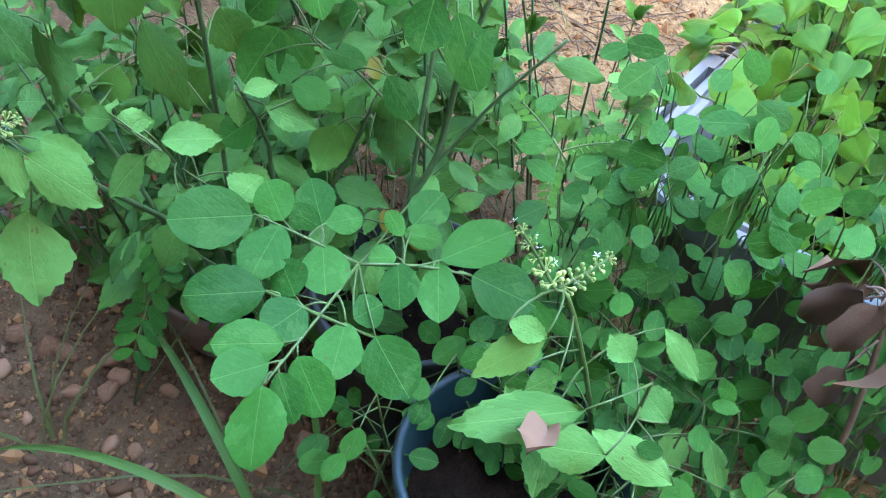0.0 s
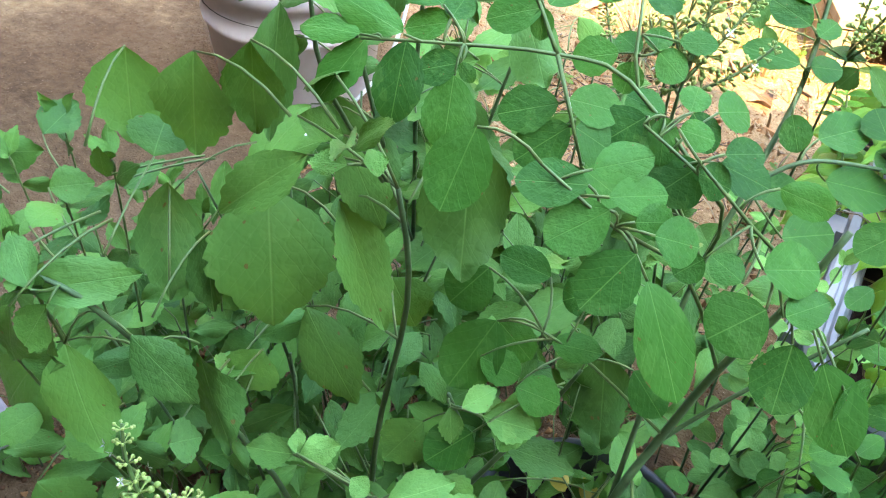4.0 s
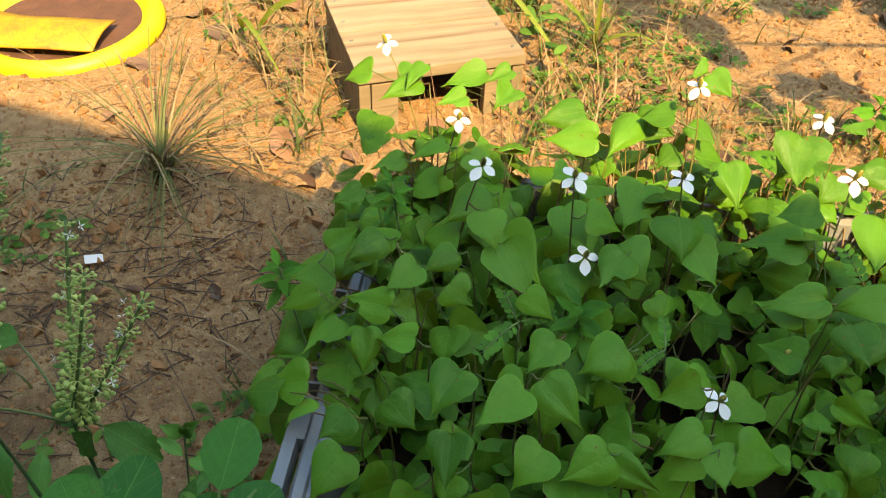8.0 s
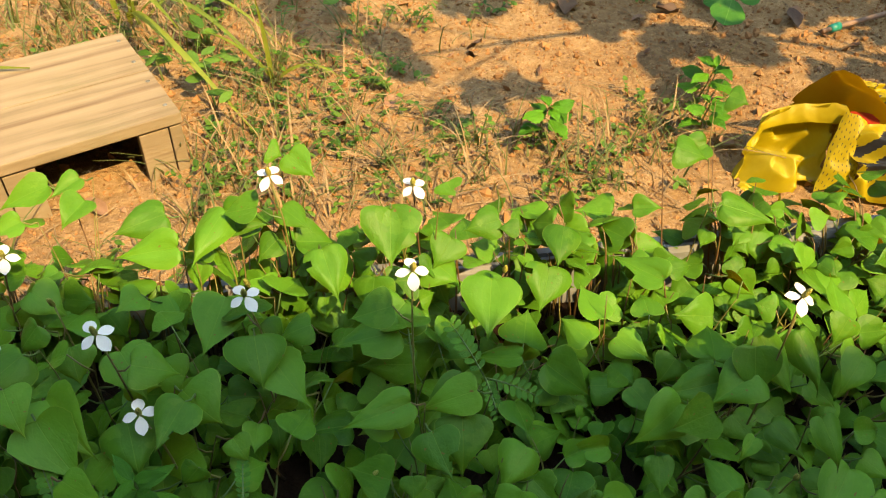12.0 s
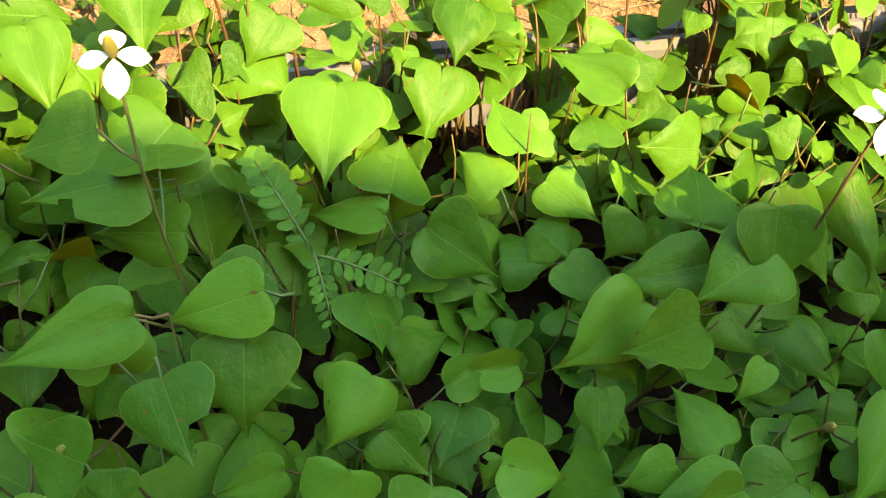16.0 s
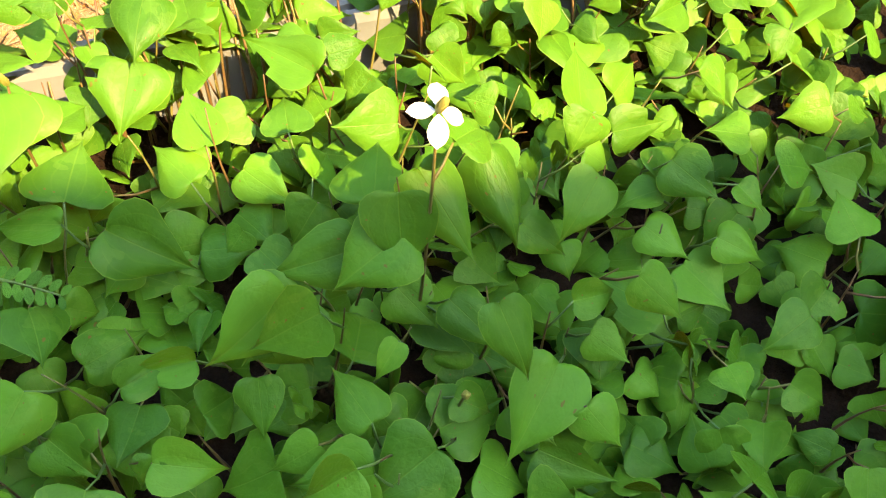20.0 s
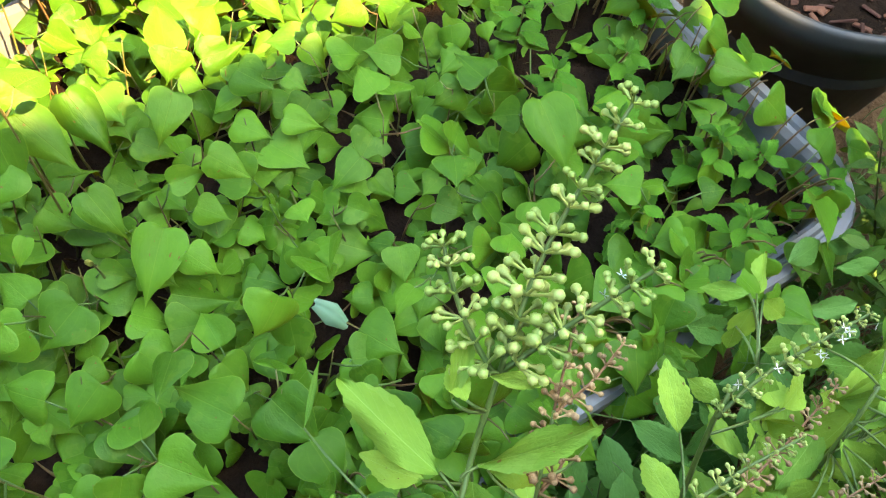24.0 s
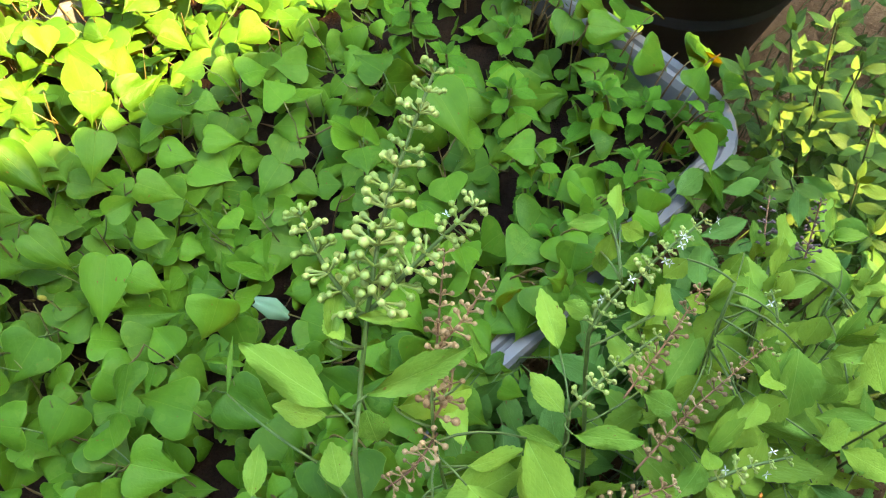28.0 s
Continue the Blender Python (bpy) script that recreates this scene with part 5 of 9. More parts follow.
def shoot(base, top, leaves, bloom=None, petals=4, label="fish mint shoot with heart-shaped green leaves growing in the tub"):
    """A shoot: a stem and its leaves, each (place of the stalk's end, way to the tip, normal, length, width)."""
    base, top = Vector(base), Vector(top)
    p = thing("fish_mint_plant", Matrix.Translation(base), label, "plant", group="fish mint in the tub")
    pts = [q - base for q in stem_path(base, top, 0.12)]
    for at, way, nrm, size, wide in leaves:
        at = Vector(at) - base
        q = min(pts, key=lambda s: abs(s.z - (at.z - 0.018)))
        me = HEARTS[rng.randrange(len(HEARTS))]
        part("leaf", me, p, axes(at, way, nrm, size * wide, size, size))
        stalk = [q, (q + at) / 2 - Vector((0, 0, 0.003)), at]
        part("leaf_stalk", tube("leaf_stalk", stalk, (0.0009, 0.0006), STEM_GREEN if rng.random() < 0.6 else STEM_RED, 4), p)
    part("stem", tube("stem", pts, (0.0012, 0.0007 if bloom else 0.0004), STEM_RED, 5), p)
    if bloom:
        flower(p, top - base, bloom, petals=petals)
    return p


def canopy(x, y):
    """The height of the leaf tops over the tub."""
    h = 0.335 - 0.055 * min(max((x - 0.25) / 0.5, 0), 1)
    h += 0.02 * noise.noise(Vector((x * 7, y * 7, 5)))
    return h


BED_MIDS = [(x + dx / 2, y + dy / 2, z + dz / 2, 0.5 * math.sqrt(dx * dx + dy * dy + dz * dz)) for x, y, z, dx, dy, dz, w in BED]


def clear(at, size):
    """Whether a leaf there leaves the ones that stand out uncovered."""
    return all(at.z < z - 0.012 or math.hypot(at.x - x, at.y + 0.9 * at.z - y - 0.9 * z) > half + 0.35 * size for x, y, z, half in BED_MIDS)


def random_shoot(r, x, y, h, scale=1.0, out_y=-0.35, count=(3, 4)):
    lean = Vector((r.uniform(-0.03, 0.03), r.uniform(-0.03, 0.03), 0))
    base, top = Vector((x, y, 0.182)), Vector((x, y, h)) + lean
    leaves, k0, n = [], r.uniform(0, 6.28), r.randint(*count)
    for k in range(n):
        f = 0.25 + 0.75 * (k + 1) / n
        a = k0 + k * 2.6 + r.uniform(-0.4, 0.4)
        out = Vector((math.cos(a), math.sin(a) + out_y, 0))
        at = base.lerp(top, f) + out * r.uniform(0.010, 0.026)
        way = out.normalized() + Vector((0, 0, r.uniform(-0.95, 0.25)))
        nrm = Vector((r.uniform(-0.8, 0.8), -0.40 + r.uniform(-0.7, 0.6), 0.9))
        size = r.choice((r.uniform(0.022, 0.034), r.uniform(0.030, 0.046))) * (0.8 if k == n - 1 else 1.0) * scale
        if clear(at + way.normalized() * size * 0.5, size):
            leaves.append((at, way, nrm, size, r.uniform(0.9, 1.12)))
    return base, base.lerp(top, 0.84), leaves


def fish_mint_bed():
    """The bed between the leaves that stand out: single shoots above, a joined undergrowth below."""
    r = random.Random(21)
    low, low_stems = Heap(), Heap()
    cells = [(i, j) for i in range(26) for j in range(13)]
    for i, j in cells:
        x = X0 + 0.045 + (X1 - X0 - 0.09) * (i + r.uniform(0.1, 0.9)) / 26
        y = Y0 + 0.04 + (Y1 - Y0 - 0.08) * (j + r.uniform(0.1, 0.9)) / 13
        scale = 1.0 if x < 0.7 else 0.95
        if x > 1.15 and r.random() < 0.25:
            continue
        if (i + j) % 2 == 0 and x < 1.12:
            shoot(*random_shoot(r, x, y, canopy(x, y) * r.uniform(0.86, 1.0), scale))
            continue
        base, top, leaves = random_shoot(r, x, y, canopy(x, y) * r.uniform(0.64, 0.78), scale * 0.88, count=(3, 4))
        low_stems.tube(stem_path(base, top, 0.1), (0.0015, 0.0004))
        for at, way, nrm, size, wide in leaves:
            low.add(HEARTS[r.randrange(len(HEARTS))], axes(at, way, nrm, size * wide, size, size))
    # a still lower layer in the dark between the stems
    for k in range(1250):
        x, y = r.uniform(X0 + 0.05, X1 - 0.07), r.uniform(Y0 + 0.045, Y1 - 0.045)
        a = r.uniform(0, 6.28)
        way = Vector((math.cos(a), math.sin(a) - 0.3, r.uniform(-0.9, 0.3)))
        size = r.uniform(0.020, 0.034) * (1.0 if x < 1.1 else 0.8)
        low.add(HEARTS[r.randrange(len(HEARTS))], axes(Vector((x, y, r.uniform(0.19, 0.222))), way, Vector((r.uniform(-0.8, 0.8), r.uniform(-1.0, 0.4), 0.9)), size, size, size))
    # shoots that lean out over the long rims and the near end
    for k in range(64):
        x = r.uniform(0.0, 1.12)
        y = Y1 - r.uniform(0.0, 0.06)
        base, top, leaves = random_shoot(r, min(max(x, X0 + 0.05), 1.2), Y1 - 0.05, 0.27 + r.uniform(-0.02, 0.05) * (1.0 if x < 0.6 else 0.4), scale=0.95, out_y=0.1)
        shift = Vector((0, y - Y1 + r.uniform(0.02, 0.06), 0))
        leaves = [(at + shift * ((at.z - 0.182) / 0.12), w, n, s, d) for at, w, n, s, d in leaves]
        if k < 40:
            shoot(base, top + shift, leaves)
        else:
            low_stems.tube(stem_path(base, top + shift, 0.1), (0.0015, 0.0004))
            for at, way, nrm, size, wide in leaves:
                low.add(HEARTS[r.randrange(len(HEARTS))], axes(at, way, nrm, size * wide, size, size))
    for k in range(170):
        x, y = r.choice(((r.uniform(0.35, 1.2), Y0 + 0.055), (r.uniform(0.5, 1.2), Y0 + 0.055), (r.uniform(0.5, 0.9), Y0 + 0.055), (X0 + 0.055, r.uniform(0.62, 0.9)), (X0 + 0.055, r.uniform(0.62, 0.9))))
        base, top, leaves = random_shoot(r, x, y, r.uniform(0.22, 0.28), scale=0.9)
        off = Vector((-0.04 if x < 0.2 else 0.0, -r.uniform(0.01, 0.06) if y < 0.45 else 0.0, 0))
        low_stems.tube(stem_path(base, top + off, 0.1), (0.0015, 0.0004))
        for at, way, nrm, size, wide in leaves:
            low.add(HEARTS[r.randrange(len(HEARTS))], axes(at + off * ((at.z - 0.182) / 0.1), way, nrm, size * wide, size, size))
    # leaves that hang out over the rims and hide them
    for n, xs, ys, out in ((60, (0.42, 0.9), (Y0 + 0.03, Y0 + 0.05), (0.0, -1.0)), (46, (X0 + 0.03, X0 + 0.05), (0.56, 0.92), (-1.0, 0.0)), (120, (0.02, 1.12), (Y1 - 0.05, Y1 - 0.02), (0.0, 1.0)), (40, (X1 - 0.11, X1 - 0.035), (0.45, 0.90), (-0.3, 0.0)), (48, (X1 - 0.05, X1 - 0.02), (0.58, 0.90), (0.6, 0.0)), (14, (X1 - 0.05, X1 - 0.02), (0.38, 0.58), (0.6, 0.0)), (26, (0.95, 1.2), (Y0 + 0.03, Y0 + 0.05), (0.0, -0.5))):
        for k in range(n):
            x, y, lean = r.uniform(*xs), r.uniform(*ys), r.uniform(0.0, 0.07)
            root = Vector((min(max(x, X0 + 0.06), X1 - 0.06), min(max(y, Y0 + 0.06), Y1 - 0.06), 0.182))
            at = Vector((x + out[0] * lean, y + out[1] * lean, r.uniform(0.225, 0.285) if lean < 0.04 else r.uniform(0.205, 0.265)))
            a = r.uniform(0, 6.28)
            way = Vector((out[0] + 0.8 * math.cos(a), out[1] + 0.8 * math.sin(a) - 0.3, r.uniform(-0.8, 0.1)))
            size = r.uniform(0.026, 0.042)
            top = at - way.normalized() * 0.01
            low_stems.tube(bezier(root, (root + top) / 2 + Vector((0, 0, 0.05)), top, 5), (0.0014, 0.0005))
            low.add(HEARTS[r.randrange(len(HEARTS))], axes(at, way, Vector((r.uniform(-0.5, 0.5) + 0.3 * out[0], -0.35 + 0.3 * out[1] + r.uniform(-0.3, 0.3), 1)), size * r.uniform(0.9, 1.1), size, size))
    thing("fish_mint_undergrowth", None, "dense lower leaves of fish mint filling the tub", "plants", kind="stuff", data=low.mesh("undergrowth", MINT_LEAF))
    thing("fish_mint_stalks", None, "thin reddish stalks of the fish mint in the tub", "plants", kind="stuff", data=low_stems.mesh("stalks", STEM_RED))


fish_mint_bed()

# ---- leaf shapes of the other plants ----
def leaf_set(name, material, outline, count, fold=(0.0, 0.2), droop=(0.02, 0.2), wave=(0.01, 0.03), seed=0):
    out = []
    edge, ribs = outline
    for k in range(count):
        r = random.Random(seed + k)
        e = [(x * (1 + r.uniform(-0.04, 0.04)), y) for x, y in edge]
        out.append(blade(name, e, ribs, material, fold=r.uniform(*fold), droop=r.uniform(*droop), wave=r.uniform(*wave), twist=r.uniform(-0.12, 0.12), seed=seed + k))
    return out


# each set has blades of length 1 and width 1, scaled to the leaf
BASIL = leaf_set("leaf", BASIL_LEAF, toothed(0.5, 8, 0.036, 0.46), 8, (-0.05, 0.30), (0.05, 0.35), (0.03, 0.07), 300)
PALE_BASIL = leaf_set("leaf", BASIL_PALE, toothed(0.5, 8, 0.034, 0.47), 7, (-0.05, 0.30), (0.05, 0.35), (0.03, 0.07), 350)
FRESH = leaf_set("leaf", BASIL_FRESH, toothed(0.5, 8, 0.038, 0.46), 7, (-0.05, 0.28), (0.05, 0.32), (0.03, 0.07), 370)
LEAFLET = leaf_set("leaflet", MORINGA_LEAF, oval(0.5, 0.52, 17, 0.58), 7, (-0.05, 0.16), (0.0, 0.12), (0.01, 0.025), 400)
SPEAR = leaf_set("leaf", SPEARMINT_LEAF, toothed(0.5, 8, 0.05, 0.45), 4, (0.1, 0.3), (0.1, 0.3), (0.04, 0.07), 500)
LANCE = leaf_set("leaf", WEED_LEAF, oval(0.5, 0.45, 8, 0.9), 4, (0.0, 0.2), (0.1, 0.3), (0.01, 0.03), 600)
YOUNG = leaf_set("leaf", SPEARMINT_LEAF, oval(0.5, 0.42, 8, 0.95), 4, (0.0, 0.2), (0.1, 0.3), (0.01, 0.03), 650)
WEEDY = leaf_set("leaf", WEED_LEAF, oval(0.5, 0.5, 6, 0.6), 4, (0.0, 0.2), (0.0, 0.3), (0.01, 0.03), 700)
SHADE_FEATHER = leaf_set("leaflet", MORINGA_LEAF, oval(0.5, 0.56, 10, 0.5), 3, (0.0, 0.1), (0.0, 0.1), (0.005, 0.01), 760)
SAPLING = leaf_set("leaflet", BASIL_FRESH, oval(0.5, 0.52, 12, 0.58), 4, (-0.05, 0.16), (0.0, 0.12), (0.01, 0.025), 450)
FEATHER = leaf_set("leaflet", FERN_LEAF, oval(0.5, 0.56, 10, 0.5), 3, (0.0, 0.1), (0.0, 0.1), (0.005, 0.01), 750)


def near(points, at):
    return min(points, key=lambda p: (p - at).length + (0.04 if p.z > at.z + 0.01 else 0))


def dense(line, step=0.008):
    out = []
    for a, b in zip(line, line[1:]):
        a, b = Vector(a), Vector(b)
        n = max(1, int((b - a).length / step))
        out += [a.lerp(b, i / n) for i in range(n)]
    return out + [Vector(line[-1])]


def smooth_line(line, n=4):
    pts = [Vector(p) for p in line]
    if len(pts) < 3:
        return pts
    out = []
    for i in range(len(pts) - 1):
        p0, p1, p2, p3 = pts[max(i - 1, 0)], pts[i], pts[i + 1], pts[min(i + 2, len(pts) - 1)]
        for k in range(n):
            t = k / n
            out.append(0.5 * ((2 * p1) + (p2 - p0) * t + (2 * p0 - 5 * p1 + 4 * p2 - p3) * t * t + (3 * p1 - p0 - 3 * p2 + p3) * t ** 3))
    return out + [pts[-1]]


def grow(plant, leaves, lines, meshes, nrm, stalk_mat, thick=0.0009, leaf_name="leaf", wide=1.0, jitter=0.18, joined=False, crown=False):
    """Hangs leaves (place, way, width) on the plant, each by a stalk from the nearest of the lines."""
    o = plant.matrix_basis.translation if plant.parent is None else plant.parent.matrix_basis.translation
    pts = [p for line in lines for p in dense(line)]
    r = random.Random(len(leaves) * 31 + len(pts))
    stalks, blades = Heap(), Heap()
    for x, y, z, dx, dy, dz, w in leaves:
        at, way = Vector((x, y, z)), Vector((dx, dy, dz))
        root = near(pts, at - way * 0.3)
        n = Vector(nrm) + Vector((r.uniform(-jitter, jitter), r.uniform(-jitter, jitter), r.uniform(-jitter, jitter)))
        m = axes(at - o, way, n, w * wide, way.length, way.length)
        if crown:
            blades.add(meshes[r.randrange(len(meshes))], m)
        else:
            part(leaf_name, meshes[r.randrange(len(meshes))], plant, m)
        if (at - root).length > 0.055:
            root = at + (root - at).normalized() * 0.055
        if (at - root).length > 0.004:
            mid = (root + at) / 2 + Vector((0, 0, 0.10 * (at - root).length)) - way * 0.15
            line = [q - o for q in bezier(root, mid, at, 4)]
            if joined:
                stalks.tube(line, (thick * 1.25, thick))
            else:
                part("leaf_stalk", tube("leaf_stalk", line, (thick * 1.25, thick), stalk_mat, 4), plant)
    if blades.verts:
        part("crown", blades.mesh("crown", meshes[0].materials[0]), plant)["kind"] = "stuff"
    if stalks.verts:
        part("leaf_stalk", stalks.mesh("leaf_stalk", stalk_mat), plant)["kind"] = "stuff"


def thicket(name, label, boxes, meshes, material, nrm, seed, jitter=0.35):
    """A tangle of leaves on thin stems, too dense to count."""
    r = random.Random(seed)
    leaves, sticks = Heap(), Heap()
    for n, box, length, ratio, *rise in boxes:
        for x, y, z, dx, dy, dz, w in random_leaves(seed + n, n, box, length, ratio=ratio, down=rise[0] if rise else (-0.7, 0.1)):
            at, way = Vector((x, y, z)), Vector((dx, dy, dz))
            nn = Vector(nrm) + Vector((r.uniform(-jitter, jitter), r.uniform(-jitter, jitter), r.uniform(-jitter, jitter)))
            leaves.add(meshes[r.randrange(len(meshes))], axes(at, way, nn, w, way.length, way.length))
            foot = at - way * 0.6 - Vector((0, 0, r.uniform(0.03, 0.08)))
            sticks.tube([foot, (foot + at) / 2 - way * 0.2, at], (0.0008, 0.0004))
    thing(name, None, label, "plants", kind="stuff", data=leaves.mesh(name, material))
    thing(name + "_stalks", None, "thin green stalks under the leaves", "plants", kind="stuff", data=sticks.mesh("sticks", STEM_GREEN))


def start(name, base, label, category="plant", group=""):
    p = thing(name, Matrix.Translation(Vector(base)), label, category, group)
    return p


def stems(plant, lines, radii, material, name="stem"):
    o = plant.matrix_basis.translation
    out = []
    for line, rr in zip(lines, radii):
        pts = smooth_line(line)
        part(name, tube(name, [p - o for p in pts], rr, material, 6), plant)
        out.append(pts)
    return out


# ---- moringa saplings ----
def compound(plant, lines, leaves, nrm):
    """A compound leaf: its rachis with side stalks, and the leaflets on it."""
    o = plant.matrix_basis.translation
    verts, faces = [], []
    for line in lines:
        me = tube("r", [p - o for p in smooth_line(line, 3)], (0.0011, 0.0007), STEM_GREEN, 5)
        k = len(verts)
        verts += [tuple(v.co) for v in me.vertices]
        faces += [tuple(i + k for i in f.vertices) for f in me.polygons]
        bpy.data.meshes.remove(me)
    rachis = part("compound_leaf", mesh_of("rachis", verts, faces, STEM_GREEN), plant)
    grow(rachis, leaves, lines, LEAFLET, nrm, STEM_GREEN, 0.0006, "leaflet", 1.12, 0.12)


def moringa():
    p = start("moringa_sapling", (-0.06, 0.17, 0.10), "young moringa with pale stalks and round leaflets in a dark pot", "sapling")
    trunk = [(-0.06, 0.165, 0.10), (-0.058, 0.160, 0.254), (-0.046, 0.183, 0.317), (-0.034, 0.183, 0.383), (-0.02, 0.184, 0.433), (-0.009, 0.194, 0.482)]
    side = [(-0.046, 0.183, 0.312), (-0.034, 0.191, 0.333), (-0.013, 0.199, 0.371), (0.02, 0.215, 0.42)]
    tall = [(-0.058, 0.162, 0.24), (-0.063, 0.200, 0.40), (-0.057, 0.230, 0.463), (-0.054, 0.263, 0.499), (-0.058, 0.288, 0.531), (-0.064, 0.308, 0.566), (-0.068, 0.316, 0.585)]
    arch = [(-0.057, 0.229, 0.462), (-0.04, 0.246, 0.474), (-0.016, 0.265, 0.472), (0.031, 0.294, 0.462)]
    stems(p, [trunk, side, tall, arch], [(0.0031, 0.0016), (0.0016, 0.0011), (0.0019, 0.0009), (0.0014, 0.0009)], STEM_YOUNG)
    up1, up2 = (0.30, -0.55, 0.75), (0.18, -0.50, 0.80)
    compound(p, [[(-0.013, 0.068, 0.324), (-0.004, 0.027, 0.322), (0.005, -0.024, 0.319)], [(-0.004, 0.027, 0.322), (-0.033, 0.015, 0.331)],
                 [(-0.013, 0.068, 0.324), (-0.042, 0.057, 0.334), (-0.072, 0.045, 0.343)], [(-0.004, 0.027, 0.322), (0.024, 0.040, 0.313)]], MOR_A, up1)
    compound(p, [[(-0.051, 0.167, 0.286), (-0.036, 0.125, 0.300), (-0.022, 0.090, 0.312), (-0.013, 0.068, 0.324)], [(-0.013, 0.068, 0.324), (0.010, 0.095, 0.317), (0.035, 0.116, 0.309)]], MOR_A2, up1)
    compound(p, [[(-0.046, 0.183, 0.317), (-0.09, 0.16, 0.37), (-0.115, 0.14, 0.40)]], MOR_B, up1)
    compound(p, [[(-0.034, 0.183, 0.383), (-0.06, 0.14, 0.47), (-0.085, 0.10, 0.512), (-0.115, 0.095, 0.53)]], MOR_C, up1)
    compound(p, [[(-0.02, 0.184, 0.433), (-0.02, 0.165, 0.47), (-0.045, 0.148, 0.50), (-0.07, 0.145, 0.52)]], MOR_C2, up1)
    compound(p, [[(-0.059, 0.166, 0.49), (-0.113, 0.175, 0.526), (-0.14, 0.157, 0.537), (-0.174, 0.14, 0.537), (-0.212, 0.121, 0.535)], [(-0.14, 0.157, 0.537), (-0.158, 0.166, 0.556), (-0.178, 0.177, 0.574)]], MOR_D, up2)
    compound(p, [[(-0.063, 0.202, 0.42), (-0.059, 0.166, 0.49), (-0.10, 0.165, 0.515)], [(-0.14, 0.157, 0.537), (-0.115, 0.141, 0.502)]], MOR_D2, up2)
    compound(p, [[(-0.063, 0.202, 0.43), (-0.111, 0.19, 0.511), (-0.128, 0.218, 0.545), (-0.146, 0.242, 0.572)]], MOR_E, up2)
    compound(p, [tall[3:]], MOR_F, up2)
    compound(p, [arch], MOR_G, up2)
    compound(p, [[(0.031, 0.294, 0.462), (-0.007, 0.277, 0.475), (0.031, 0.304, 0.490), (0.064, 0.355, 0.500)], [(0.031, 0.304, 0.490), (0.010, 0.328, 0.495)], [(-0.001, 0.279, 0.478), (0.039, 0.281, 0.480)]], MOR_H, up2)
    yellow = leaf_set("leaflet", YELLOW_LEAF, oval(0.5, 0.52, 8, 0.6), 3, (0.0, 0.2), (0.0, 0.2), (0.02, 0.04), 800)
    spots = ((-0.105, 0.195, 0.222), (-0.085, 0.208, 0.205), (-0.148, 0.230, 0.330))
    grow(p, [(x, y, z, 0.016, -0.012, -0.006, 0.013) for x, y, z in spots], [trunk, side], yellow, up1, STEM_GREEN, 0.0005, "yellow_leaflet")


# ---- holy basil ----
def calyx_whorl(name, material, n=6, seed=1, flowers=0):
    """A ring of small bell-shaped calyces on short stalks, about 1 unit across its stalks."""
    r = random.Random(seed)
    verts, faces = [], []
    for k in range(n):
        a = 2 * math.pi * k / n + r.uniform(-0.25, 0.25)
        d = Vector((math.cos(a), math.sin(a), r.uniform(0.15, 0.55))).normalized()
        q = d.to_track_quat("Z", "Y").to_matrix()
        reach, size = r.uniform(0.50, 0.78), r.uniform(0.28, 0.36)
        rings = [(0.05, 0.0), (0.05, reach * 0.8), (0.22, reach + 0.05), (0.46, reach + 0.45), (0.42, reach + 0.9), (0.20, reach + 1.15), (0.02, reach + 1.18)]
        base = len(verts)
        for i, (rad, h) in enumerate(rings):
            rad = rad if i < 2 else rad * size * 1.2
            h = h if i < 3 else reach + (h - reach) * size * 0.95
            for j in range(5):
                b = 2 * math.pi * j / 5
                verts.append(q @ Vector((rad * math.cos(b), rad * math.sin(b), h)))
        for i in range(len(rings) - 1):
            for j in range(5):
                jj = (j + 1) % 5
                faces.append((base + i * 5 + j, base + i * 5 + jj, base + (i + 1) * 5 + jj, base + (i + 1) * 5 + j))
    return mesh_of(name, verts, faces, material)


WHORLS = {"green": [calyx_whorl("calyx_whorl", BUD, 8, k) for k in range(3)], "dry": [calyx_whorl("calyx_whorl", BUD_DRY, 5, 10 + k) for k in range(3)],
          "purple": [calyx_whorl("calyx_whorl", BUD_PURPLE, 5, 20 + k) for k in range(3)]}


def bloom_mesh():
    edge, ribs = oval(0.5, 0.6, 4, 0.7)
    verts, faces = [], []
    for k in range(4):
        a = radians(90 * k + 20)
        for (x, y) in ((0, 0), (0.16, 0.5), (0, 1), (-0.16, 0.5)):
            verts.append((math.cos(a) * y - math.sin(a) * x, math.sin(a) * y + math.cos(a) * x, 0.25 * y))
        faces.append((4 * k, 4 * k + 1, 4 * k + 2, 4 * k + 3))
    return mesh_of("tiny_flower", verts, faces, PETAL)


TINY = bloom_mesh()


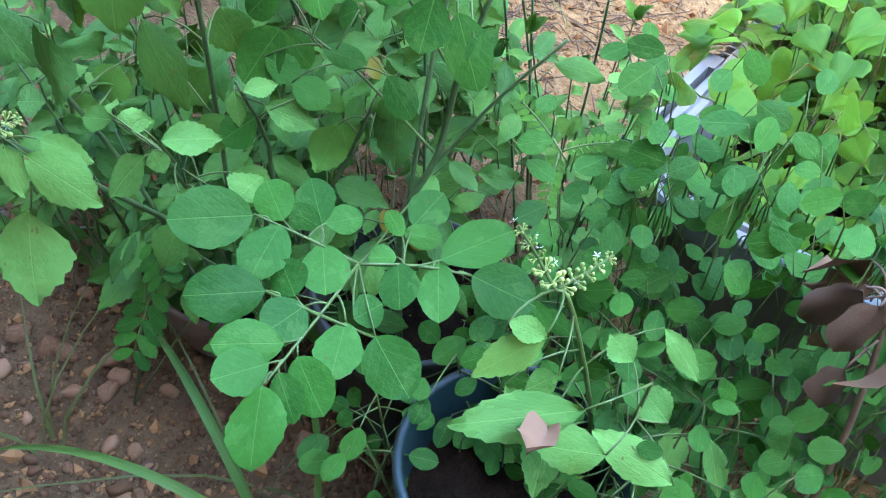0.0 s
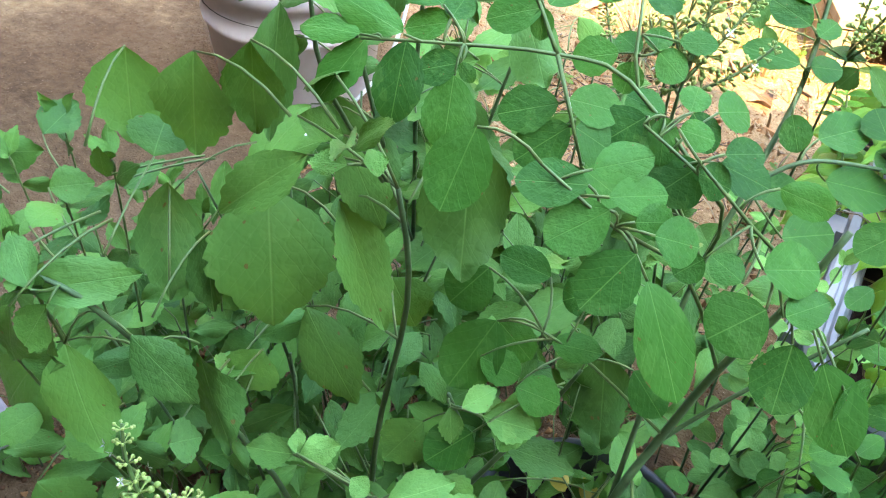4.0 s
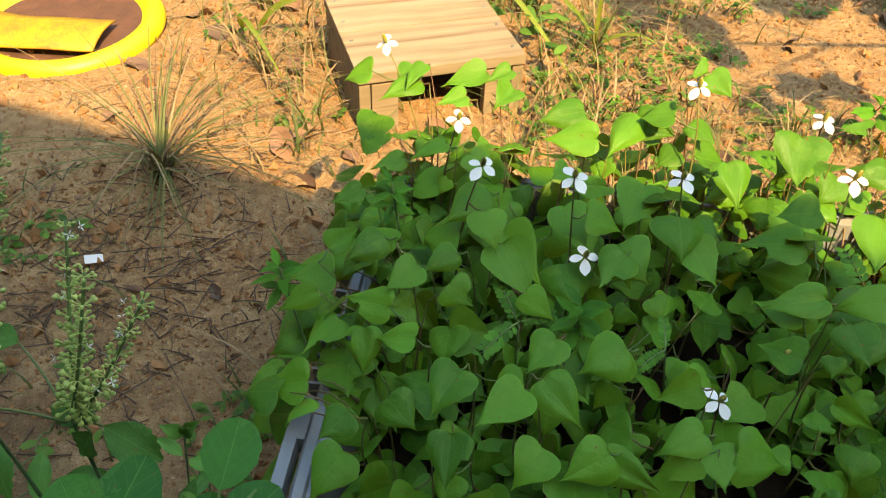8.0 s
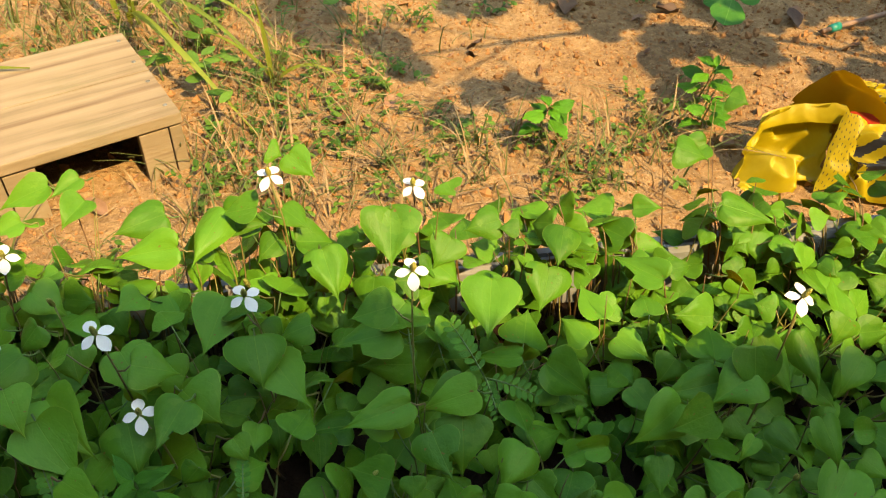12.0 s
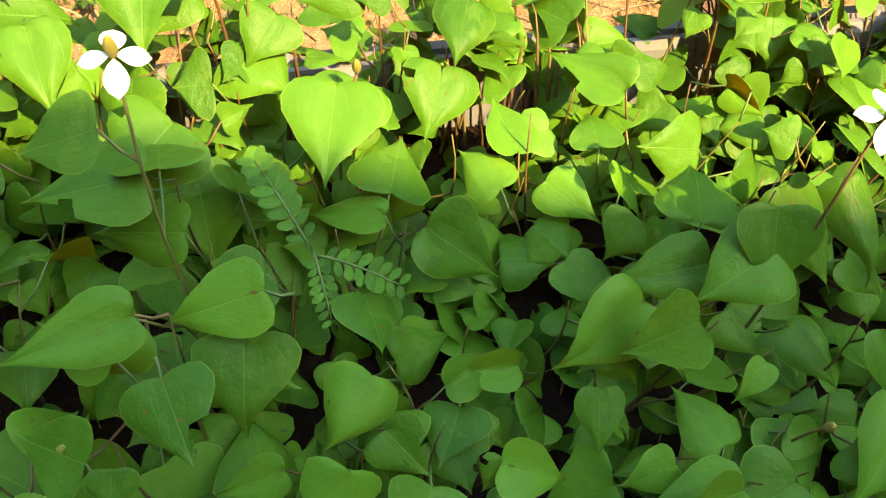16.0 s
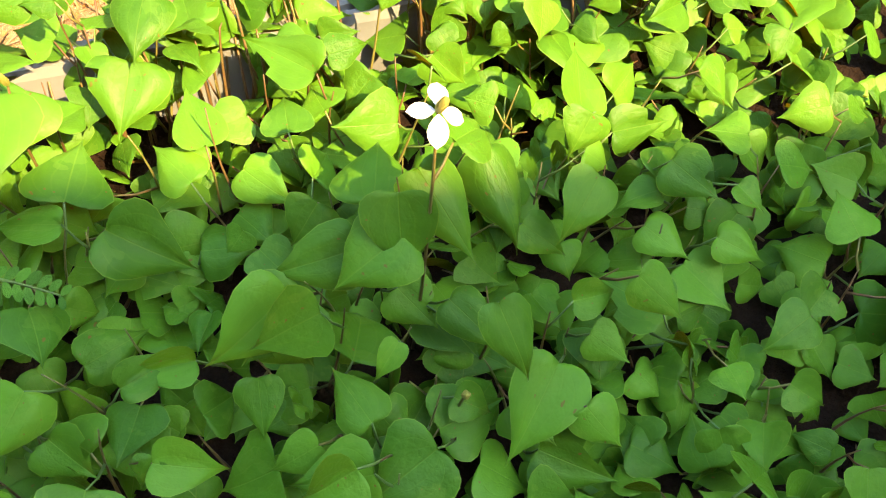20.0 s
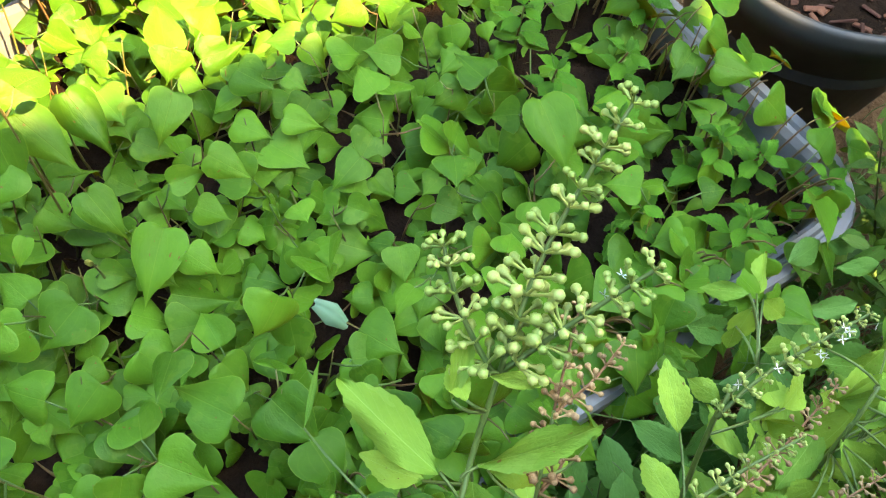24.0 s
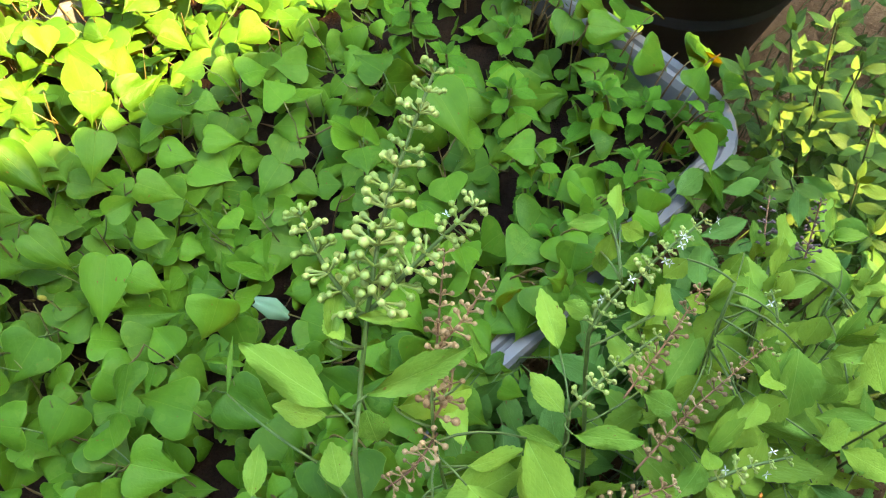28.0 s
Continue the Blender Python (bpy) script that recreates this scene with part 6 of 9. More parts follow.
def raceme(plant, line, kind="green", pitch=0.0075, size=0.0088, blooms=0, taper=0.45):
    """A flower spike: a stalk, rings of calyces along it, and a few tiny white flowers."""
    o = plant.matrix_basis.translation
    pts = smooth_line(line)
    stalk = part("flower_spike", tube("spike_stalk", [p - o for p in pts], (0.0012, 0.0007) if kind == "green" else (0.0008, 0.0005), STEM_GREEN if kind == "green" else LITTER, 5), plant, None,
                 {"green": "pale green basil flower spike", "dry": "brown dried basil seed spike", "purple": "purplish basil flower spike"}[kind])
    size *= 1.35 if kind == "dry" else 1.0
    r = random.Random(int(abs(pts[0].x) * 9000 + abs(pts[-1].y) * 7000))
    total = sum((b - a).length for a, b in zip(pts, pts[1:]))
    n = max(3, int(total / pitch))
    d = dense(pts, total / (n * 4))
    for k in range(n):
        f = 0.12 + 0.88 * k / (n - 1)
        i = min(int(f * (len(d) - 1)), len(d) - 2)
        way = (d[i + 1] - d[i]).normalized()
        s = size * (1.0 - taper * f) * r.uniform(0.85, 1.12)
        spin = Matrix.Rotation(r.uniform(0, 6.28), 4, way)
        part("calyx_whorl", r.choice(WHORLS[kind]), stalk, Matrix.Translation(d[i] - o) @ spin @ way.to_track_quat("Z", "Y").to_matrix().to_4x4() @ Matrix.Diagonal((s, s, s, 1)))
    for k in range(blooms):
        i = r.randrange(len(d) // 3, len(d) - 1)
        out = Vector((r.uniform(-1, 1), r.uniform(-1.2, 0.6), r.uniform(-0.2, 1))).normalized()
        part("tiny_flower", TINY, stalk, axes(d[i] - o + out * size * 0.9, out.orthogonal(), out, 0.0028, 0.0028, 0.0028))


def basil(base, label, lines, radii, leaf_sets, nrm, spikes=(), wide=1.0, kind=None):
    p = start("basil_plant", base, label, "plant", "holy basil plants")
    drawn = stems(p, lines, [(a * 0.68, b * 0.72) for a, b in radii], STEM_GREEN if kind else STEM_YOUNG)
    for leaves in leaf_sets:
        grow(p, leaves, drawn, kind or BASIL, nrm, STEM_GREEN, 0.0006, "leaf", wide)
    for s in spikes:
        raceme(p, *s[:1], **s[1])
    return p


def random_leaves(seed, n, box, length, nrm_y=-0.5, ratio=0.5, down=(-0.7, 0.1)):
    r = random.Random(seed)
    out = []
    for _ in range(n):
        a, L = r.uniform(0, 6.28), r.uniform(*length)
        way = Vector((math.cos(a), math.sin(a) + nrm_y, r.uniform(*down))).normalized() * L
        out.append((r.uniform(box[0], box[1]), r.uniform(box[2], box[3]), r.uniform(box[4], box[5]), way.x, way.y, way.z, L * ratio * r.uniform(0.85, 1.15)))
    return out


def all_basil():
    up1, up2, up3 = (0.30, -0.55, 0.75), (0.2, -0.5, 0.8), (-0.25, -0.5, 0.8)
    g = lambda blooms=3, **k: dict(kind="green", blooms=blooms, **k)
    # the bush with broad leaves
    bush = basil((-0.21, 0.11, 0.0), "bushy holy basil with broad toothed leaves and pale flower spikes",
          [[(-0.20, 0.11, 0.0), (-0.18, 0.09, 0.2), (-0.155, 0.048, 0.335)], [(-0.21, 0.12, 0.0), (-0.20, 0.12, 0.25), (-0.17, 0.10, 0.42), (-0.168, 0.085, 0.50)],
           [(-0.21, 0.11, 0.0), (-0.24, 0.07, 0.25), (-0.27, 0.015, 0.42), (-0.292, 0.0, 0.45)], [(-0.22, 0.12, 0.05), (-0.145, 0.12, 0.28), (-0.142, 0.098, 0.375)],
           [(-0.23, 0.09, 0.2), (-0.225, 0.0, 0.33), (-0.218, -0.025, 0.37)], [(-0.19, 0.13, 0.1), (-0.12, 0.17, 0.28), (-0.10, 0.18, 0.34)]],
          [(0.0035, 0.0015)] * 6, [BAS_B[:10], BAS_B3, BAS_N[1:], BAS_T], up1,
          [([(-0.208, -0.022, 0.372), (-0.23, -0.036, 0.37), (-0.250, -0.052, 0.366)], g(5, size=0.008, pitch=0.0055)), ([(-0.224, -0.024, 0.37), (-0.233, -0.02, 0.39), (-0.238, -0.014, 0.404)], g(4)),
           ([(-0.216, -0.03, 0.37), (-0.213, -0.04, 0.358), (-0.212, -0.046, 0.350)], g(2)), ([(-0.212, -0.022, 0.37), (-0.206, -0.016, 0.376), (-0.200, -0.012, 0.378)], g(3))], 1.1)
    grow(bush, BAS_B2 + BAS_B[10:] + BAS_N[:1], [[(-0.225, 0.0, 0.33), (-0.218, -0.025, 0.37)], [(-0.17, 0.07, 0.30), (-0.15, 0.05, 0.335)], [(-0.20, 0.12, 0.25), (-0.168, 0.085, 0.33)], [(-0.145, 0.12, 0.28), (-0.142, 0.098, 0.37)]], FRESH, up1, STEM_GREEN, 0.0006, "leaf", 1.1)
    basil((-0.33, 0.18, 0.0), "holy basil with toothed leaves standing behind the first",
          [[(-0.33, 0.18, 0.0), (-0.30, 0.16, 0.2), (-0.29, 0.12, 0.36)], [(-0.34, 0.2, 0.0), (-0.36, 0.2, 0.2), (-0.38, 0.17, 0.36)], [(-0.32, 0.19, 0.0), (-0.26, 0.22, 0.2), (-0.22, 0.22, 0.34)]],
          [(0.003, 0.0012)] * 3, [random_leaves(11, 44, (-0.46, -0.20, 0.10, 0.29, 0.12, 0.30), (0.04, 0.06), ratio=0.48)], up1)
    basil((-0.10, 0.10, 0.0), "low holy basil shoots in the shade under the taller leaves",
          [[(-0.12, 0.10, 0.0), (-0.13, 0.09, 0.15), (-0.12, 0.07, 0.27)], [(-0.08, 0.2, 0.0), (-0.08, 0.2, 0.15), (-0.06, 0.2, 0.26)]],
          [(0.0025, 0.001)] * 2, [random_leaves(12, 34, (-0.26, -0.04, 0.10, 0.26, 0.10, 0.24), (0.03, 0.045), ratio=0.5)], up1)
    basil((0.13, 0.12, 0.0), "holy basil with bright leaves and young flower spikes beside the tub",
          [[(0.14, 0.15, 0.0), (0.13, 0.135, 0.2), (0.108, 0.105, 0.34), (0.098, 0.097, 0.359)], [(0.14, 0.15, 0.0), (0.15, 0.13, 0.2), (0.16, 0.10, 0.33)]],
          [(0.003, 0.0014)] * 2, [BAS_R, random_leaves(13, 26, (0.08, 0.22, 0.07, 0.18, 0.12, 0.30), (0.035, 0.055))], up1,
          [([(0.098, 0.097, 0.359), (0.086, 0.095, 0.376), (0.074, 0.092, 0.393)], g(6, size=0.008)), ([(0.098, 0.100, 0.357), (0.104, 0.117, 0.359), (0.110, 0.135, 0.363)], g(2))], 1.0, FRESH)
    # the tall one before the white bucket
    basil((-0.29, 0.33, 0.0), "tall holy basil with large drooping leaves and long flower spikes",
          [[(-0.30, 0.33, 0.0), (-0.29, 0.30, 0.3), (-0.275, 0.27, 0.46), (-0.27, 0.29, 0.56), (-0.268, 0.30, 0.62)], [(-0.29, 0.30, 0.25), (-0.30, 0.24, 0.45), (-0.298, 0.232, 0.54)],
           [(-0.29, 0.29, 0.3), (-0.285, 0.19, 0.45), (-0.288, 0.183, 0.54)], [(-0.29, 0.32, 0.2), (-0.25, 0.36, 0.4), (-0.245, 0.37, 0.53)]],
          [(0.0028, 0.0015)] * 4, [BAS_L, BAS_L2, BAS_N2, random_leaves(20, 34, (-0.40, -0.22, 0.26, 0.40, 0.22, 0.46), (0.05, 0.07), ratio=0.52)], up2,
          [([(-0.288, 0.183, 0.54), (-0.292, 0.195, 0.57), (-0.296, 0.206, 0.61)], g(0, size=0.0095, pitch=0.006)), ([(-0.298, 0.232, 0.54), (-0.298, 0.245, 0.56), (-0.298, 0.256, 0.58)], g(0))])
    # thin ones with open spikes between the moringa and the tub
    basil((-0.06, 0.40, 0.0), "slender holy basil with open branching flower spikes beside the tub",
          [[(-0.07, 0.42, 0.0), (-0.05, 0.41, 0.25), (-0.043, 0.40, 0.46)], [(-0.08, 0.42, 0.0), (-0.12, 0.42, 0.25), (-0.13, 0.37, 0.40)], [(-0.10, 0.42, 0.0), (-0.14, 0.40, 0.3), (-0.135, 0.335, 0.47)],
           [(-0.10, 0.44, 0.0), (-0.15, 0.46, 0.3), (-0.155, 0.445, 0.48)]],
          [(0.0025, 0.0012)] * 4, [BAS_M], up2,
          [([(-0.043, 0.40, 0.46), (-0.045, 0.425, 0.50), (-0.046, 0.45, 0.545)], g(5)), ([(-0.043, 0.40, 0.46), (-0.02, 0.40, 0.495), (0.004, 0.412, 0.54)], g(7)), ([(-0.043, 0.40, 0.465), (-0.03, 0.40, 0.50), (-0.02, 0.415, 0.55)], g(3)),
           ([(-0.155, 0.39, 0.48), (-0.148, 0.44, 0.52), (-0.135, 0.51, 0.565)], g(1, pitch=0.0095)), ([(-0.10, 0.36, 0.50), (-0.10, 0.42, 0.545), (-0.112, 0.50, 0.585)], g(1, pitch=0.0095)), ([(-0.072, 0.385, 0.485), (-0.085, 0.44, 0.52), (-0.10, 0.50, 0.553)], g(2, pitch=0.0095)),
           ([(-0.20, 0.43, 0.40), (-0.225, 0.46, 0.43), (-0.245, 0.50, 0.46)], g(2))])
    basil((-0.10, 0.26, 0.0), "slender holy basil with a crowded yellow-green flower head",
          [[(-0.12, 0.27, 0.0), (-0.11, 0.25, 0.3), (-0.10, 0.218, 0.515)]], [(0.0026, 0.0013)], [random_leaves(18, 16, (-0.14, -0.06, 0.19, 0.27, 0.36, 0.47), (0.03, 0.05))], up2,
          [([(-0.10, 0.218, 0.51), (-0.102, 0.24, 0.54), (-0.104, 0.27, 0.575)], g(4, size=0.0082, pitch=0.0056)), ([(-0.10, 0.22, 0.51), (-0.12, 0.245, 0.53), (-0.135, 0.268, 0.555)], g(4, size=0.0082, pitch=0.0056)), ([(-0.10, 0.22, 0.51), (-0.088, 0.245, 0.535), (-0.078, 0.272, 0.56)], g(4, size=0.0082, pitch=0.0056)),
           ([(-0.10, 0.222, 0.50), (-0.082, 0.235, 0.512), (-0.07, 0.25, 0.525)], g(3, size=0.0082, pitch=0.0056)), ([(-0.10, 0.222, 0.50), (-0.118, 0.232, 0.512), (-0.13, 0.245, 0.522)], g(3, size=0.0082, pitch=0.0056))])
    basil((-0.30, 0.48, 0.0), "leafy young holy basil spreading between the bucket and the tub",
          [[(-0.31, 0.48, 0.0), (-0.32, 0.47, 0.2), (-0.34, 0.45, 0.33)], [(-0.30, 0.5, 0.0), (-0.27, 0.49, 0.2), (-0.25, 0.47, 0.36)], [(-0.29, 0.47, 0.0), (-0.23, 0.46, 0.2), (-0.21, 0.43, 0.38)]],
          [(0.0026, 0.0012)] * 3, [random_leaves(19, 58, (-0.42, -0.17, 0.40, 0.53, 0.16, 0.38), (0.035, 0.062), ratio=0.48)], up2)
    # the ones at the far end of the tub
    basil((0.80, 0.29, 0.0), "holy basil in seed with three pale green spikes beside the tub",
          [[(0.77, 0.27, 0.0), (0.76, 0.27, 0.3), (0.776, 0.294, 0.459), (0.799, 0.316, 0.487), (0.819, 0.331, 0.513)], [(0.80, 0.27, 0.0), (0.81, 0.27, 0.3), (0.82, 0.295, 0.44), (0.845, 0.319, 0.459)]],
          [(0.0024, 0.0014), (0.0018, 0.001)], [[(a, b, c, d, e, f, g_ * 0.92) for a, b, c, d, e, f, g_ in BAS_E], random_leaves(22, 22, (0.74, 0.86, 0.24, 0.32, 0.30, 0.45), (0.035, 0.06), ratio=0.45)], up3,
          [([(0.819, 0.331, 0.513), (0.85, 0.352, 0.54), (0.893, 0.369, 0.573)], g(0, pitch=0.0085, size=0.0142, taper=0.42)), ([(0.817, 0.332, 0.512), (0.816, 0.352, 0.527), (0.821, 0.372, 0.542)], g(0, size=0.0130, pitch=0.0082)),
           ([(0.82, 0.331, 0.513), (0.846, 0.328, 0.53), (0.874, 0.324, 0.547)], g(3, size=0.0130, pitch=0.0082)), ([(0.82, 0.295, 0.44), (0.845, 0.319, 0.459), (0.874, 0.345, 0.481)], dict(kind="dry", pitch=0.0065, size=0.008)),
           ([(0.822, 0.297, 0.442), (0.835, 0.30, 0.45), (0.846, 0.308, 0.458)], dict(kind="dry", size=0.009)), ([(0.82, 0.292, 0.438), (0.80, 0.285, 0.45), (0.785, 0.285, 0.455)], dict(kind="dry", pitch=0.006, size=0.0075)),
           ([(0.845, 0.319, 0.455), (0.865, 0.32, 0.46), (0.885, 0.325, 0.468)], dict(kind="dry", pitch=0.006, size=0.0075))], 1.0, PALE_BASIL)
    basil((0.93, 0.25, 0.0), "sprawling holy basil with bright leaves, flower spikes and dry seed heads",
          [[(0.90, 0.22, 0.0), (0.90, 0.24, 0.25), (0.919, 0.282, 0.415), (0.953, 0.29, 0.42)], [(0.91, 0.22, 0.0), (0.87, 0.24, 0.3), (0.881, 0.26, 0.415)], [(0.93, 0.22, 0.0), (0.97, 0.22, 0.25), (0.99, 0.24, 0.37), (1.01, 0.25, 0.40)],
           [(0.95, 0.2, 0.0), (1.03, 0.19, 0.25), (1.07, 0.21, 0.37)], [(0.96, 0.2, 0.0), (1.02, 0.2, 0.2), (1.08, 0.25, 0.33)]],
          [(0.003, 0.0013)] * 5, [BAS_E2, BAS_E3, BAS_E4, random_leaves(15, 40, (0.84, 1.18, 0.12, 0.27, 0.16, 0.34), (0.03, 0.05), ratio=0.46)], up3,
          [([(0.919, 0.282, 0.42), (0.935, 0.284, 0.43), (0.953, 0.284, 0.438)], g(2)), ([(0.953, 0.284, 0.432), (0.975, 0.281, 0.445), (0.997, 0.278, 0.452)], g(9, size=0.0085, pitch=0.006)), ([(0.881, 0.26, 0.42), (0.91, 0.258, 0.43), (0.938, 0.254, 0.435)], g(2)),
           ([(0.92, 0.25, 0.38), (0.96, 0.255, 0.385), (1.0, 0.262, 0.39)], dict(kind="dry", pitch=0.0075, size=0.008)), ([(0.90, 0.22, 0.36), (0.95, 0.22, 0.375), (1.0, 0.215, 0.385)], dict(kind="dry", pitch=0.0075, size=0.008)),
           ([(1.082, 0.258, 0.335), (1.095, 0.27, 0.345), (1.108, 0.280, 0.354)], dict(kind="purple")), ([(1.076, 0.232, 0.354), (1.10, 0.243, 0.358), (1.124, 0.254, 0.362)], dict(kind="purple")),
           ([(0.915, 0.19, 0.39), (0.935, 0.18, 0.395), (0.952, 0.169, 0.40)], g(3)), ([(1.0, 0.21, 0.37), (1.02, 0.22, 0.38), (1.03, 0.235, 0.387)], g(2)), ([(0.86, 0.22, 0.38), (0.88, 0.21, 0.39), (0.90, 0.2, 0.395)], dict(kind="dry", pitch=0.006, size=0.0075))], 1.0, PALE_BASIL)


# ---- fish mint: the leaves that stand out, and the blooms ----
def bed_leaves():
    for k, (x, y, z, dx, dy, dz, w) in enumerate(BED):
        way = Vector((dx, dy, dz))
        L = way.length
        at = Vector((x, y, z))
        top = at - way.normalized() * 0.012 - Vector((0, 0, 0.008))
        base = Vector((min(max(top.x + rng.uniform(-0.02, 0.02), X0 + 0.06), X1 - 0.06), min(max(top.y + rng.uniform(-0.01, 0.03), Y0 + 0.06), Y1 - 0.06), 0.182))
        n = Vector((0.0, -0.55, 0.8)) + Vector((rng.uniform(-0.2, 0.2), rng.uniform(-0.2, 0.2), 0))
        shoot(base, top, [(at, way, n, L, w / L)])


def blooms():
    spots = [(0.131, 0.720, 0.397), (0.205, 0.715, 0.398), (0.424, 0.737, 0.406), (0.325, 0.584, 0.303), (0.222, 0.692, 0.335), (0.323, 0.882, 0.392), (0.446, 0.883, 0.367), (0.706, 0.681, 0.394),
             (0.015, 0.945, 0.375), (0.10, 0.862, 0.345), (0.30, 0.762, 0.372), (0.335, 0.48, 0.27)]
    for x, y, z in spots:
        base = Vector((min(max(x, X0 + 0.06), X1 - 0.06) + rng.uniform(-0.02, 0.02), min(max(y - 0.01, Y0 + 0.06), Y1 - 0.06), 0.182))
        top = Vector((x, y, z))
        leaves = []
        for k in range(2):
            a = rng.uniform(0, 6.28)
            out = Vector((math.cos(a), math.sin(a), -0.35))
            leaves.append((top - Vector((0, 0, 0.03 + 0.045 * k)) + out * 0.015, out, (0, -0.3, 1), 0.035 + 0.008 * k, 1.0))
        shoot(base, top, leaves, bloom=(rng.uniform(-0.2, 0.2), -0.3, 1.0), label="flowering fish mint shoot with white four-bract blooms in the tub")


def spent_blooms():
    r = random.Random(91)
    for x, y, z in ((0.381, 0.639, 0.300), (0.705, 0.606, 0.268), (0.30, 0.80, 0.345), (0.52, 0.82, 0.31), (0.15, 0.80, 0.345)):
        top = Vector((x, y, z))
        out = Vector((r.uniform(-1, 1), r.uniform(-1, 1), -0.3))
        shoot((x + r.uniform(-0.01, 0.01), y + r.uniform(0, 0.01), 0.182), top, [(top - Vector((0, 0, 0.04)) + out * 0.014, out, (0, -0.3, 1), 0.032, 1.0)], (r.uniform(-0.4, 0.4), -0.3, 1.0), 0, "fish mint shoot with a spent flower cone in the tub")


bed_leaves()
blooms()
spent_blooms()
moringa()
all_basil()
thicket("basil_undergrowth", "dense lower holy basil leaves among the pots", [(190, (-0.46, -0.12, 0.09, 0.30, 0.06, 0.22), (0.028, 0.05), 0.5), (170, (-0.42, -0.04, 0.16, 0.34, 0.18, 0.335), (0.028, 0.048), 0.52), (34, (-0.16, 0.0, 0.16, 0.30, 0.10, 0.22), (0.025, 0.042), 0.5), (60, (-0.36, -0.10, 0.34, 0.46, 0.06, 0.24), (0.03, 0.05), 0.5), (90, (-0.60, -0.40, 0.04, 0.32, 0.03, 0.13), (0.03, 0.05), 0.48), (70, (-0.34, -0.21, 0.07, 0.19, 0.115, 0.20), (0.032, 0.05), 0.5)], BASIL, BASIL_LEAF, (0.3, -0.5, 0.75), 5)
thicket("moringa_undergrowth", "small round moringa leaflets crowding beside the tub", [(520, (0.02, 0.44, 0.08, 0.33, 0.06, 0.30), (0.014, 0.026), 0.68), (300, (0.02, 0.34, 0.18, 0.335, 0.24, 0.41), (0.015, 0.027), 0.68)], LEAFLET, MORINGA_LEAF, (0.3, -0.5, 0.75), 6)
thicket("basil_thicket", "dense narrow basil leaves at the tub's end", [(260, (0.84, 1.24, 0.06, 0.29, 0.05, 0.26), (0.03, 0.05), 0.42), (220, (0.55, 0.88, 0.06, 0.30, 0.05, 0.26), (0.028, 0.05), 0.44)], BASIL, BASIL_LEAF, (-0.25, -0.5, 0.8), 7)
thicket("rim_basil", "basil leaves crowding against the tub's near side", [(150, (0.62, 1.06, 0.26, 0.33, 0.08, 0.22), (0.03, 0.05), 0.5), (130, (0.66, 1.24, 0.28, 0.35, 0.19, 0.275), (0.03, 0.048), 0.5)], BASIL, BASIL_LEAF, (-0.2, -0.6, 0.7), 9)
thicket("lance_leaf_thicket", "small pointed leaves of low bushes beside the tub", [(420, (1.26, 1.66, 0.04, 0.44, 0.01, 0.17), (0.022, 0.036), 0.36), (260, (1.14, 1.40, 0.06, 0.33, 0.05, 0.21), (0.022, 0.036), 0.36)], LANCE, WEED_LEAF, (-0.2, -0.4, 0.85), 8)


def thin_stems(name, label, count, box, height, seed, material):
    """Bare upright stems between the leaves."""
    r = random.Random(seed)
    heap = Heap()
    for _ in range(count):
        x, y = r.uniform(box[0], box[1]), r.uniform(box[2], box[3])
        top = Vector((x + r.uniform(-0.05, 0.05), y + r.uniform(-0.05, 0.03), r.uniform(*height)))
        foot = Vector((x, y, 0.0))
        heap.tube(bezier(foot, (foot + top) / 2 + Vector((r.uniform(-0.02, 0.02), r.uniform(-0.02, 0.02), 0)), top, 6), (0.0016, 0.0009), 5)
    thing(name, None, label, "stems", kind="stuff", data=heap.mesh(name, material))


thin_stems("basil_stems", "bare upright basil stems in the shade under the leaves", 14, (-0.40, -0.06, 0.10, 0.32), (0.20, 0.36), 71, STEM_YOUNG)
thin_stems("far_basil_stems", "bare basil stems at the tub's end", 24, (0.82, 1.14, 0.10, 0.28), (0.22, 0.36), 72, STEM_BROWN)


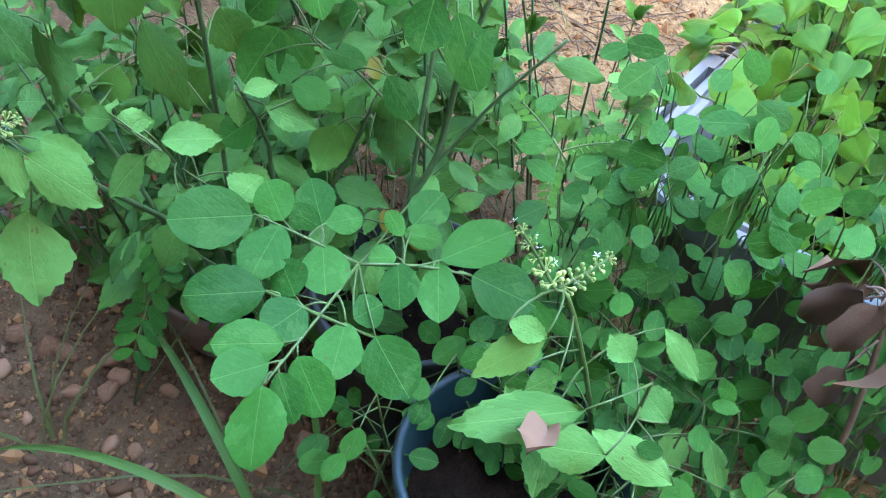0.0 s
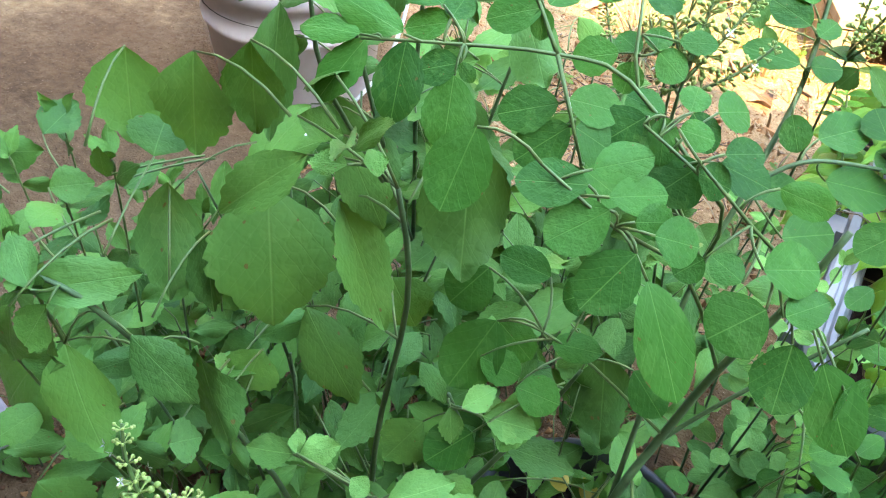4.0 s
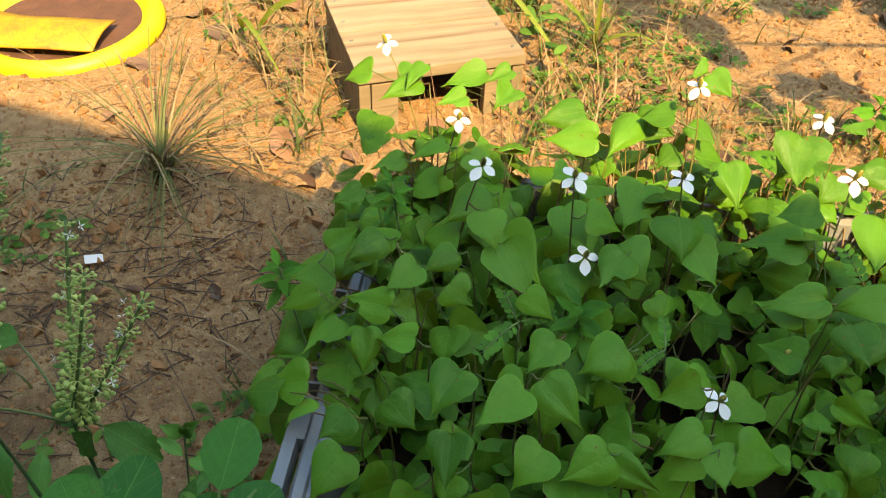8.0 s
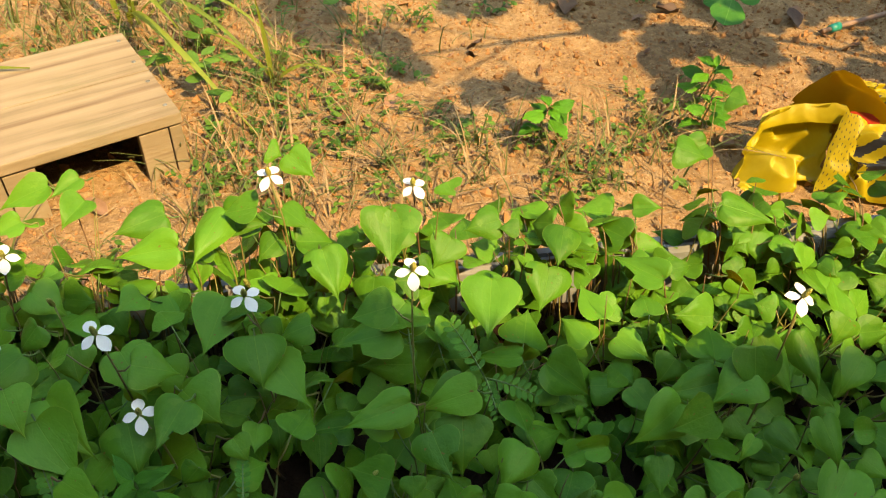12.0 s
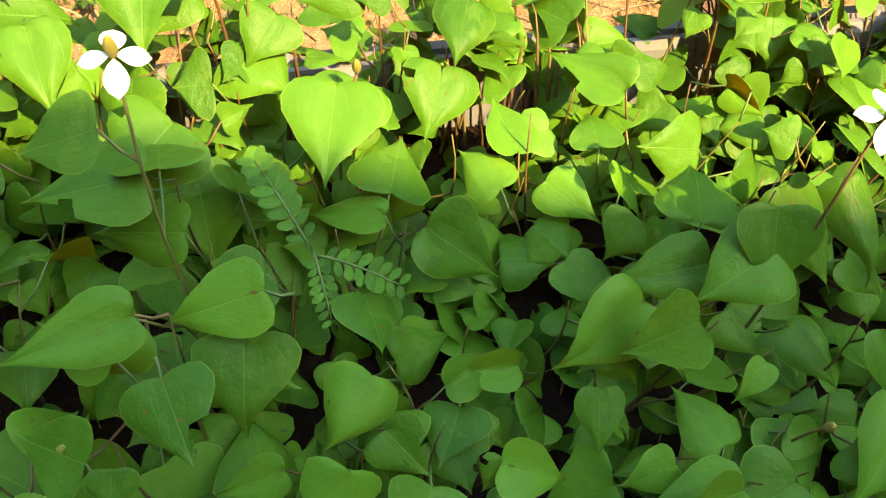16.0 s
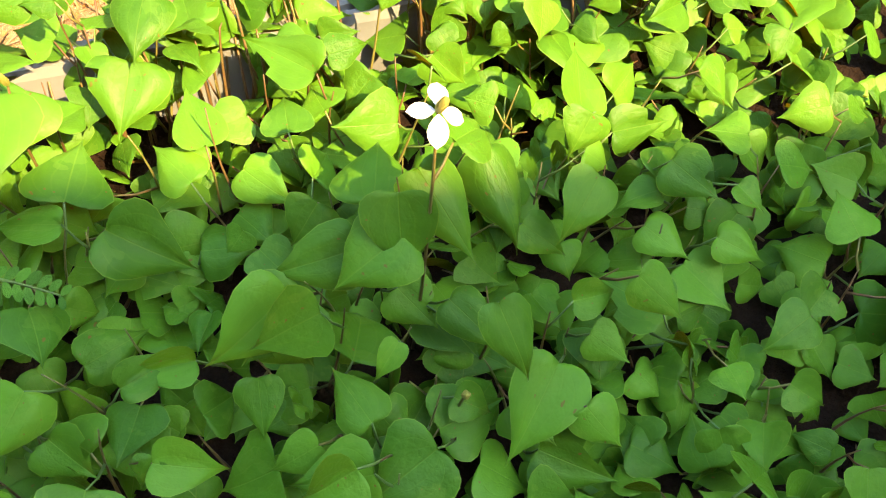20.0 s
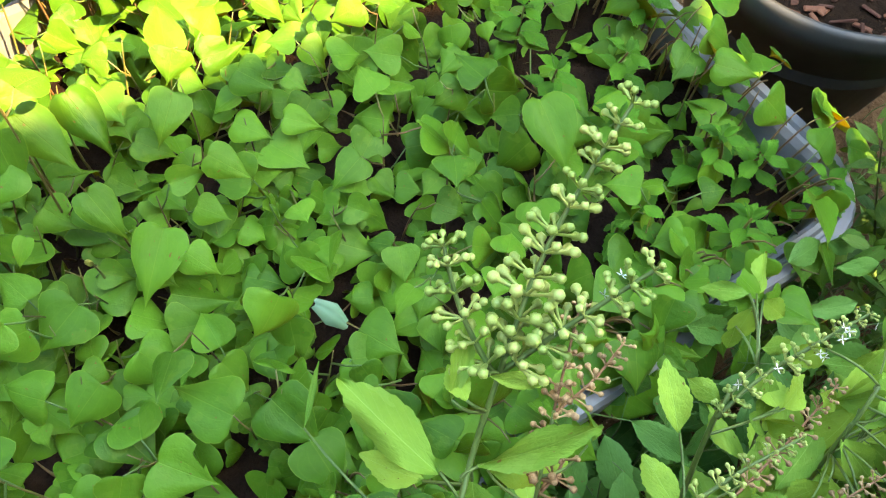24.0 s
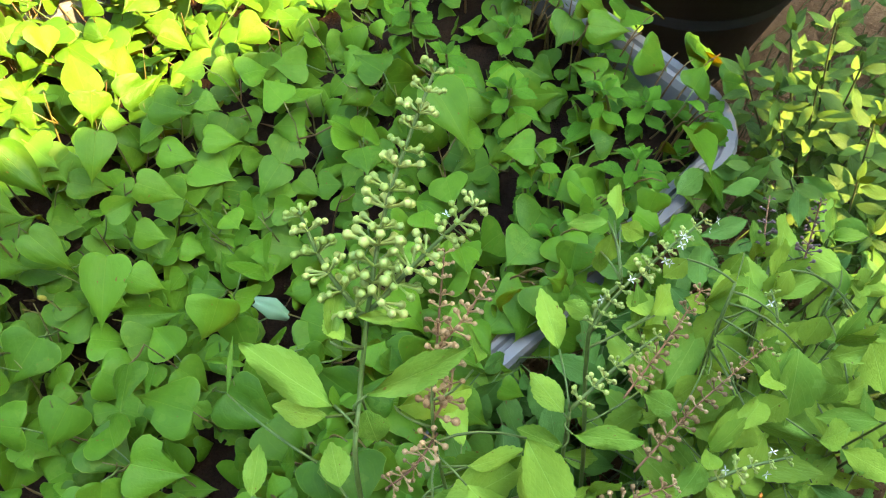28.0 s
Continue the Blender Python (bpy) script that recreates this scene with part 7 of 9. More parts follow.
def leafy_bush(name, base, label, tips, pairs, size, ratio, meshes, nrm, seed, stalk_mat, category="bush"):
    """A low bush: branches from one foot, each with leaves all along its upper half."""
    r = random.Random(seed)
    base = Vector(base)
    p = start(name, base, label, category)
    lines, leaves = [], []
    for tip in tips:
        tip = Vector(tip)
        line = bezier(base + Vector((r.uniform(-0.03, 0.03), r.uniform(-0.03, 0.03), 0)), Vector((base.x * 0.45 + tip.x * 0.55, base.y * 0.45 + tip.y * 0.55, tip.z * 0.45)), tip, 8)
        lines.append([tuple(q) for q in line])
        turn = r.uniform(0, 3.1)
        for k in range(pairs):
            f = 0.42 + 0.58 * (k + 0.5) / pairs
            i = min(int(f * 8), 7)
            q = line[i].lerp(line[i + 1], f * 8 - i)
            L = r.uniform(*size) * (1.0 if k < pairs - 2 else 0.75)
            for side in (0.0, 3.14):
                a = turn + side + r.uniform(-0.4, 0.4)
                d = Vector((math.cos(a), math.sin(a), r.uniform(-0.15, 0.65))).normalized() * L
                leaves.append((q.x + d.x * 0.12, q.y + d.y * 0.12, q.z + d.z * 0.12, d.x, d.y, d.z, L * ratio * r.uniform(0.85, 1.15)))
            turn += 1.57 + r.uniform(-0.3, 0.3)
        for k in range(3):
            a = r.uniform(0, 6.28)
            d = Vector((math.cos(a) * 0.6, math.sin(a) * 0.6, 1.0)).normalized() * size[0] * 0.8
            leaves.append((tip.x, tip.y, tip.z, d.x, d.y, d.z, size[0] * ratio * 0.8))
    drawn = stems(p, lines, [(0.0017, 0.0007)] * len(lines), stalk_mat, "branch")
    grow(p, leaves, drawn, meshes, nrm, stalk_mat, 0.0005, "leaf", 1.0, 0.35, True)
    return p


def end_bushes():
    """What grows past the tub's end."""
    lance = "low bush with small pointed green leaves on thin twigs"
    leafy_bush("bush", (1.40, 0.30, 0.0), lance, [(1.234, 0.376, 0.30), (1.246, 0.349, 0.29), (1.256, 0.325, 0.31), (1.288, 0.345, 0.34), (1.28, 0.309, 0.33), (1.262, 0.366, 0.335), (1.33, 0.36, 0.33), (1.30, 0.28, 0.28)], 9, (0.024, 0.036), 0.36, LANCE, (-0.2, -0.4, 0.85), 301, STEM_BROWN)
    leafy_bush("bush", (1.36, 0.22, 0.0), lance, [(1.199, 0.323, 0.255), (1.197, 0.292, 0.27), (1.274, 0.275, 0.29), (1.243, 0.255, 0.26), (1.30, 0.23, 0.28), (1.22, 0.22, 0.25), (1.17, 0.262, 0.24)], 9, (0.024, 0.038), 0.38, LANCE, (-0.2, -0.4, 0.85), 302, STEM_BROWN)
    leafy_bush("bush", (1.52, 0.26, 0.0), lance, [(1.40, 0.30, 0.27), (1.45, 0.33, 0.30), (1.38, 0.24, 0.25), (1.50, 0.36, 0.26), (1.55, 0.28, 0.28), (1.44, 0.20, 0.24)], 9, (0.026, 0.038), 0.36, LANCE, (-0.2, -0.4, 0.85), 303, STEM_BROWN)
    leafy_bush("bush", (1.30, 0.12, 0.0), lance, [(1.16, 0.20, 0.22), (1.22, 0.16, 0.24), (1.28, 0.18, 0.25), (1.34, 0.12, 0.22), (1.14, 0.14, 0.22)], 9, (0.026, 0.038), 0.38, LANCE, (-0.2, -0.4, 0.85), 304, STEM_BROWN)
    tall = "holy basil shoots with broad bright green leaves beside the tub"
    leafy_bush("basil_plant", (1.00, 0.16, 0.0), tall, [(0.955, 0.27, 0.385), (1.00, 0.255, 0.375), (1.05, 0.24, 0.365), (1.03, 0.19, 0.385), (0.98, 0.20, 0.40), (1.09, 0.20, 0.355), (0.93, 0.20, 0.385)], 6, (0.036, 0.058), 0.42, PALE_BASIL, (-0.25, -0.5, 0.8), 305, STEM_GREEN, "plant")
    leafy_bush("basil_plant", (1.08, 0.14, 0.0), tall, [(1.08, 0.26, 0.33), (1.12, 0.235, 0.34), (1.13, 0.19, 0.345), (1.08, 0.16, 0.36), (1.03, 0.14, 0.37)], 6, (0.034, 0.056), 0.42, PALE_BASIL, (-0.25, -0.5, 0.8), 306, STEM_GREEN, "plant")
    leafy_bush("basil_plant", (0.78, 0.16, 0.0), tall, [(0.72, 0.25, 0.33), (0.76, 0.23, 0.36), (0.82, 0.24, 0.36), (0.87, 0.23, 0.375), (0.68, 0.22, 0.31)], 5, (0.034, 0.055), 0.42, PALE_BASIL, (-0.25, -0.5, 0.8), 307, STEM_GREEN, "plant")



def left_basil():
    """Young basil between the first bush and the bucket."""
    leafy_bush("basil_plant", (-0.40, 0.10, 0.0), "young holy basil with small toothed leaves on green stems", [(-0.489, 0.109, 0.360), (-0.501, 0.160, 0.360), (-0.387, 0.114, 0.400), (-0.348, 0.021, 0.420), (-0.292, -0.002, 0.440), (-0.299, -0.021, 0.430), (-0.429, 0.054, 0.380), (-0.398, 0.085, 0.380)], 5, (0.026, 0.044), 0.52, BASIL, (0.3, -0.5, 0.75), 311, STEM_GREEN, "plant")
    leafy_bush("basil_plant", (-0.52, 0.20, 0.0), "low young holy basil with toothed leaves on the soil", [(-0.46, 0.16, 0.24), (-0.52, 0.14, 0.22), (-0.58, 0.18, 0.20), (-0.50, 0.24, 0.25), (-0.44, 0.22, 0.26), (-0.56, 0.26, 0.20)], 5, (0.03, 0.048), 0.5, BASIL, (0.3, -0.5, 0.75), 312, STEM_GREEN, "plant")


def corner_bush():
    """What grows before the tub's near corner."""
    leafy_bush("small_leaved_bush", (-0.02, 0.30, 0.0), "young moringa shoot with small round leaflets beside the tub's corner", [(-0.04, 0.465, 0.27), (-0.001, 0.403, 0.29), (0.027, 0.336, 0.31), (0.001, 0.387, 0.27), (0.015, 0.434, 0.29), (0.003, 0.274, 0.31), (0.035, 0.344, 0.27), (0.051, 0.359, 0.29), (0.039, 0.258, 0.31), (0.062, 0.316, 0.28)], 5, (0.020, 0.030), 0.66, SAPLING, (0.25, -0.5, 0.8), 320, STEM_YOUNG)
    leafy_bush("basil_plant", (-0.22, 0.46, 0.0), "young holy basil with toothed leaves between the moringa and the tub", [(-0.317, 0.405, 0.25), (-0.247, 0.362, 0.28), (-0.218, 0.398, 0.30), (-0.18, 0.422, 0.25), (-0.168, 0.336, 0.28), (-0.27, 0.456, 0.27), (-0.133, 0.374, 0.27)], 5, (0.034, 0.052), 0.52, BASIL, (0.2, -0.5, 0.8), 321, STEM_YOUNG, "plant")
    leafy_bush("basil_plant", (-0.10, 0.50, 0.0), "slender young holy basil beside the tub's end wall", [(-0.113, 0.404, 0.29), (-0.076, 0.426, 0.25), (-0.068, 0.523, 0.27), (-0.057, 0.475, 0.25)], 3, (0.03, 0.046), 0.5, BASIL, (0.2, -0.5, 0.8), 322, STEM_YOUNG, "plant")


end_bushes()
left_basil()
corner_bush()

# ---- pots, bucket, lid, bag ----
def pots():
    p = thing("plant_pot", pose(-0.07, 0.19, 0), "round dark plastic pot standing on the soil", "pot")
    prof = [(0.0, 0.002), (0.058, 0.002), (0.065, 0.02), (0.079, 0.142), (0.084, 0.144), (0.085, 0.163), (0.081, 0.165), (0.078, 0.161), (0.076, 0.14), (0.074, 0.10)]
    part("body", lathe("pot", prof, BLACK_PLASTIC), p)
    part("soil", lathe("pot_soil", [(0.077, 0.118), (0.05, 0.124), (0.001, 0.122)], POT_SOIL, 24), p, None, "dark potting soil")
    p = thing("plant_pot", pose(0.100, 0.092, 0), "dark teal plastic pot half hidden by leaves", "pot")
    prof = [(0.0, 0.002), (0.060, 0.002), (0.064, 0.02), (0.076, 0.172), (0.080, 0.176), (0.081, 0.196), (0.077, 0.199), (0.074, 0.194), (0.071, 0.12)]
    part("body", lathe("pot", prof, BLUE_PLASTIC), p)
    part("soil", lathe("pot_soil", [(0.072, 0.14), (0.04, 0.147), (0.001, 0.145)], POT_SOIL, 24), p, None, "dark potting soil")
    p = thing("clay_bowl", pose(-0.25, 0.15, 0), "wide brown clay bowl planted with basil", "pot")
    prof = [(0.0, 0.003), (0.046, 0.003), (0.067, 0.03), (0.078, 0.072), (0.080, 0.074), (0.082, 0.096), (0.079, 0.100), (0.075, 0.097), (0.071, 0.07)]
    part("body", lathe("bowl", prof, CLAY), p)
    part("soil", lathe("pot_soil", [(0.073, 0.080), (0.04, 0.086), (0.001, 0.085)], POT_SOIL, 24), p, None, "dark potting soil")
    # the big pot past the tub's end
    p = thing("plant_pot", pose(1.483, 0.592, 0), "big black plastic pot filled with soil and bark beside the tub", "pot")
    prof = [(0.0, 0.002), (0.105, 0.002), (0.11, 0.02), (0.150, 0.205), (0.158, 0.208), (0.161, 0.236), (0.157, 0.241), (0.150, 0.238), (0.145, 0.20), (0.14, 0.15)]
    part("body", lathe("pot", prof, BLACK_PLASTIC, 56), p)
    part("soil", lathe("pot_soil", [(0.147, 0.205), (0.09, 0.212), (0.001, 0.210)], POT_SOIL, 32), p, None, "dark soil strewn with bark")
    r = random.Random(5)
    chip = box_mesh("bark", 0.018, 0.006, 0.0025, BARK, 0.001, 1)
    for _ in range(130):
        a, d = r.uniform(0, 6.28), 0.13 * math.sqrt(r.random())
        part("bark_chip", chip, p, pose(d * math.cos(a), d * math.sin(a), 0.214, r.uniform(-25, 25), r.uniform(-25, 25), r.uniform(0, 180)) @ Matrix.Diagonal((r.uniform(0.5, 1.5), r.uniform(0.5, 1.4), 1, 1)))


def bucket():
    b = thing("bucket", pose(-0.800, 0.765, 0), "dirty white plastic bucket with a rope, dark water inside", "bucket")
    prof = [(0.0, 0.003), (0.118, 0.003), (0.122, 0.012), (0.133, 0.115), (0.137, 0.118), (0.138, 0.128), (0.134, 0.131), (0.139, 0.175), (0.146, 0.178), (0.147, 0.200), (0.142, 0.204), (0.145, 0.238), (0.153, 0.240), (0.155, 0.250), (0.151, 0.254), (0.145, 0.250), (0.140, 0.20), (0.128, 0.10)]
    part("body", lathe("bucket", prof, WHITE_PLASTIC, 56), b)
    part("water", lathe("water", [(0.138, 0.15), (0.001, 0.15)], WATER, 40), b, None, "dark still water")
    line = smooth_line([(0.152, 0.02, 0.23), (0.175, 0.05, 0.20), (0.185, -0.02, 0.10), (0.15, -0.09, 0.03), (0.13, -0.14, 0.012)], 6)
    part("rope", tube("rope", line, 0.0028, ROPE, 6), b, None, "thin pale rope hanging from the rim")
    part("rope_end", box_mesh("rope_end", 0.02, 0.016, 0.012, WHITE_CHIP, 0.003), b, pose(0.128, -0.145, 0.012, 0, 0, 30))


def yellow_dish():
    d = thing("yellow_dish", pose(-0.72, 1.565, 0, 3, 0, 0), "round yellow plastic dish lying on the soil, with a stained band", "dish")
    prof = [(0.06, 0.012), (0.12, 0.010), (0.140, 0.014), (0.152, 0.030), (0.166, 0.034), (0.180, 0.028), (0.187, 0.012), (0.184, 0.004), (0.165, 0.003)]
    part("rim", lathe("dish_rim", prof, YELLOW_PLASTIC, 64), d)
    part("floor", lathe("dish_floor", [(0.142, 0.016), (0.001, 0.014)], DISH_DIRT, 48), d, None, "dark brown dirt inside")
    bm = bmesh.new()
    bmesh.ops.create_grid(bm, x_segments=16, y_segments=4, size=0.5)
    for v in bm.verts:
        x, y = v.co.x, v.co.y
        v.co = ((x * 0.27) - 0.03, -0.07 + y * 0.11 + 0.05 * (x * x), 0.036 + 0.010 * math.cos(3.1 * y) + 0.002 * math.sin(9 * x))
    bmesh.ops.solidify(bm, geom=bm.faces[:], thickness=0.003)
    part("band", bm_mesh("band", bm, YELLOW_STAINED), d, None, "yellow strip stained brown")


def draped(ctrl, crumple=0.012, seed=0, n=44, m=32, materials=(), pick=None):
    """A crumpled sheet through three rows of three points; pick(u, v) chooses the print."""
    rows = [[Vector(p) for p in row] for row in ctrl]
    w = lambda t: (2 * (t - 0.5) * (t - 1), 4 * t * (1 - t), 2 * t * (t - 0.5))
    verts, faces = [], []
    for j in range(m + 1):
        b = w(j / m)
        for i in range(n + 1):
            a = w(i / n)
            p = sum((rows[y][x] * a[x] * b[y] for y in range(3) for x in range(3)), Vector())
            q = p * 19 + Vector((seed * 3.1, seed, 0))
            ridge = 1 - abs(noise.noise(q)) * 2.6
            k = crumple * (0.9 * noise.noise(q * 0.7) + 0.75 * (ridge - 0.6) + 0.3 * noise.noise(q * 3.1))
            p = p + Vector((0.35, -0.55, 0.75)) * k
            p.z = max(p.z, 0.004)
            verts.append(p)
    for j in range(m):
        for i in range(n):
            k = j * (n + 1) + i
            faces.append((k, k + 1, k + n + 2, k + n + 1))
    me = mesh_of("sheet", verts, faces, materials[0])
    for x in materials[1:]:
        me.materials.append(x)
    if pick:
        for f in me.polygons:
            f.material_index = pick((f.index % n + 0.5) / n, (f.index // n + 0.5) / m)
    return me


def bag():
    """A crumpled yellow sack lying open: a raised mouth, a hollow side, a printed bulk."""
    o = Vector((1.19, 1.25, 0.0))
    b = thing("plastic_bag", Matrix.Translation(o), "crumpled yellow plastic sack with black print lying open on the soil", "bag")
    back = Matrix.Translation(-o)

    def side(name, ctrl, label="", **k):
        me = draped(ctrl, **k)
        me.transform(back)
        part(name, me, b, None, label)

    def dots(u, v):
        x, y = u * 8.8, v * 10.5
        return 1 if abs(x % 1 - 0.5) < 0.105 and abs((y + 0.5 * (int(x) % 2)) % 1 - 0.5) < 0.17 else 0

    def zigzag(u, v):
        if u > 0.52 and u < 0.66 and 0.05 < v < 0.92:
            return 2 if (v * 11) % 1 < 0.6 and abs(u - 0.59) < 0.04 else 0
        if u >= 0.70:
            return 1 if v < 0.75 - 0.5 * (u - 0.7) and noise.noise(Vector((u * 7, v * 7, 3))) > -0.15 else (dots(u, v) if v > 0.8 else 0)
        if u < 0.46 and 0.08 < v < 0.88:
            s = abs(((u * 2.2 + v * 0.4) % 1) - 0.5) * 2
            return 1 if abs(v - 0.28 - 0.26 * s) < 0.10 or abs(v - 0.62 - 0.2 * s) < 0.075 else 0
        return 0

    def scrawl(u, v):
        return 1 if abs(noise.noise(Vector((u * 9, v * 7, 5)))) < 0.055 else 0
    film = (YELLOW_FILM, PRINT_BLACK, PRINT_RED)
    side("hollow_side", [[(1.035, 1.262, 0.004), (1.105, 1.255, 0.006), (1.175, 1.235, 0.010)], [(1.055, 1.30, 0.055), (1.125, 1.325, 0.035), (1.185, 1.265, 0.065)], [(1.082, 1.322, 0.092), (1.135, 1.318, 0.108), (1.192, 1.282, 0.128)]], crumple=0.036, seed=1, materials=film)
    side("turned_edge", [[(1.080, 1.315, 0.068), (1.135, 1.308, 0.085), (1.196, 1.268, 0.105)], [(1.078, 1.318, 0.082), (1.135, 1.312, 0.100), (1.196, 1.272, 0.120)], [(1.084, 1.326, 0.094), (1.137, 1.322, 0.111), (1.196, 1.284, 0.132)]], crumple=0.006, seed=2, m=8, materials=film)
    side("corner_flap", [[(1.030, 1.246, 0.004), (1.065, 1.232, 0.006), (1.098, 1.222, 0.008)], [(1.045, 1.272, 0.030), (1.075, 1.25, 0.036), (1.11, 1.232, 0.034)], [(1.062, 1.292, 0.058), (1.09, 1.268, 0.058), (1.122, 1.246, 0.062)]], crumple=0.024, seed=3, materials=film)
    side("dotted_fold", [[(1.150, 1.226, 0.006), (1.172, 1.218, 0.018), (1.20, 1.212, 0.026)], [(1.168, 1.25, 0.065), (1.19, 1.235, 0.075), (1.212, 1.23, 0.078)], [(1.188, 1.276, 0.122), (1.20, 1.265, 0.122), (1.218, 1.258, 0.112)]], crumple=0.008, seed=4, materials=film, pick=dots)
    side("mouth", [[(1.135, 1.362, 0.060), (1.185, 1.318, 0.085), (1.25, 1.250, 0.085)], [(1.148, 1.352, 0.085), (1.182, 1.305, 0.140), (1.242, 1.245, 0.115)], [(1.157, 1.344, 0.098), (1.170, 1.290, 0.190), (1.234, 1.240, 0.136)]], "stiff mouth of the sack, orange-yellow as if lit through the film", crumple=0.022, seed=5, materials=(LIT_THROUGH_FILM,))
    side("back_side", [[(1.150, 1.40, 0.004), (1.29, 1.42, 0.004), (1.40, 1.32, 0.006)], [(1.165, 1.36, 0.10), (1.27, 1.34, 0.11), (1.37, 1.26, 0.09)], [(1.170, 1.296, 0.186), (1.238, 1.275, 0.160), (1.305, 1.225, 0.12)]], crumple=0.04, seed=6, materials=film, pick=scrawl)
    side("printed_side", [[(1.185, 1.212, 0.008), (1.255, 1.168, 0.008), (1.37, 1.10, 0.008)], [(1.197, 1.222, 0.072), (1.265, 1.180, 0.088), (1.375, 1.13, 0.080)], [(1.206, 1.252, 0.112), (1.27, 1.228, 0.128), (1.36, 1.20, 0.115)]], crumple=0.034, seed=7, n=64, m=44, materials=film, pick=zigzag)
    side("red_label", [[(1.212, 1.262, 0.090), (1.226, 1.252, 0.088), (1.238, 1.244, 0.088)], [(1.206, 1.268, 0.106), (1.222, 1.258, 0.106), (1.236, 1.249, 0.106)], [(1.201, 1.276, 0.124), (1.219, 1.264, 0.126), (1.235, 1.254, 0.124)]], "glossy red printed patch", crumple=0.004, seed=8, n=10, m=10, materials=(PRINT_RED,))


# ---- grass, weeds, litter, stones ----
def blade_grass(r, L, bend):
    """Verts of one grass blade from the origin."""
    a = r.uniform(0, 6.28)
    out = Vector((math.cos(a), math.sin(a), 0))
    side = Vector((-out.y, out.x, 0))
    rows, w = [], r.uniform(0.0010, 0.0024)
    for k in range(6):
        t = k / 5
        p = out * (bend * L * t * t + 0.1 * L * t) + Vector((0, 0, L * (t - 0.45 * bend * t * t)))
        ww = w * (1 - t) ** 0.7 + 0.0002
        rows.append((p - side * ww, p + Vector((0, 0, 0.0006)), p + side * ww))
    return rows


def tuft(x, y, n, length, dry, seed, label, bend=(0.3, 1.1)):
    r = random.Random(seed)
    t = thing("grass_tuft", pose(x, y, ground_height(x, y) - 0.003), label, "grass", "grass tufts on the soil")
    for k in range(n):
        rows = blade_grass(r, r.uniform(*length), r.uniform(*bend))
        off = Vector((r.uniform(-0.012, 0.012), r.uniform(-0.012, 0.012), 0))
        verts, uvs, faces = [], [], []
        for i, row in enumerate(rows):
            for c, p in enumerate(row):
                verts.append(p + off)
                uvs.append((0.35 + 0.15 * c, i / 5))
        for i in range(5):
            for c in range(2):
                faces.append((i * 3 + c, i * 3 + c + 1, (i + 1) * 3 + c + 1, (i + 1) * 3 + c))
        part("blade", mesh_of("blade", verts, faces, DRY_GRASS if r.random() < dry else GRASS, uvs), t)


def weed(x, y, seed, n=9, size=(0.010, 0.02), spread=0.05, tall=0.05, label="small green weed sprouting from the bare soil", meshes=None):
    r = random.Random(seed)
    base = Vector((x, y, ground_height(x, y) - 0.002))
    p = start("weed", base, label, "weed", "weeds on the soil")
    lines, leaves = [], []
    for k in range(max(2, n // 4)):
        a = r.uniform(0, 6.28)
        tip = base + Vector((math.cos(a) * spread * r.uniform(0.4, 1), math.sin(a) * spread * r.uniform(0.4, 1), tall * r.uniform(0.4, 1)))
        line = [base, (base + tip) / 2 + Vector((0, 0, tall * 0.25)), tip]
        lines.append(line)
        for j in range(4):
            f = 0.35 + 0.65 * (j + 1) / 4
            q = base.lerp(tip, f) + Vector((0, 0, tall * 0.25 * 4 * f * (1 - f) * 0.5))
            b = a + r.choice((-1, 1)) * r.uniform(0.4, 1.6)
            L = r.uniform(*size)
            leaves.append((q.x, q.y, q.z, math.cos(b) * L, math.sin(b) * L, r.uniform(-0.3, 0.4) * L, L * r.uniform(0.35, 0.6)))
    drawn = stems(p, lines, [(0.0012, 0.0006)] * len(lines), STEM_GREEN)
    grow(p, leaves, drawn, meshes or WEEDY, (0, -0.25, 1), STEM_GREEN, 0.0004, "leaf", 1.0, 0.3, True)


def spearmint(base, top, seed, pairs=4, size=0.03, label="spearmint sprig with crinkled toothed leaves"):
    r = random.Random(seed)
    base, top = Vector(base), Vector(top)
    p = start("spearmint", base, label, "plant", "spearmint sprigs")
    line = [base, (base + top) / 2 + Vector((r.uniform(-0.01, 0.01), r.uniform(-0.01, 0.01), 0)), top]
    drawn = stems(p, [line], [(0.0016, 0.001)], STEM_RED)
    leaves = []
    for k in range(pairs):
        q = base.lerp(top, 0.35 + 0.65 * (k + 1) / pairs)
        a = r.uniform(0, 0.6) + 1.57 * (k % 2)
        L = size * (1 - 0.45 * k / pairs) * r.uniform(0.85, 1.1)
        for s in (0, math.pi):
            d = Vector((math.cos(a + s), math.sin(a + s), 0.25)) * L
            leaves.append((q.x + d.x * 0.15, q.y + d.y * 0.15, q.z, d.x, d.y, d.z * 0.6, L * 0.62))
    for k in range(3):
        a = r.uniform(0, 6.28)
        leaves.append((top.x, top.y, top.z, math.cos(a) * size * 0.35, math.sin(a) * size * 0.35, size * 0.3, size * 0.22))
    grow(p, leaves, drawn, SPEAR, (0, -0.25, 1), STEM_GREEN, 0.0006, "leaf", 1.0, 0.2)


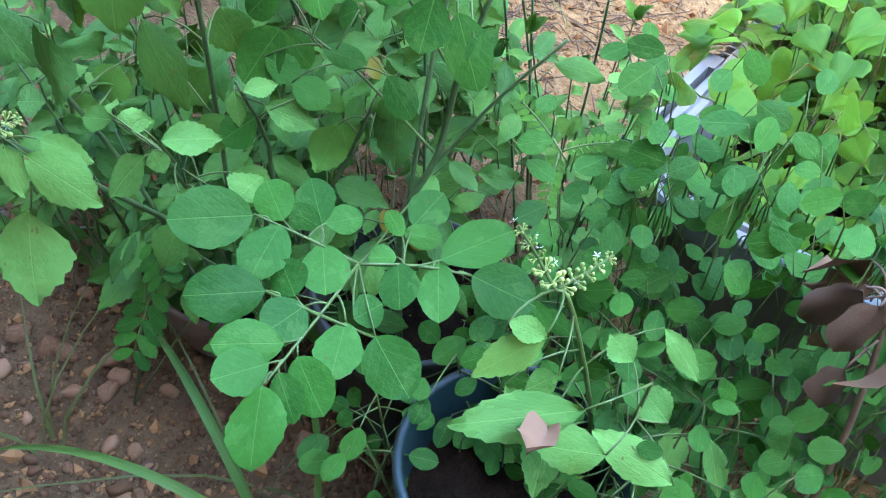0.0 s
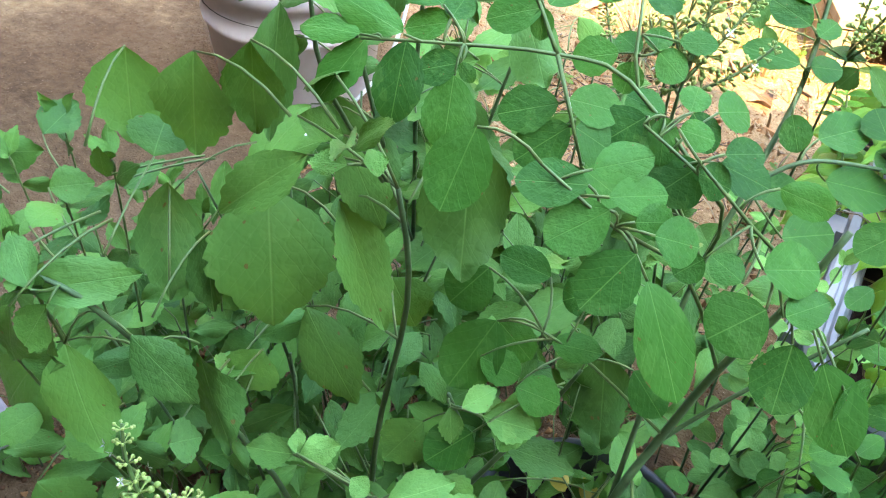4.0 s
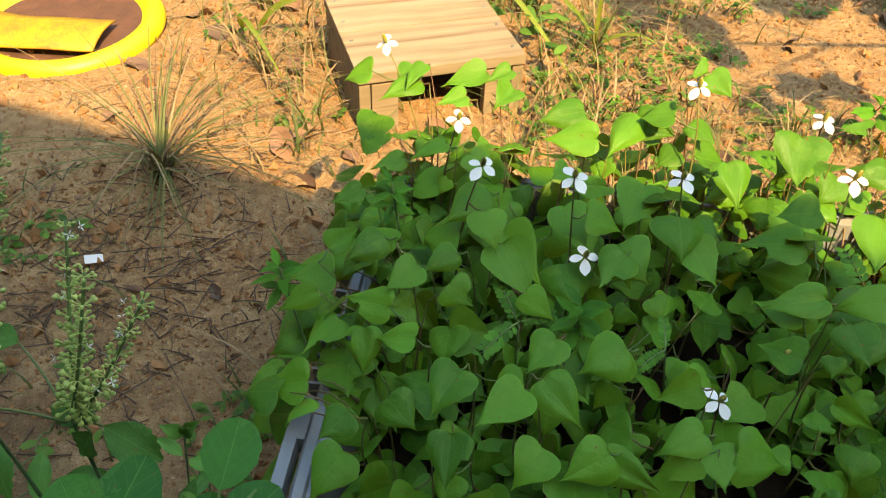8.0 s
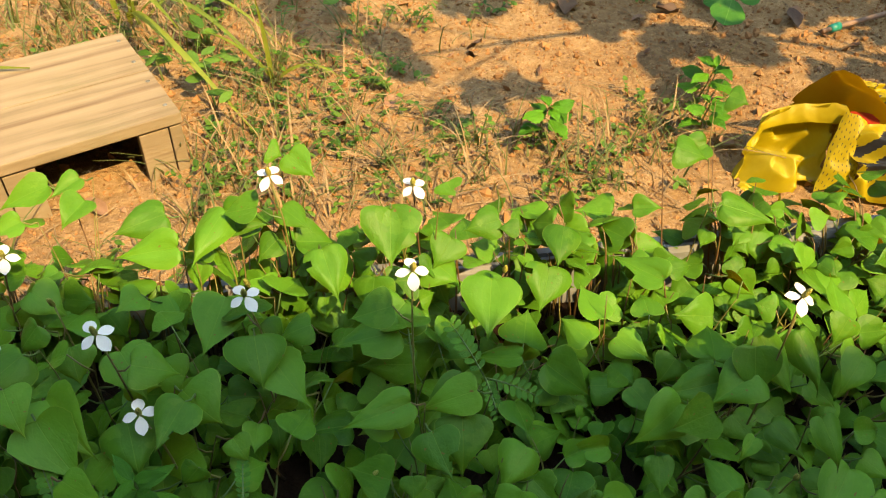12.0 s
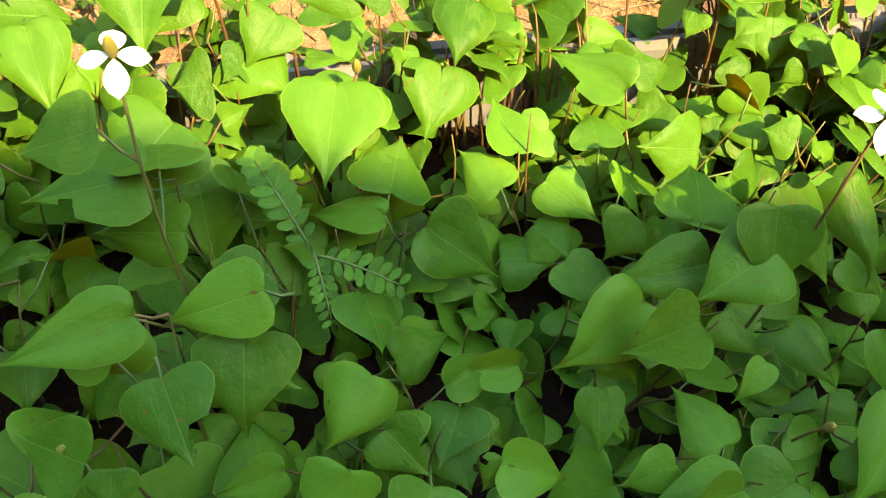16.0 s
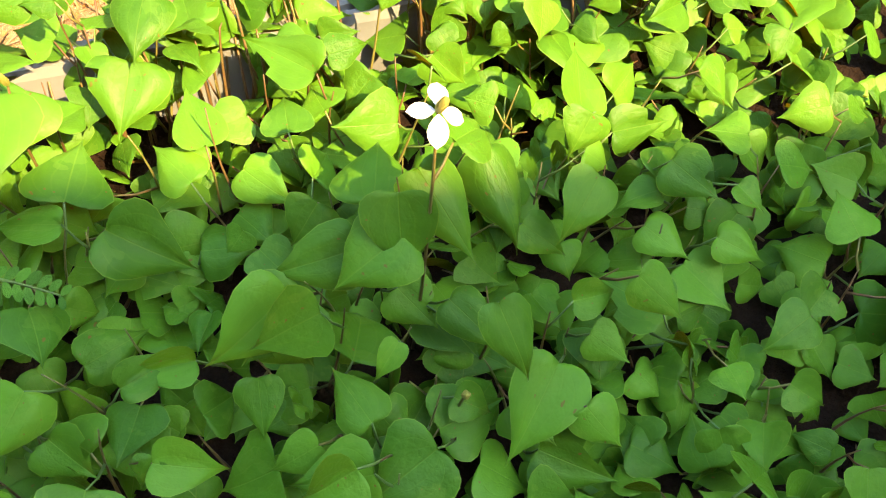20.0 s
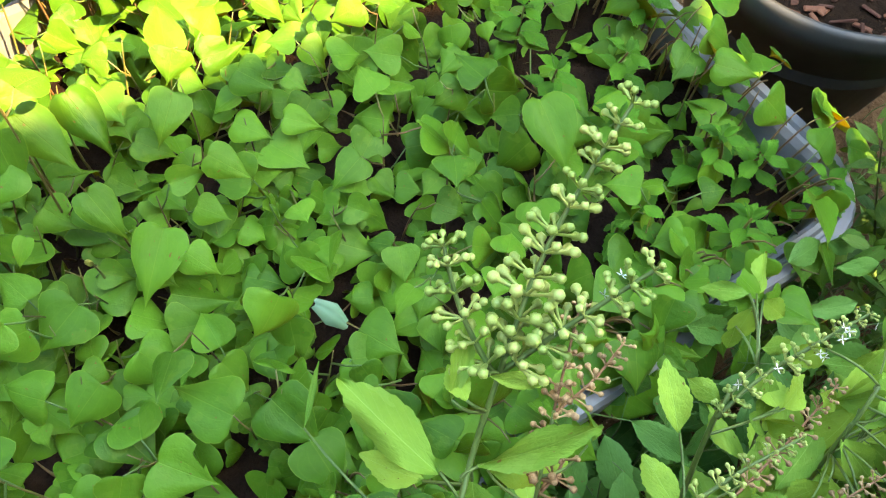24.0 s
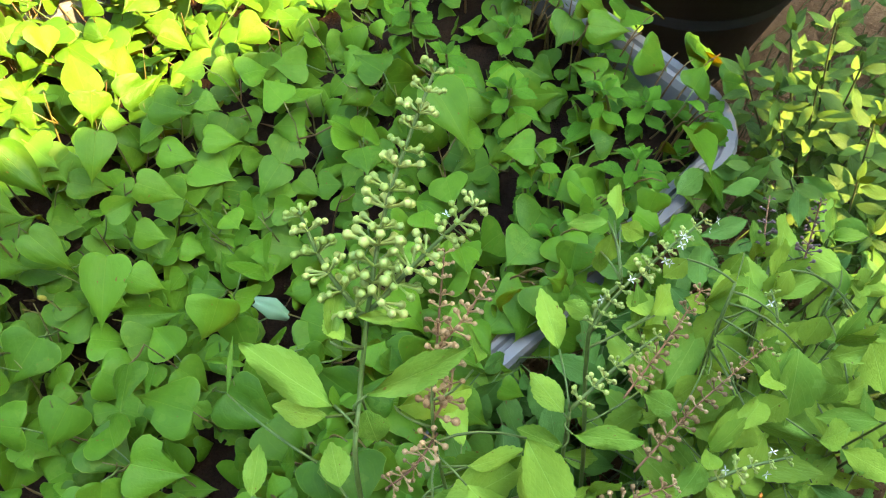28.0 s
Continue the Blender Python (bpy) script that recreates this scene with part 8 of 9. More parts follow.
def feather_weed(base, fronds, label="feathery little weed with paired oblong leaflets", meshes=None):
    """Fronds: (root, tip) pairs; each gets a rachis and rows of paired leaflets."""
    p = start("feathery_weed", base, label, "weed", "feathery weeds")
    o = Vector(base)
    for a, b, *own in fronds:
        a, b = Vector(a), Vector(b)
        size, pairs = own or (0.24 * (b - a).length, 8)
        way = (b - a)
        n = Vector((0.1, -0.5, 0.85))
        side = way.cross(n).normalized()
        pts = bezier(a, (a + b) / 2 + Vector((0, 0, 0.12 * way.length)), b, pairs)
        rach = part("frond", tube("rachis", [q - o for q in pts], (0.0009, 0.0005), STEM_GREEN, 4), p)
        for k in range(1, pairs + 1):
            q = pts[k]
            L = size * (1 - 0.35 * abs(2 * k - pairs - 1) / (pairs + 1))
            for s in (-1, 1):
                d = (side * s + way.normalized() * 0.55).normalized()
                part("leaflet", (meshes or FEATHER)[k % 3], rach, axes(q - o, d, n, L * 0.5, L, L))
        if (a - o).length > 0.01:
            part("stem", tube("stem", [Vector((0, 0, 0)), (a - o) / 2 + Vector((0.004, 0, 0.01)), a - o], (0.001, 0.0008), STEM_GREEN, 4), p)


def whorl_weed(base, top, seed, size=0.03, label="young light green weed with a star of pointed leaves"):
    r = random.Random(seed)
    base, top = Vector(base), Vector(top)
    p = start("young_weed", base, label, "weed", "young weeds in the tub")
    drawn = stems(p, [[base, (base + top) / 2, top]], [(0.0015, 0.001)], STEM_GREEN)
    leaves = []
    for ring, (dz, L, up) in enumerate(((0.0, size * 0.8, 0.55), (-0.012, size, 0.15), (-0.026, size, -0.1))):
        for k in range(3 + (ring > 0)):
            a = 2 * math.pi * k / (3 + (ring > 0)) + ring * 0.7 + r.uniform(-0.2, 0.2)
            d = Vector((math.cos(a), math.sin(a), up)).normalized() * L
            leaves.append((top.x, top.y, top.z + dz, d.x, d.y, d.z, L * 0.36))
    grow(p, leaves, drawn, YOUNG, (0, -0.2, 1), STEM_GREEN, 0.0005, "leaf", 1.0, 0.15)


def dead_leaves():
    edge, ribs = oval(0.5, 0.45, 8, 0.75)
    kinds = [blade("dead_leaf", [(x * (1 + 0.12 * math.sin(9 * y + k)), y) for x, y in edge], ribs, DEAD_LEAF, fold=0.3 + 0.1 * k, droop=-0.25 + 0.2 * k, wave=0.07, twist=0.3 - 0.2 * k, seed=k) for k in range(4)]
    spots = [(-0.194, 1.218, 0.075, 30), (-0.134, 1.154, 0.07, 70), (-0.17, 1.311, 0.05, 140), (-0.466, 1.681, 0.08, 100), (-0.36, 1.52, 0.06, 20), (-0.30, 1.72, 0.07, 60), (0.919, 1.863, 0.085, -20), (0.692, 1.714, 0.04, 0),
             (1.28, 1.86, 0.07, 45), (1.174, 1.859, 0.06, 100), (1.0, 1.18, 0.06, 60), (0.97, 1.14, 0.05, 150), (1.40, 1.75, 0.05, 10), (-0.08, 1.42, 0.05, 80), (-0.25, 1.40, 0.05, 0), (0.72, 1.78, 0.045, 120), (-0.203, 0.899, 0.03, 40), (-0.40, 1.62, 0.06, 200)]
    r = random.Random(4)
    for k in range(26):
        spots.append((r.uniform(-0.6, 1.6), r.uniform(1.1, 2.3), r.uniform(0.025, 0.06), r.uniform(0, 360)))
    for k in range(10):
        spots.append((r.uniform(-0.5, -0.05), r.uniform(-0.1, 0.5), r.uniform(0.02, 0.05), r.uniform(0, 360)))
    for k, (x, y, s, a) in enumerate(spots):
        thing("dead_leaf", pose(x, y, ground_height(x, y) + 0.006, r.uniform(-14, 14), r.uniform(-14, 14), a) @ Matrix.Diagonal((s * 0.55, s, s, 1)), "curled brown dead leaf lying on the soil", "dead leaf", "dead leaves", data=kinds[k % 4])
    thing("dead_leaf", pose(0.132, 0.048, 0.325, 35, 15, 200) @ Matrix.Diagonal((0.020, 0.040, 0.04, 1)), "curled brown leaf caught among the basil", "dead leaf", "dead leaves", data=kinds[1])


def withered_plant():
    """Dark shrivelled leaves hanging from a dead stem beside the tub."""
    r = random.Random(92)
    base = Vector((0.27, 0.20, 0.0))
    p = start("withered_plant", base, "withered plant with curled dark brown leaves beside the tub", "plant")
    line = [(0.27, 0.20, 0.0), (0.262, 0.20, 0.2), (0.245, 0.19, 0.33), (0.232, 0.182, 0.38)]
    drawn = stems(p, [line], [(0.003, 0.0015)], CLAY)
    edge, ribs = oval(0.5, 0.42, 8, 0.8)
    kinds = [blade("leaf", [(x * (1 + 0.16 * math.sin(11 * y + k)), y) for x, y in edge], ribs, DEAD_LEAF, fold=0.9, droop=0.5, wave=0.16, twist=0.8 - 0.4 * k, seed=40 + k) for k in range(4)]
    leaves = []
    for k in range(14):
        a, z, L = r.uniform(0, 6.28), r.uniform(0.32, 0.40), r.uniform(0.024, 0.042)
        leaves.append((0.243 + 0.024 * math.cos(a), 0.19 + 0.024 * math.sin(a), z, math.cos(a) * L * 0.6, math.sin(a) * L * 0.6, -L * 0.8, L * 0.5))
    grow(p, leaves, drawn, kinds, (0.3, -0.5, 0.6), CLAY, 0.0007, "withered_leaf", 1.0, 0.5)


def dry_litter():
    """Dry stalks and crumbs of leaf lying on the shaded soil beside the tub."""
    r = random.Random(77)
    heap = Heap()
    for _ in range(420):
        x, y = r.gauss(-0.33, 0.13), r.gauss(0.92, 0.17)
        a, L = r.uniform(0, 6.28), r.uniform(0.012, 0.06)
        z = ground_height(x, y) + 0.002
        end = Vector((x + L * math.cos(a), y + L * math.sin(a), z + r.uniform(0.0, 0.012)))
        heap.tube(bezier(Vector((x, y, z)), (Vector((x, y, z)) + end) / 2 + Vector((r.uniform(-0.006, 0.006), r.uniform(-0.006, 0.006), 0.003)), end, 4), (0.0011, 0.0006), 4)
    thing("dry_litter", None, "dry brown stalks strewn over the shaded soil", "litter", kind="stuff", data=heap.mesh("dry_litter", DEAD_LEAF))


def stones():
    """Crumbs and pebbles strewn over the soil."""
    r = random.Random(3)
    base = [Vector(v) for v in ((1, 0, 0), (-1, 0, 0), (0, 1, 0), (0, -1, 0), (0, 0, 1), (0, 0, -0.6))]
    tri = [(0, 2, 4), (2, 1, 4), (1, 3, 4), (3, 0, 4), (2, 0, 5), (1, 2, 5), (3, 1, 5), (0, 3, 5)]
    for name, mat_, count, size, lab in (("pebbles", PEBBLE, 11000, (0.0008, 0.0030), "scattered pale grit and pebbles"), ("soil_crumbs", CRUMB, 24000, (0.0012, 0.0052), "loose crumbs of reddish soil"), ("litter", LITTER, 1300, (0.002, 0.011), "bits of bark and dry litter")):
        verts, faces = [], []
        for _ in range(count):
            while True:
                if r.random() < 0.22:
                    x, y = r.uniform(-0.65, 0.0), r.uniform(-0.2, 1.1)
                else:
                    x, y = r.uniform(-1.0, 1.9), r.uniform(0.95, 2.4)
                if not (X0 - 0.02 < x < X1 + 0.02 and Y0 - 0.02 < y < Y1 + 0.02):
                    break
            s = r.uniform(*size) * (1 + (r.random() < 0.07) * 1.6)
            k, z = len(verts), ground_height(x, y)
            q = Euler((r.uniform(0, 6), r.uniform(0, 6), r.uniform(0, 6))).to_matrix()
            sc = Vector((r.uniform(0.6, 1.2), r.uniform(0.6, 1.2) if name != "litter" else 0.25, r.uniform(0.5, 0.9) if name != "litter" else 0.15)) * s
            for b in base:
                v = q @ Vector((b.x * sc.x, b.y * sc.y, b.z * sc.z)) * r.uniform(0.8, 1.15) if name != "litter" else Matrix.Rotation(q[0][0] * 3, 3, "Z") @ Vector((b.x * sc.x, b.y * sc.y, b.z * sc.z))
                verts.append((x + v.x, y + v.y, z + s * 0.25 + v.z))
            faces += [tuple(i + k for i in t) for t in tri]
        thing(name, None, lab, name.replace("_", " "), kind="stuff", data=mesh_of(name, verts, faces, mat_, smooth=False))
    verts, faces = [], []
    for _ in range(420):
        x, y = r.choice(((r.uniform(-0.6, 0.0), r.uniform(1.15, 1.9)), (r.uniform(-0.9, 1.7), r.uniform(1.0, 2.4)), (r.uniform(0.1, 1.0), r.uniform(1.1, 1.6))))
        a, L, k = r.uniform(0, 6.28), r.uniform(0.02, 0.11), len(verts)
        d, s = Vector((math.cos(a), math.sin(a), 0)), Vector((-math.sin(a), math.cos(a), 0)) * 0.0011
        lift = r.uniform(0.0, 0.015)
        for t in (-0.5, 0.0, 0.5):
            p = Vector((x, y, ground_height(x, y) + 0.004 + lift * (0.5 + t))) + d * L * t + s * 6 * (t * t) * 2
            verts += [p - s, p + Vector((0, 0, 0.0012)), p + s]
        for i in range(2):
            for c in range(2):
                faces.append((k + i * 3 + c, k + i * 3 + c + 1, k + i * 3 + c + 4, k + i * 3 + c + 3))
    thing("straw", None, "dry straw and grass stalks strewn over the soil", "straw", kind="stuff", data=mesh_of("straw", verts, faces, DRY_GRASS))


def ground_plants():
    gl, dl = "tuft of thin green and straw-coloured grass on the soil", "dry grass clump lying over the soil"
    tuft(-0.374, 1.152, 84, (0.08, 0.30), 0.25, 1, "spreading tuft of thin grass at the edge of the shade", (0.7, 1.9))
    tuft(-0.30, 1.47, 30, (0.06, 0.18), 0.55, 2, dl)
    tuft(-0.37, 1.72, 36, (0.08, 0.24), 0.5, 3, gl)
    tuft(-0.24, 1.56, 24, (0.06, 0.16), 0.6, 4, dl)
    tuft(-0.18, 1.24, 10, (0.06, 0.2), 0.4, 5, gl)
    tuft(0.474, 1.386, 26, (0.03, 0.09), 0.3, 6, gl)
    tuft(0.178, 1.80, 18, (0.10, 0.26), 0.2, 7, gl, (0.2, 0.8))
    tuft(0.31, 1.66, 14, (0.08, 0.2), 0.2, 8, gl, (0.1, 0.5))
    tuft(-0.10, 1.98, 26, (0.08, 0.2), 0.2, 9, gl)
    tuft(0.02, 2.02, 20, (0.08, 0.22), 0.2, 10, gl)
    tuft(0.32, 1.15, 12, (0.03, 0.08), 0.3, 11, gl)
    tuft(0.62, 1.33, 14, (0.02, 0.06), 0.4, 12, gl)
    tuft(0.17, 1.30, 16, (0.04, 0.10), 0.2, 13, gl)
    tuft(-0.62, 0.83, 16, (0.06, 0.16), 0.0, 14, "dark green grass tuft beside the bucket")
    tuft(-0.10, 0.02, 7, (0.14, 0.26), 0.0, 15, "long arching grass blades in the shade", (0.6, 1.2))
    tuft(-0.28, -0.06, 5, (0.14, 0.24), 0.0, 16, "long arching grass blades in the shade", (0.7, 1.3))
    r = random.Random(8)
    for k, (x, y) in enumerate(((0.296, 1.612), (0.36, 1.57), (0.434, 1.558), (0.45, 1.64), (0.39, 1.70), (0.51, 1.60), (0.53, 1.70), (0.22, 1.47), (0.28, 1.38), (0.20, 1.36), (0.34, 1.44), (0.324, 1.884), (0.60, 1.46), (0.09, 1.20), (0.02, 1.16),
                                (0.56, 1.50), (0.84, 1.34), (0.90, 1.40), (0.80, 1.26), (0.70, 1.22), (1.02, 1.46), (0.47, 1.82), (0.60, 1.86), (0.25, 1.74), (0.95, 1.25), (-0.05, 1.76), (0.14, 1.95), (0.78, 1.9), (1.1, 1.95), (-0.52, 0.98), (-0.47, 1.03), (-0.12, 0.62), (-0.14, 0.70), (-0.09, 0.80))):
        weed(x, y, 40 + k, n=r.randint(8, 14), spread=r.uniform(0.03, 0.06), tall=r.uniform(0.02, 0.06))
    for k, (x, y) in enumerate(((0.93, 1.95), (1.12, 1.98), (0.44, 1.97), (0.66, 2.02), (1.34, 1.98), (0.24, 1.96), (1.5, 1.94), (0.16, 1.72), (0.20, 1.60))):
        weed(x, y, 200 + k, 12, (0.025, 0.05), 0.09, 0.10, "leafy dark green weed in the dappled shade")
    sp = start("sapling", (1.22, 1.78, 0.0), "bare-stemmed sapling with one large round leaf", "sapling")
    drawn = stems(sp, [[(1.22, 1.78, 0.0), (1.19, 1.70, 0.12), (1.135, 1.60, 0.165)]], [(0.003, 0.0016)], STEM_BROWN)
    grow(sp, [(1.125, 1.58, 0.165, -0.035, -0.055, -0.02, 0.062), (1.17, 1.66, 0.14, 0.05, -0.02, -0.01, 0.04), (1.20, 1.72, 0.10, -0.05, 0.0, -0.01, 0.04)], drawn, LEAFLET, (0, -0.4, 0.9), STEM_GREEN)
    weed(-0.56, 0.93, 90, 12, (0.025, 0.045), 0.07, 0.06, "broad-leaved weed in the shade beside the bucket")
    weed(-0.33, 0.68, 91, 10, (0.012, 0.022), 0.05, 0.04)
    spearmint((0.753, 1.428, 0), (0.75, 1.405, 0.085), 1, 4, 0.058, "spearmint sprig rooted in the bare soil")
    spearmint((1.06, 1.50, 0), (1.06, 1.465, 0.10), 2, 4, 0.056, "spearmint sprig rooted in the bare soil")
    spearmint((1.03, 1.40, 0), (1.02, 1.38, 0.085), 3, 4, 0.048, "spearmint sprig rooted in the bare soil")
    for k, (x, y, z) in enumerate(((1.12, 0.385, 0.275), (1.10, 0.51, 0.27), (1.19, 0.43, 0.25), (1.06, 0.44, 0.27), (1.15, 0.56, 0.27), (1.205, 0.60, 0.27), (1.10, 0.64, 0.28), (1.17, 0.70, 0.27), (1.03, 0.39, 0.25), (1.21, 0.50, 0.27), (1.22, 0.68, 0.26), (1.20, 0.78, 0.26), (1.15, 0.45, 0.28), (1.08, 0.57, 0.28), (1.21, 0.38, 0.26), (1.13, 0.76, 0.27))):
        spearmint((x + 0.01, y + 0.01, 0.182), (x, y, z), 10 + k, 4, 0.030, "spearmint sprig growing among the fish mint in the tub")
    feather_weed((0.50, 0.74, 0.182), [((0.485, 0.735, 0.275), (0.463, 0.775, 0.30)), ((0.487, 0.732, 0.275), (0.525, 0.712, 0.27)), ((0.486, 0.733, 0.275), (0.49, 0.70, 0.265))])
    feather_weed((0.17, 0.62, 0.182), [((0.172, 0.635, 0.31), (0.145, 0.602, 0.305)), ((0.172, 0.635, 0.31), (0.155, 0.67, 0.315)), ((0.173, 0.635, 0.31), (0.20, 0.642, 0.315))])
    feather_weed((0.30, 0.63, 0.182), [((0.29, 0.632, 0.30), (0.268, 0.61, 0.30)), ((0.29, 0.632, 0.30), (0.29, 0.66, 0.305))])
    feather_weed((-0.26, 0.015, 0.0), [((-0.245, 0.065, 0.145), (-0.230, 0.019, 0.105), 0.029, 5), ((-0.204, 0.091, 0.145), (-0.190, 0.082, 0.122), 0.020, 3), ((-0.236, 0.066, 0.205), (-0.210, 0.052, 0.187), 0.022, 4)], "feathery dark green weed before the clay bowl", SHADE_FEATHER)
    feather_weed((0.05, 0.25, 0.0), [((0.02, 0.235, 0.325), (-0.02, 0.24, 0.345)), ((0.02, 0.235, 0.325), (0.045, 0.262, 0.33)), ((0.02, 0.232, 0.325), (0.03, 0.205, 0.30))], "feathery green weed beside the tub")
    whorl_weed((0.222, 0.66, 0.182), (0.220, 0.645, 0.325), 1)
    whorl_weed((0.085, 0.70, 0.182), (0.055, 0.735, 0.36), 2, 0.022)
    whorl_weed((0.02, 0.62, 0.16), (-0.035, 0.68, 0.30), 3, 0.026, "young light green weed leaning out over the tub's rim")
    thing("paper_scrap", pose(-0.395, 0.948, 0.008, 8, 12, 30) @ Matrix.Diagonal((1, 1, 1, 1)), "small white scrap lying on the shaded soil", "scrap", data=box_mesh("scrap", 0.024, 0.015, 0.002, WHITE_CHIP, 0.0008))
    st = thing("stick", pose(1.444, 1.719, 0.012), "peeled stick with green tape round its tip on the soil", "stick")
    part("shaft", tube("shaft", [(-0.012, -0.004, 0), (0.06, 0.014, 0.004), (0.15, 0.034, 0.010), (0.27, 0.064, 0.02)], (0.0055, 0.0065), CLAY, 8), st)
    part("tape", tube("tape", [(0.008, 0.001, 0.001), (0.02, 0.005, 0.002), (0.032, 0.008, 0.003)], (0.0085, 0.0095), TEAL_TAPE, 9), st, None, "teal green tape")


def foam_lid():
    """A pale foam lid lying on the soil, with string and brown scraps at its corner."""
    t = thing("foam_lid", pose(-0.553, 0.072, ground_height(-0.553, 0.072) + 0.002, 2, -3, -102.5), "dirty pale foam lid lying on the soil with string", "lid")
    part("panel", box_mesh("panel", 0.26, 0.17, 0.026, FOAM, 0.004), t, pose(0.13, -0.085, 0.013))
    part("rim", box_mesh("rim", 0.26, 0.014, 0.012, FOAM, 0.003), t, pose(0.13, -0.007, 0.032))
    part("string", tube("string", smooth_line([(0.0, -0.02, 0.03), (-0.02, -0.05, 0.012), (-0.05, -0.03, 0.01), (-0.04, 0.03, 0.008), (-0.09, 0.07, 0.006)], 5), 0.0012, ROPE, 5), t, None, "thin pale string")


def caught_scrap():
    """A curled scrap of pale plastic film among the leaves."""
    verts = []
    for j in range(7):
        for i in range(6):
            u, v = i / 5 - 0.5, j / 6 - 0.5
            verts.append((u * 0.018 * (1 - 1.1 * abs(v)), v * 0.030, 0.010 * math.cos(2.2 * v) * (1 - 2 * u * u) + 0.004 * math.sin(6 * u)))
    faces = [(j * 6 + i, j * 6 + i + 1, (j + 1) * 6 + i + 1, (j + 1) * 6 + i) for j in range(6) for i in range(5)]
    thing("plastic_scrap", axes(SCRAP_AT, (0.4, -0.6, -0.5), (0.2, -0.5, 0.8)), "curled pale blue-green scrap of film caught among the leaves", "scrap", data=mesh_of("scrap", verts, faces, PALE_FILM))


def low_seedlings():
    """Small moringa seedlings and leaflets beside the dark pots."""
    r = random.Random(77)
    for k, (x, y, h) in enumerate(((0.02, 0.20, 0.26), (0.06, 0.24, 0.24), (0.10, 0.20, 0.25), (-0.02, 0.25, 0.22), (0.03, 0.15, 0.22), (0.12, 0.26, 0.25), (0.15, 0.20, 0.27), (0.06, 0.17, 0.27), (0.18, 0.25, 0.27), (0.21, 0.20, 0.25), (0.09, 0.28, 0.29), (0.17, 0.14, 0.26), (-0.03, 0.10, 0.20), (0.03, 0.07, 0.20))):
        base, top = Vector((x, y, 0.0)), Vector((x + r.uniform(-0.03, 0.03), y - 0.03, h))
        p = start("moringa_seedling", base, "small moringa seedling with pairs of round leaflets", "seedling", "moringa seedlings")
        drawn = stems(p, [[base, (base + top) / 2 + Vector((0.01, 0, 0)), top]], [(0.0018, 0.0009)], STEM_GREEN)
        leaves = []
        for j in range(11):
            q = base.lerp(top, 0.45 + 0.55 * (j + 1) / 11)
            a = j * 2.4 + r.uniform(-0.4, 0.4)
            out = Vector((math.cos(a), math.sin(a), r.uniform(-0.1, 0.25)))
            at, L = q + out * r.uniform(0.015, 0.045), r.uniform(0.016, 0.027)
            leaves.append((at.x, at.y, at.z, out.x * L, out.y * L, (out.z - 0.2) * L, L * 0.72))
        grow(p, leaves, drawn, LEAFLET, (0.25, -0.5, 0.8), STEM_GREEN, 0.0006, "leaflet", 1.0, 0.25)


def overhang():
    """A tree at the side whose boughs reach over, above the view, and throw the dappled shade."""
    t = start("shade_tree", (2.35, 0.25, 0.0), "tree with broad leaves whose boughs overhang the soil", "tree")
    trunk = [(2.35, 0.25, -0.02), (2.34, 0.3, 0.5), (2.28, 0.45, 0.95), (2.2, 0.6, 1.6)]
    boughs = [[(2.30, 0.42, 0.88), (1.95, 0.82, 1.02), (1.55, 1.00, 1.05), (1.20, 1.00, 1.03), (0.92, 0.98, 1.0)], [(1.95, 0.82, 1.02), (1.75, 1.05, 1.04), (1.45, 1.16, 1.04)],
              [(1.20, 1.00, 1.03), (1.05, 0.88, 1.02), (0.95, 0.80, 1.0)], [(1.20, 1.00, 1.03), (0.95, 1.12, 1.02), (0.75, 1.2, 1.0)]]
    drawn = stems(t, [trunk] + boughs, [(0.05, 0.02), (0.012, 0.003), (0.005, 0.002), (0.004, 0.0015), (0.004, 0.0015)], STEM_BROWN, "limb")
    r = random.Random(12)
    leaves = []
    # where the clumps of shade lie on the soil: place, reach, leaves
    for gx, gy, reach, n in ((0.99, 1.86, 0.10, 14), (1.12, 1.74, 0.08, 11), (1.25, 1.70, 0.07, 9), (1.02, 1.98, 0.16, 44), (1.30, 1.86, 0.12, 26), (1.45, 1.92, 0.16, 34), (0.68, 1.60, 0.04, 4), (0.76, 1.61, 0.03, 3), (0.59, 1.53, 0.03, 3), (0.55, 1.70, 0.04, 4),
                             (0.52, 1.80, 0.05, 6), (0.40, 1.84, 0.05, 6), (0.36, 1.96, 0.10, 16), (0.74, 2.0, 0.12, 24), (1.64, 1.76, 0.16, 22), (0.18, 2.10, 0.14, 10), (1.42, 1.56, 0.09, 12), (1.56, 1.54, 0.10, 14), (1.06, 1.60, 0.05, 5)):
        for _ in range(int(n * 2.3) + 9):
            h, a, d, b = 0.98 + r.uniform(-0.05, 0.08), r.uniform(0, 6.28), 0.85 * reach * math.sqrt(r.random()), r.uniform(0, 6.28)
            L = r.uniform(0.05, 0.08)
            leaves.append((gx + d * math.cos(a) + 0.40 * h - 0.5 * L * math.cos(b), gy + d * math.sin(a) - 0.752 * h - 0.5 * L * math.sin(b), h, math.cos(b) * L, math.sin(b) * L, -0.25 * L, L * 0.6))
    grow(t, leaves, drawn[1:], BASIL, (0.2, -0.4, 1), STEM_GREEN, 0.001, "leaf", 1.0, 0.3, True, True)


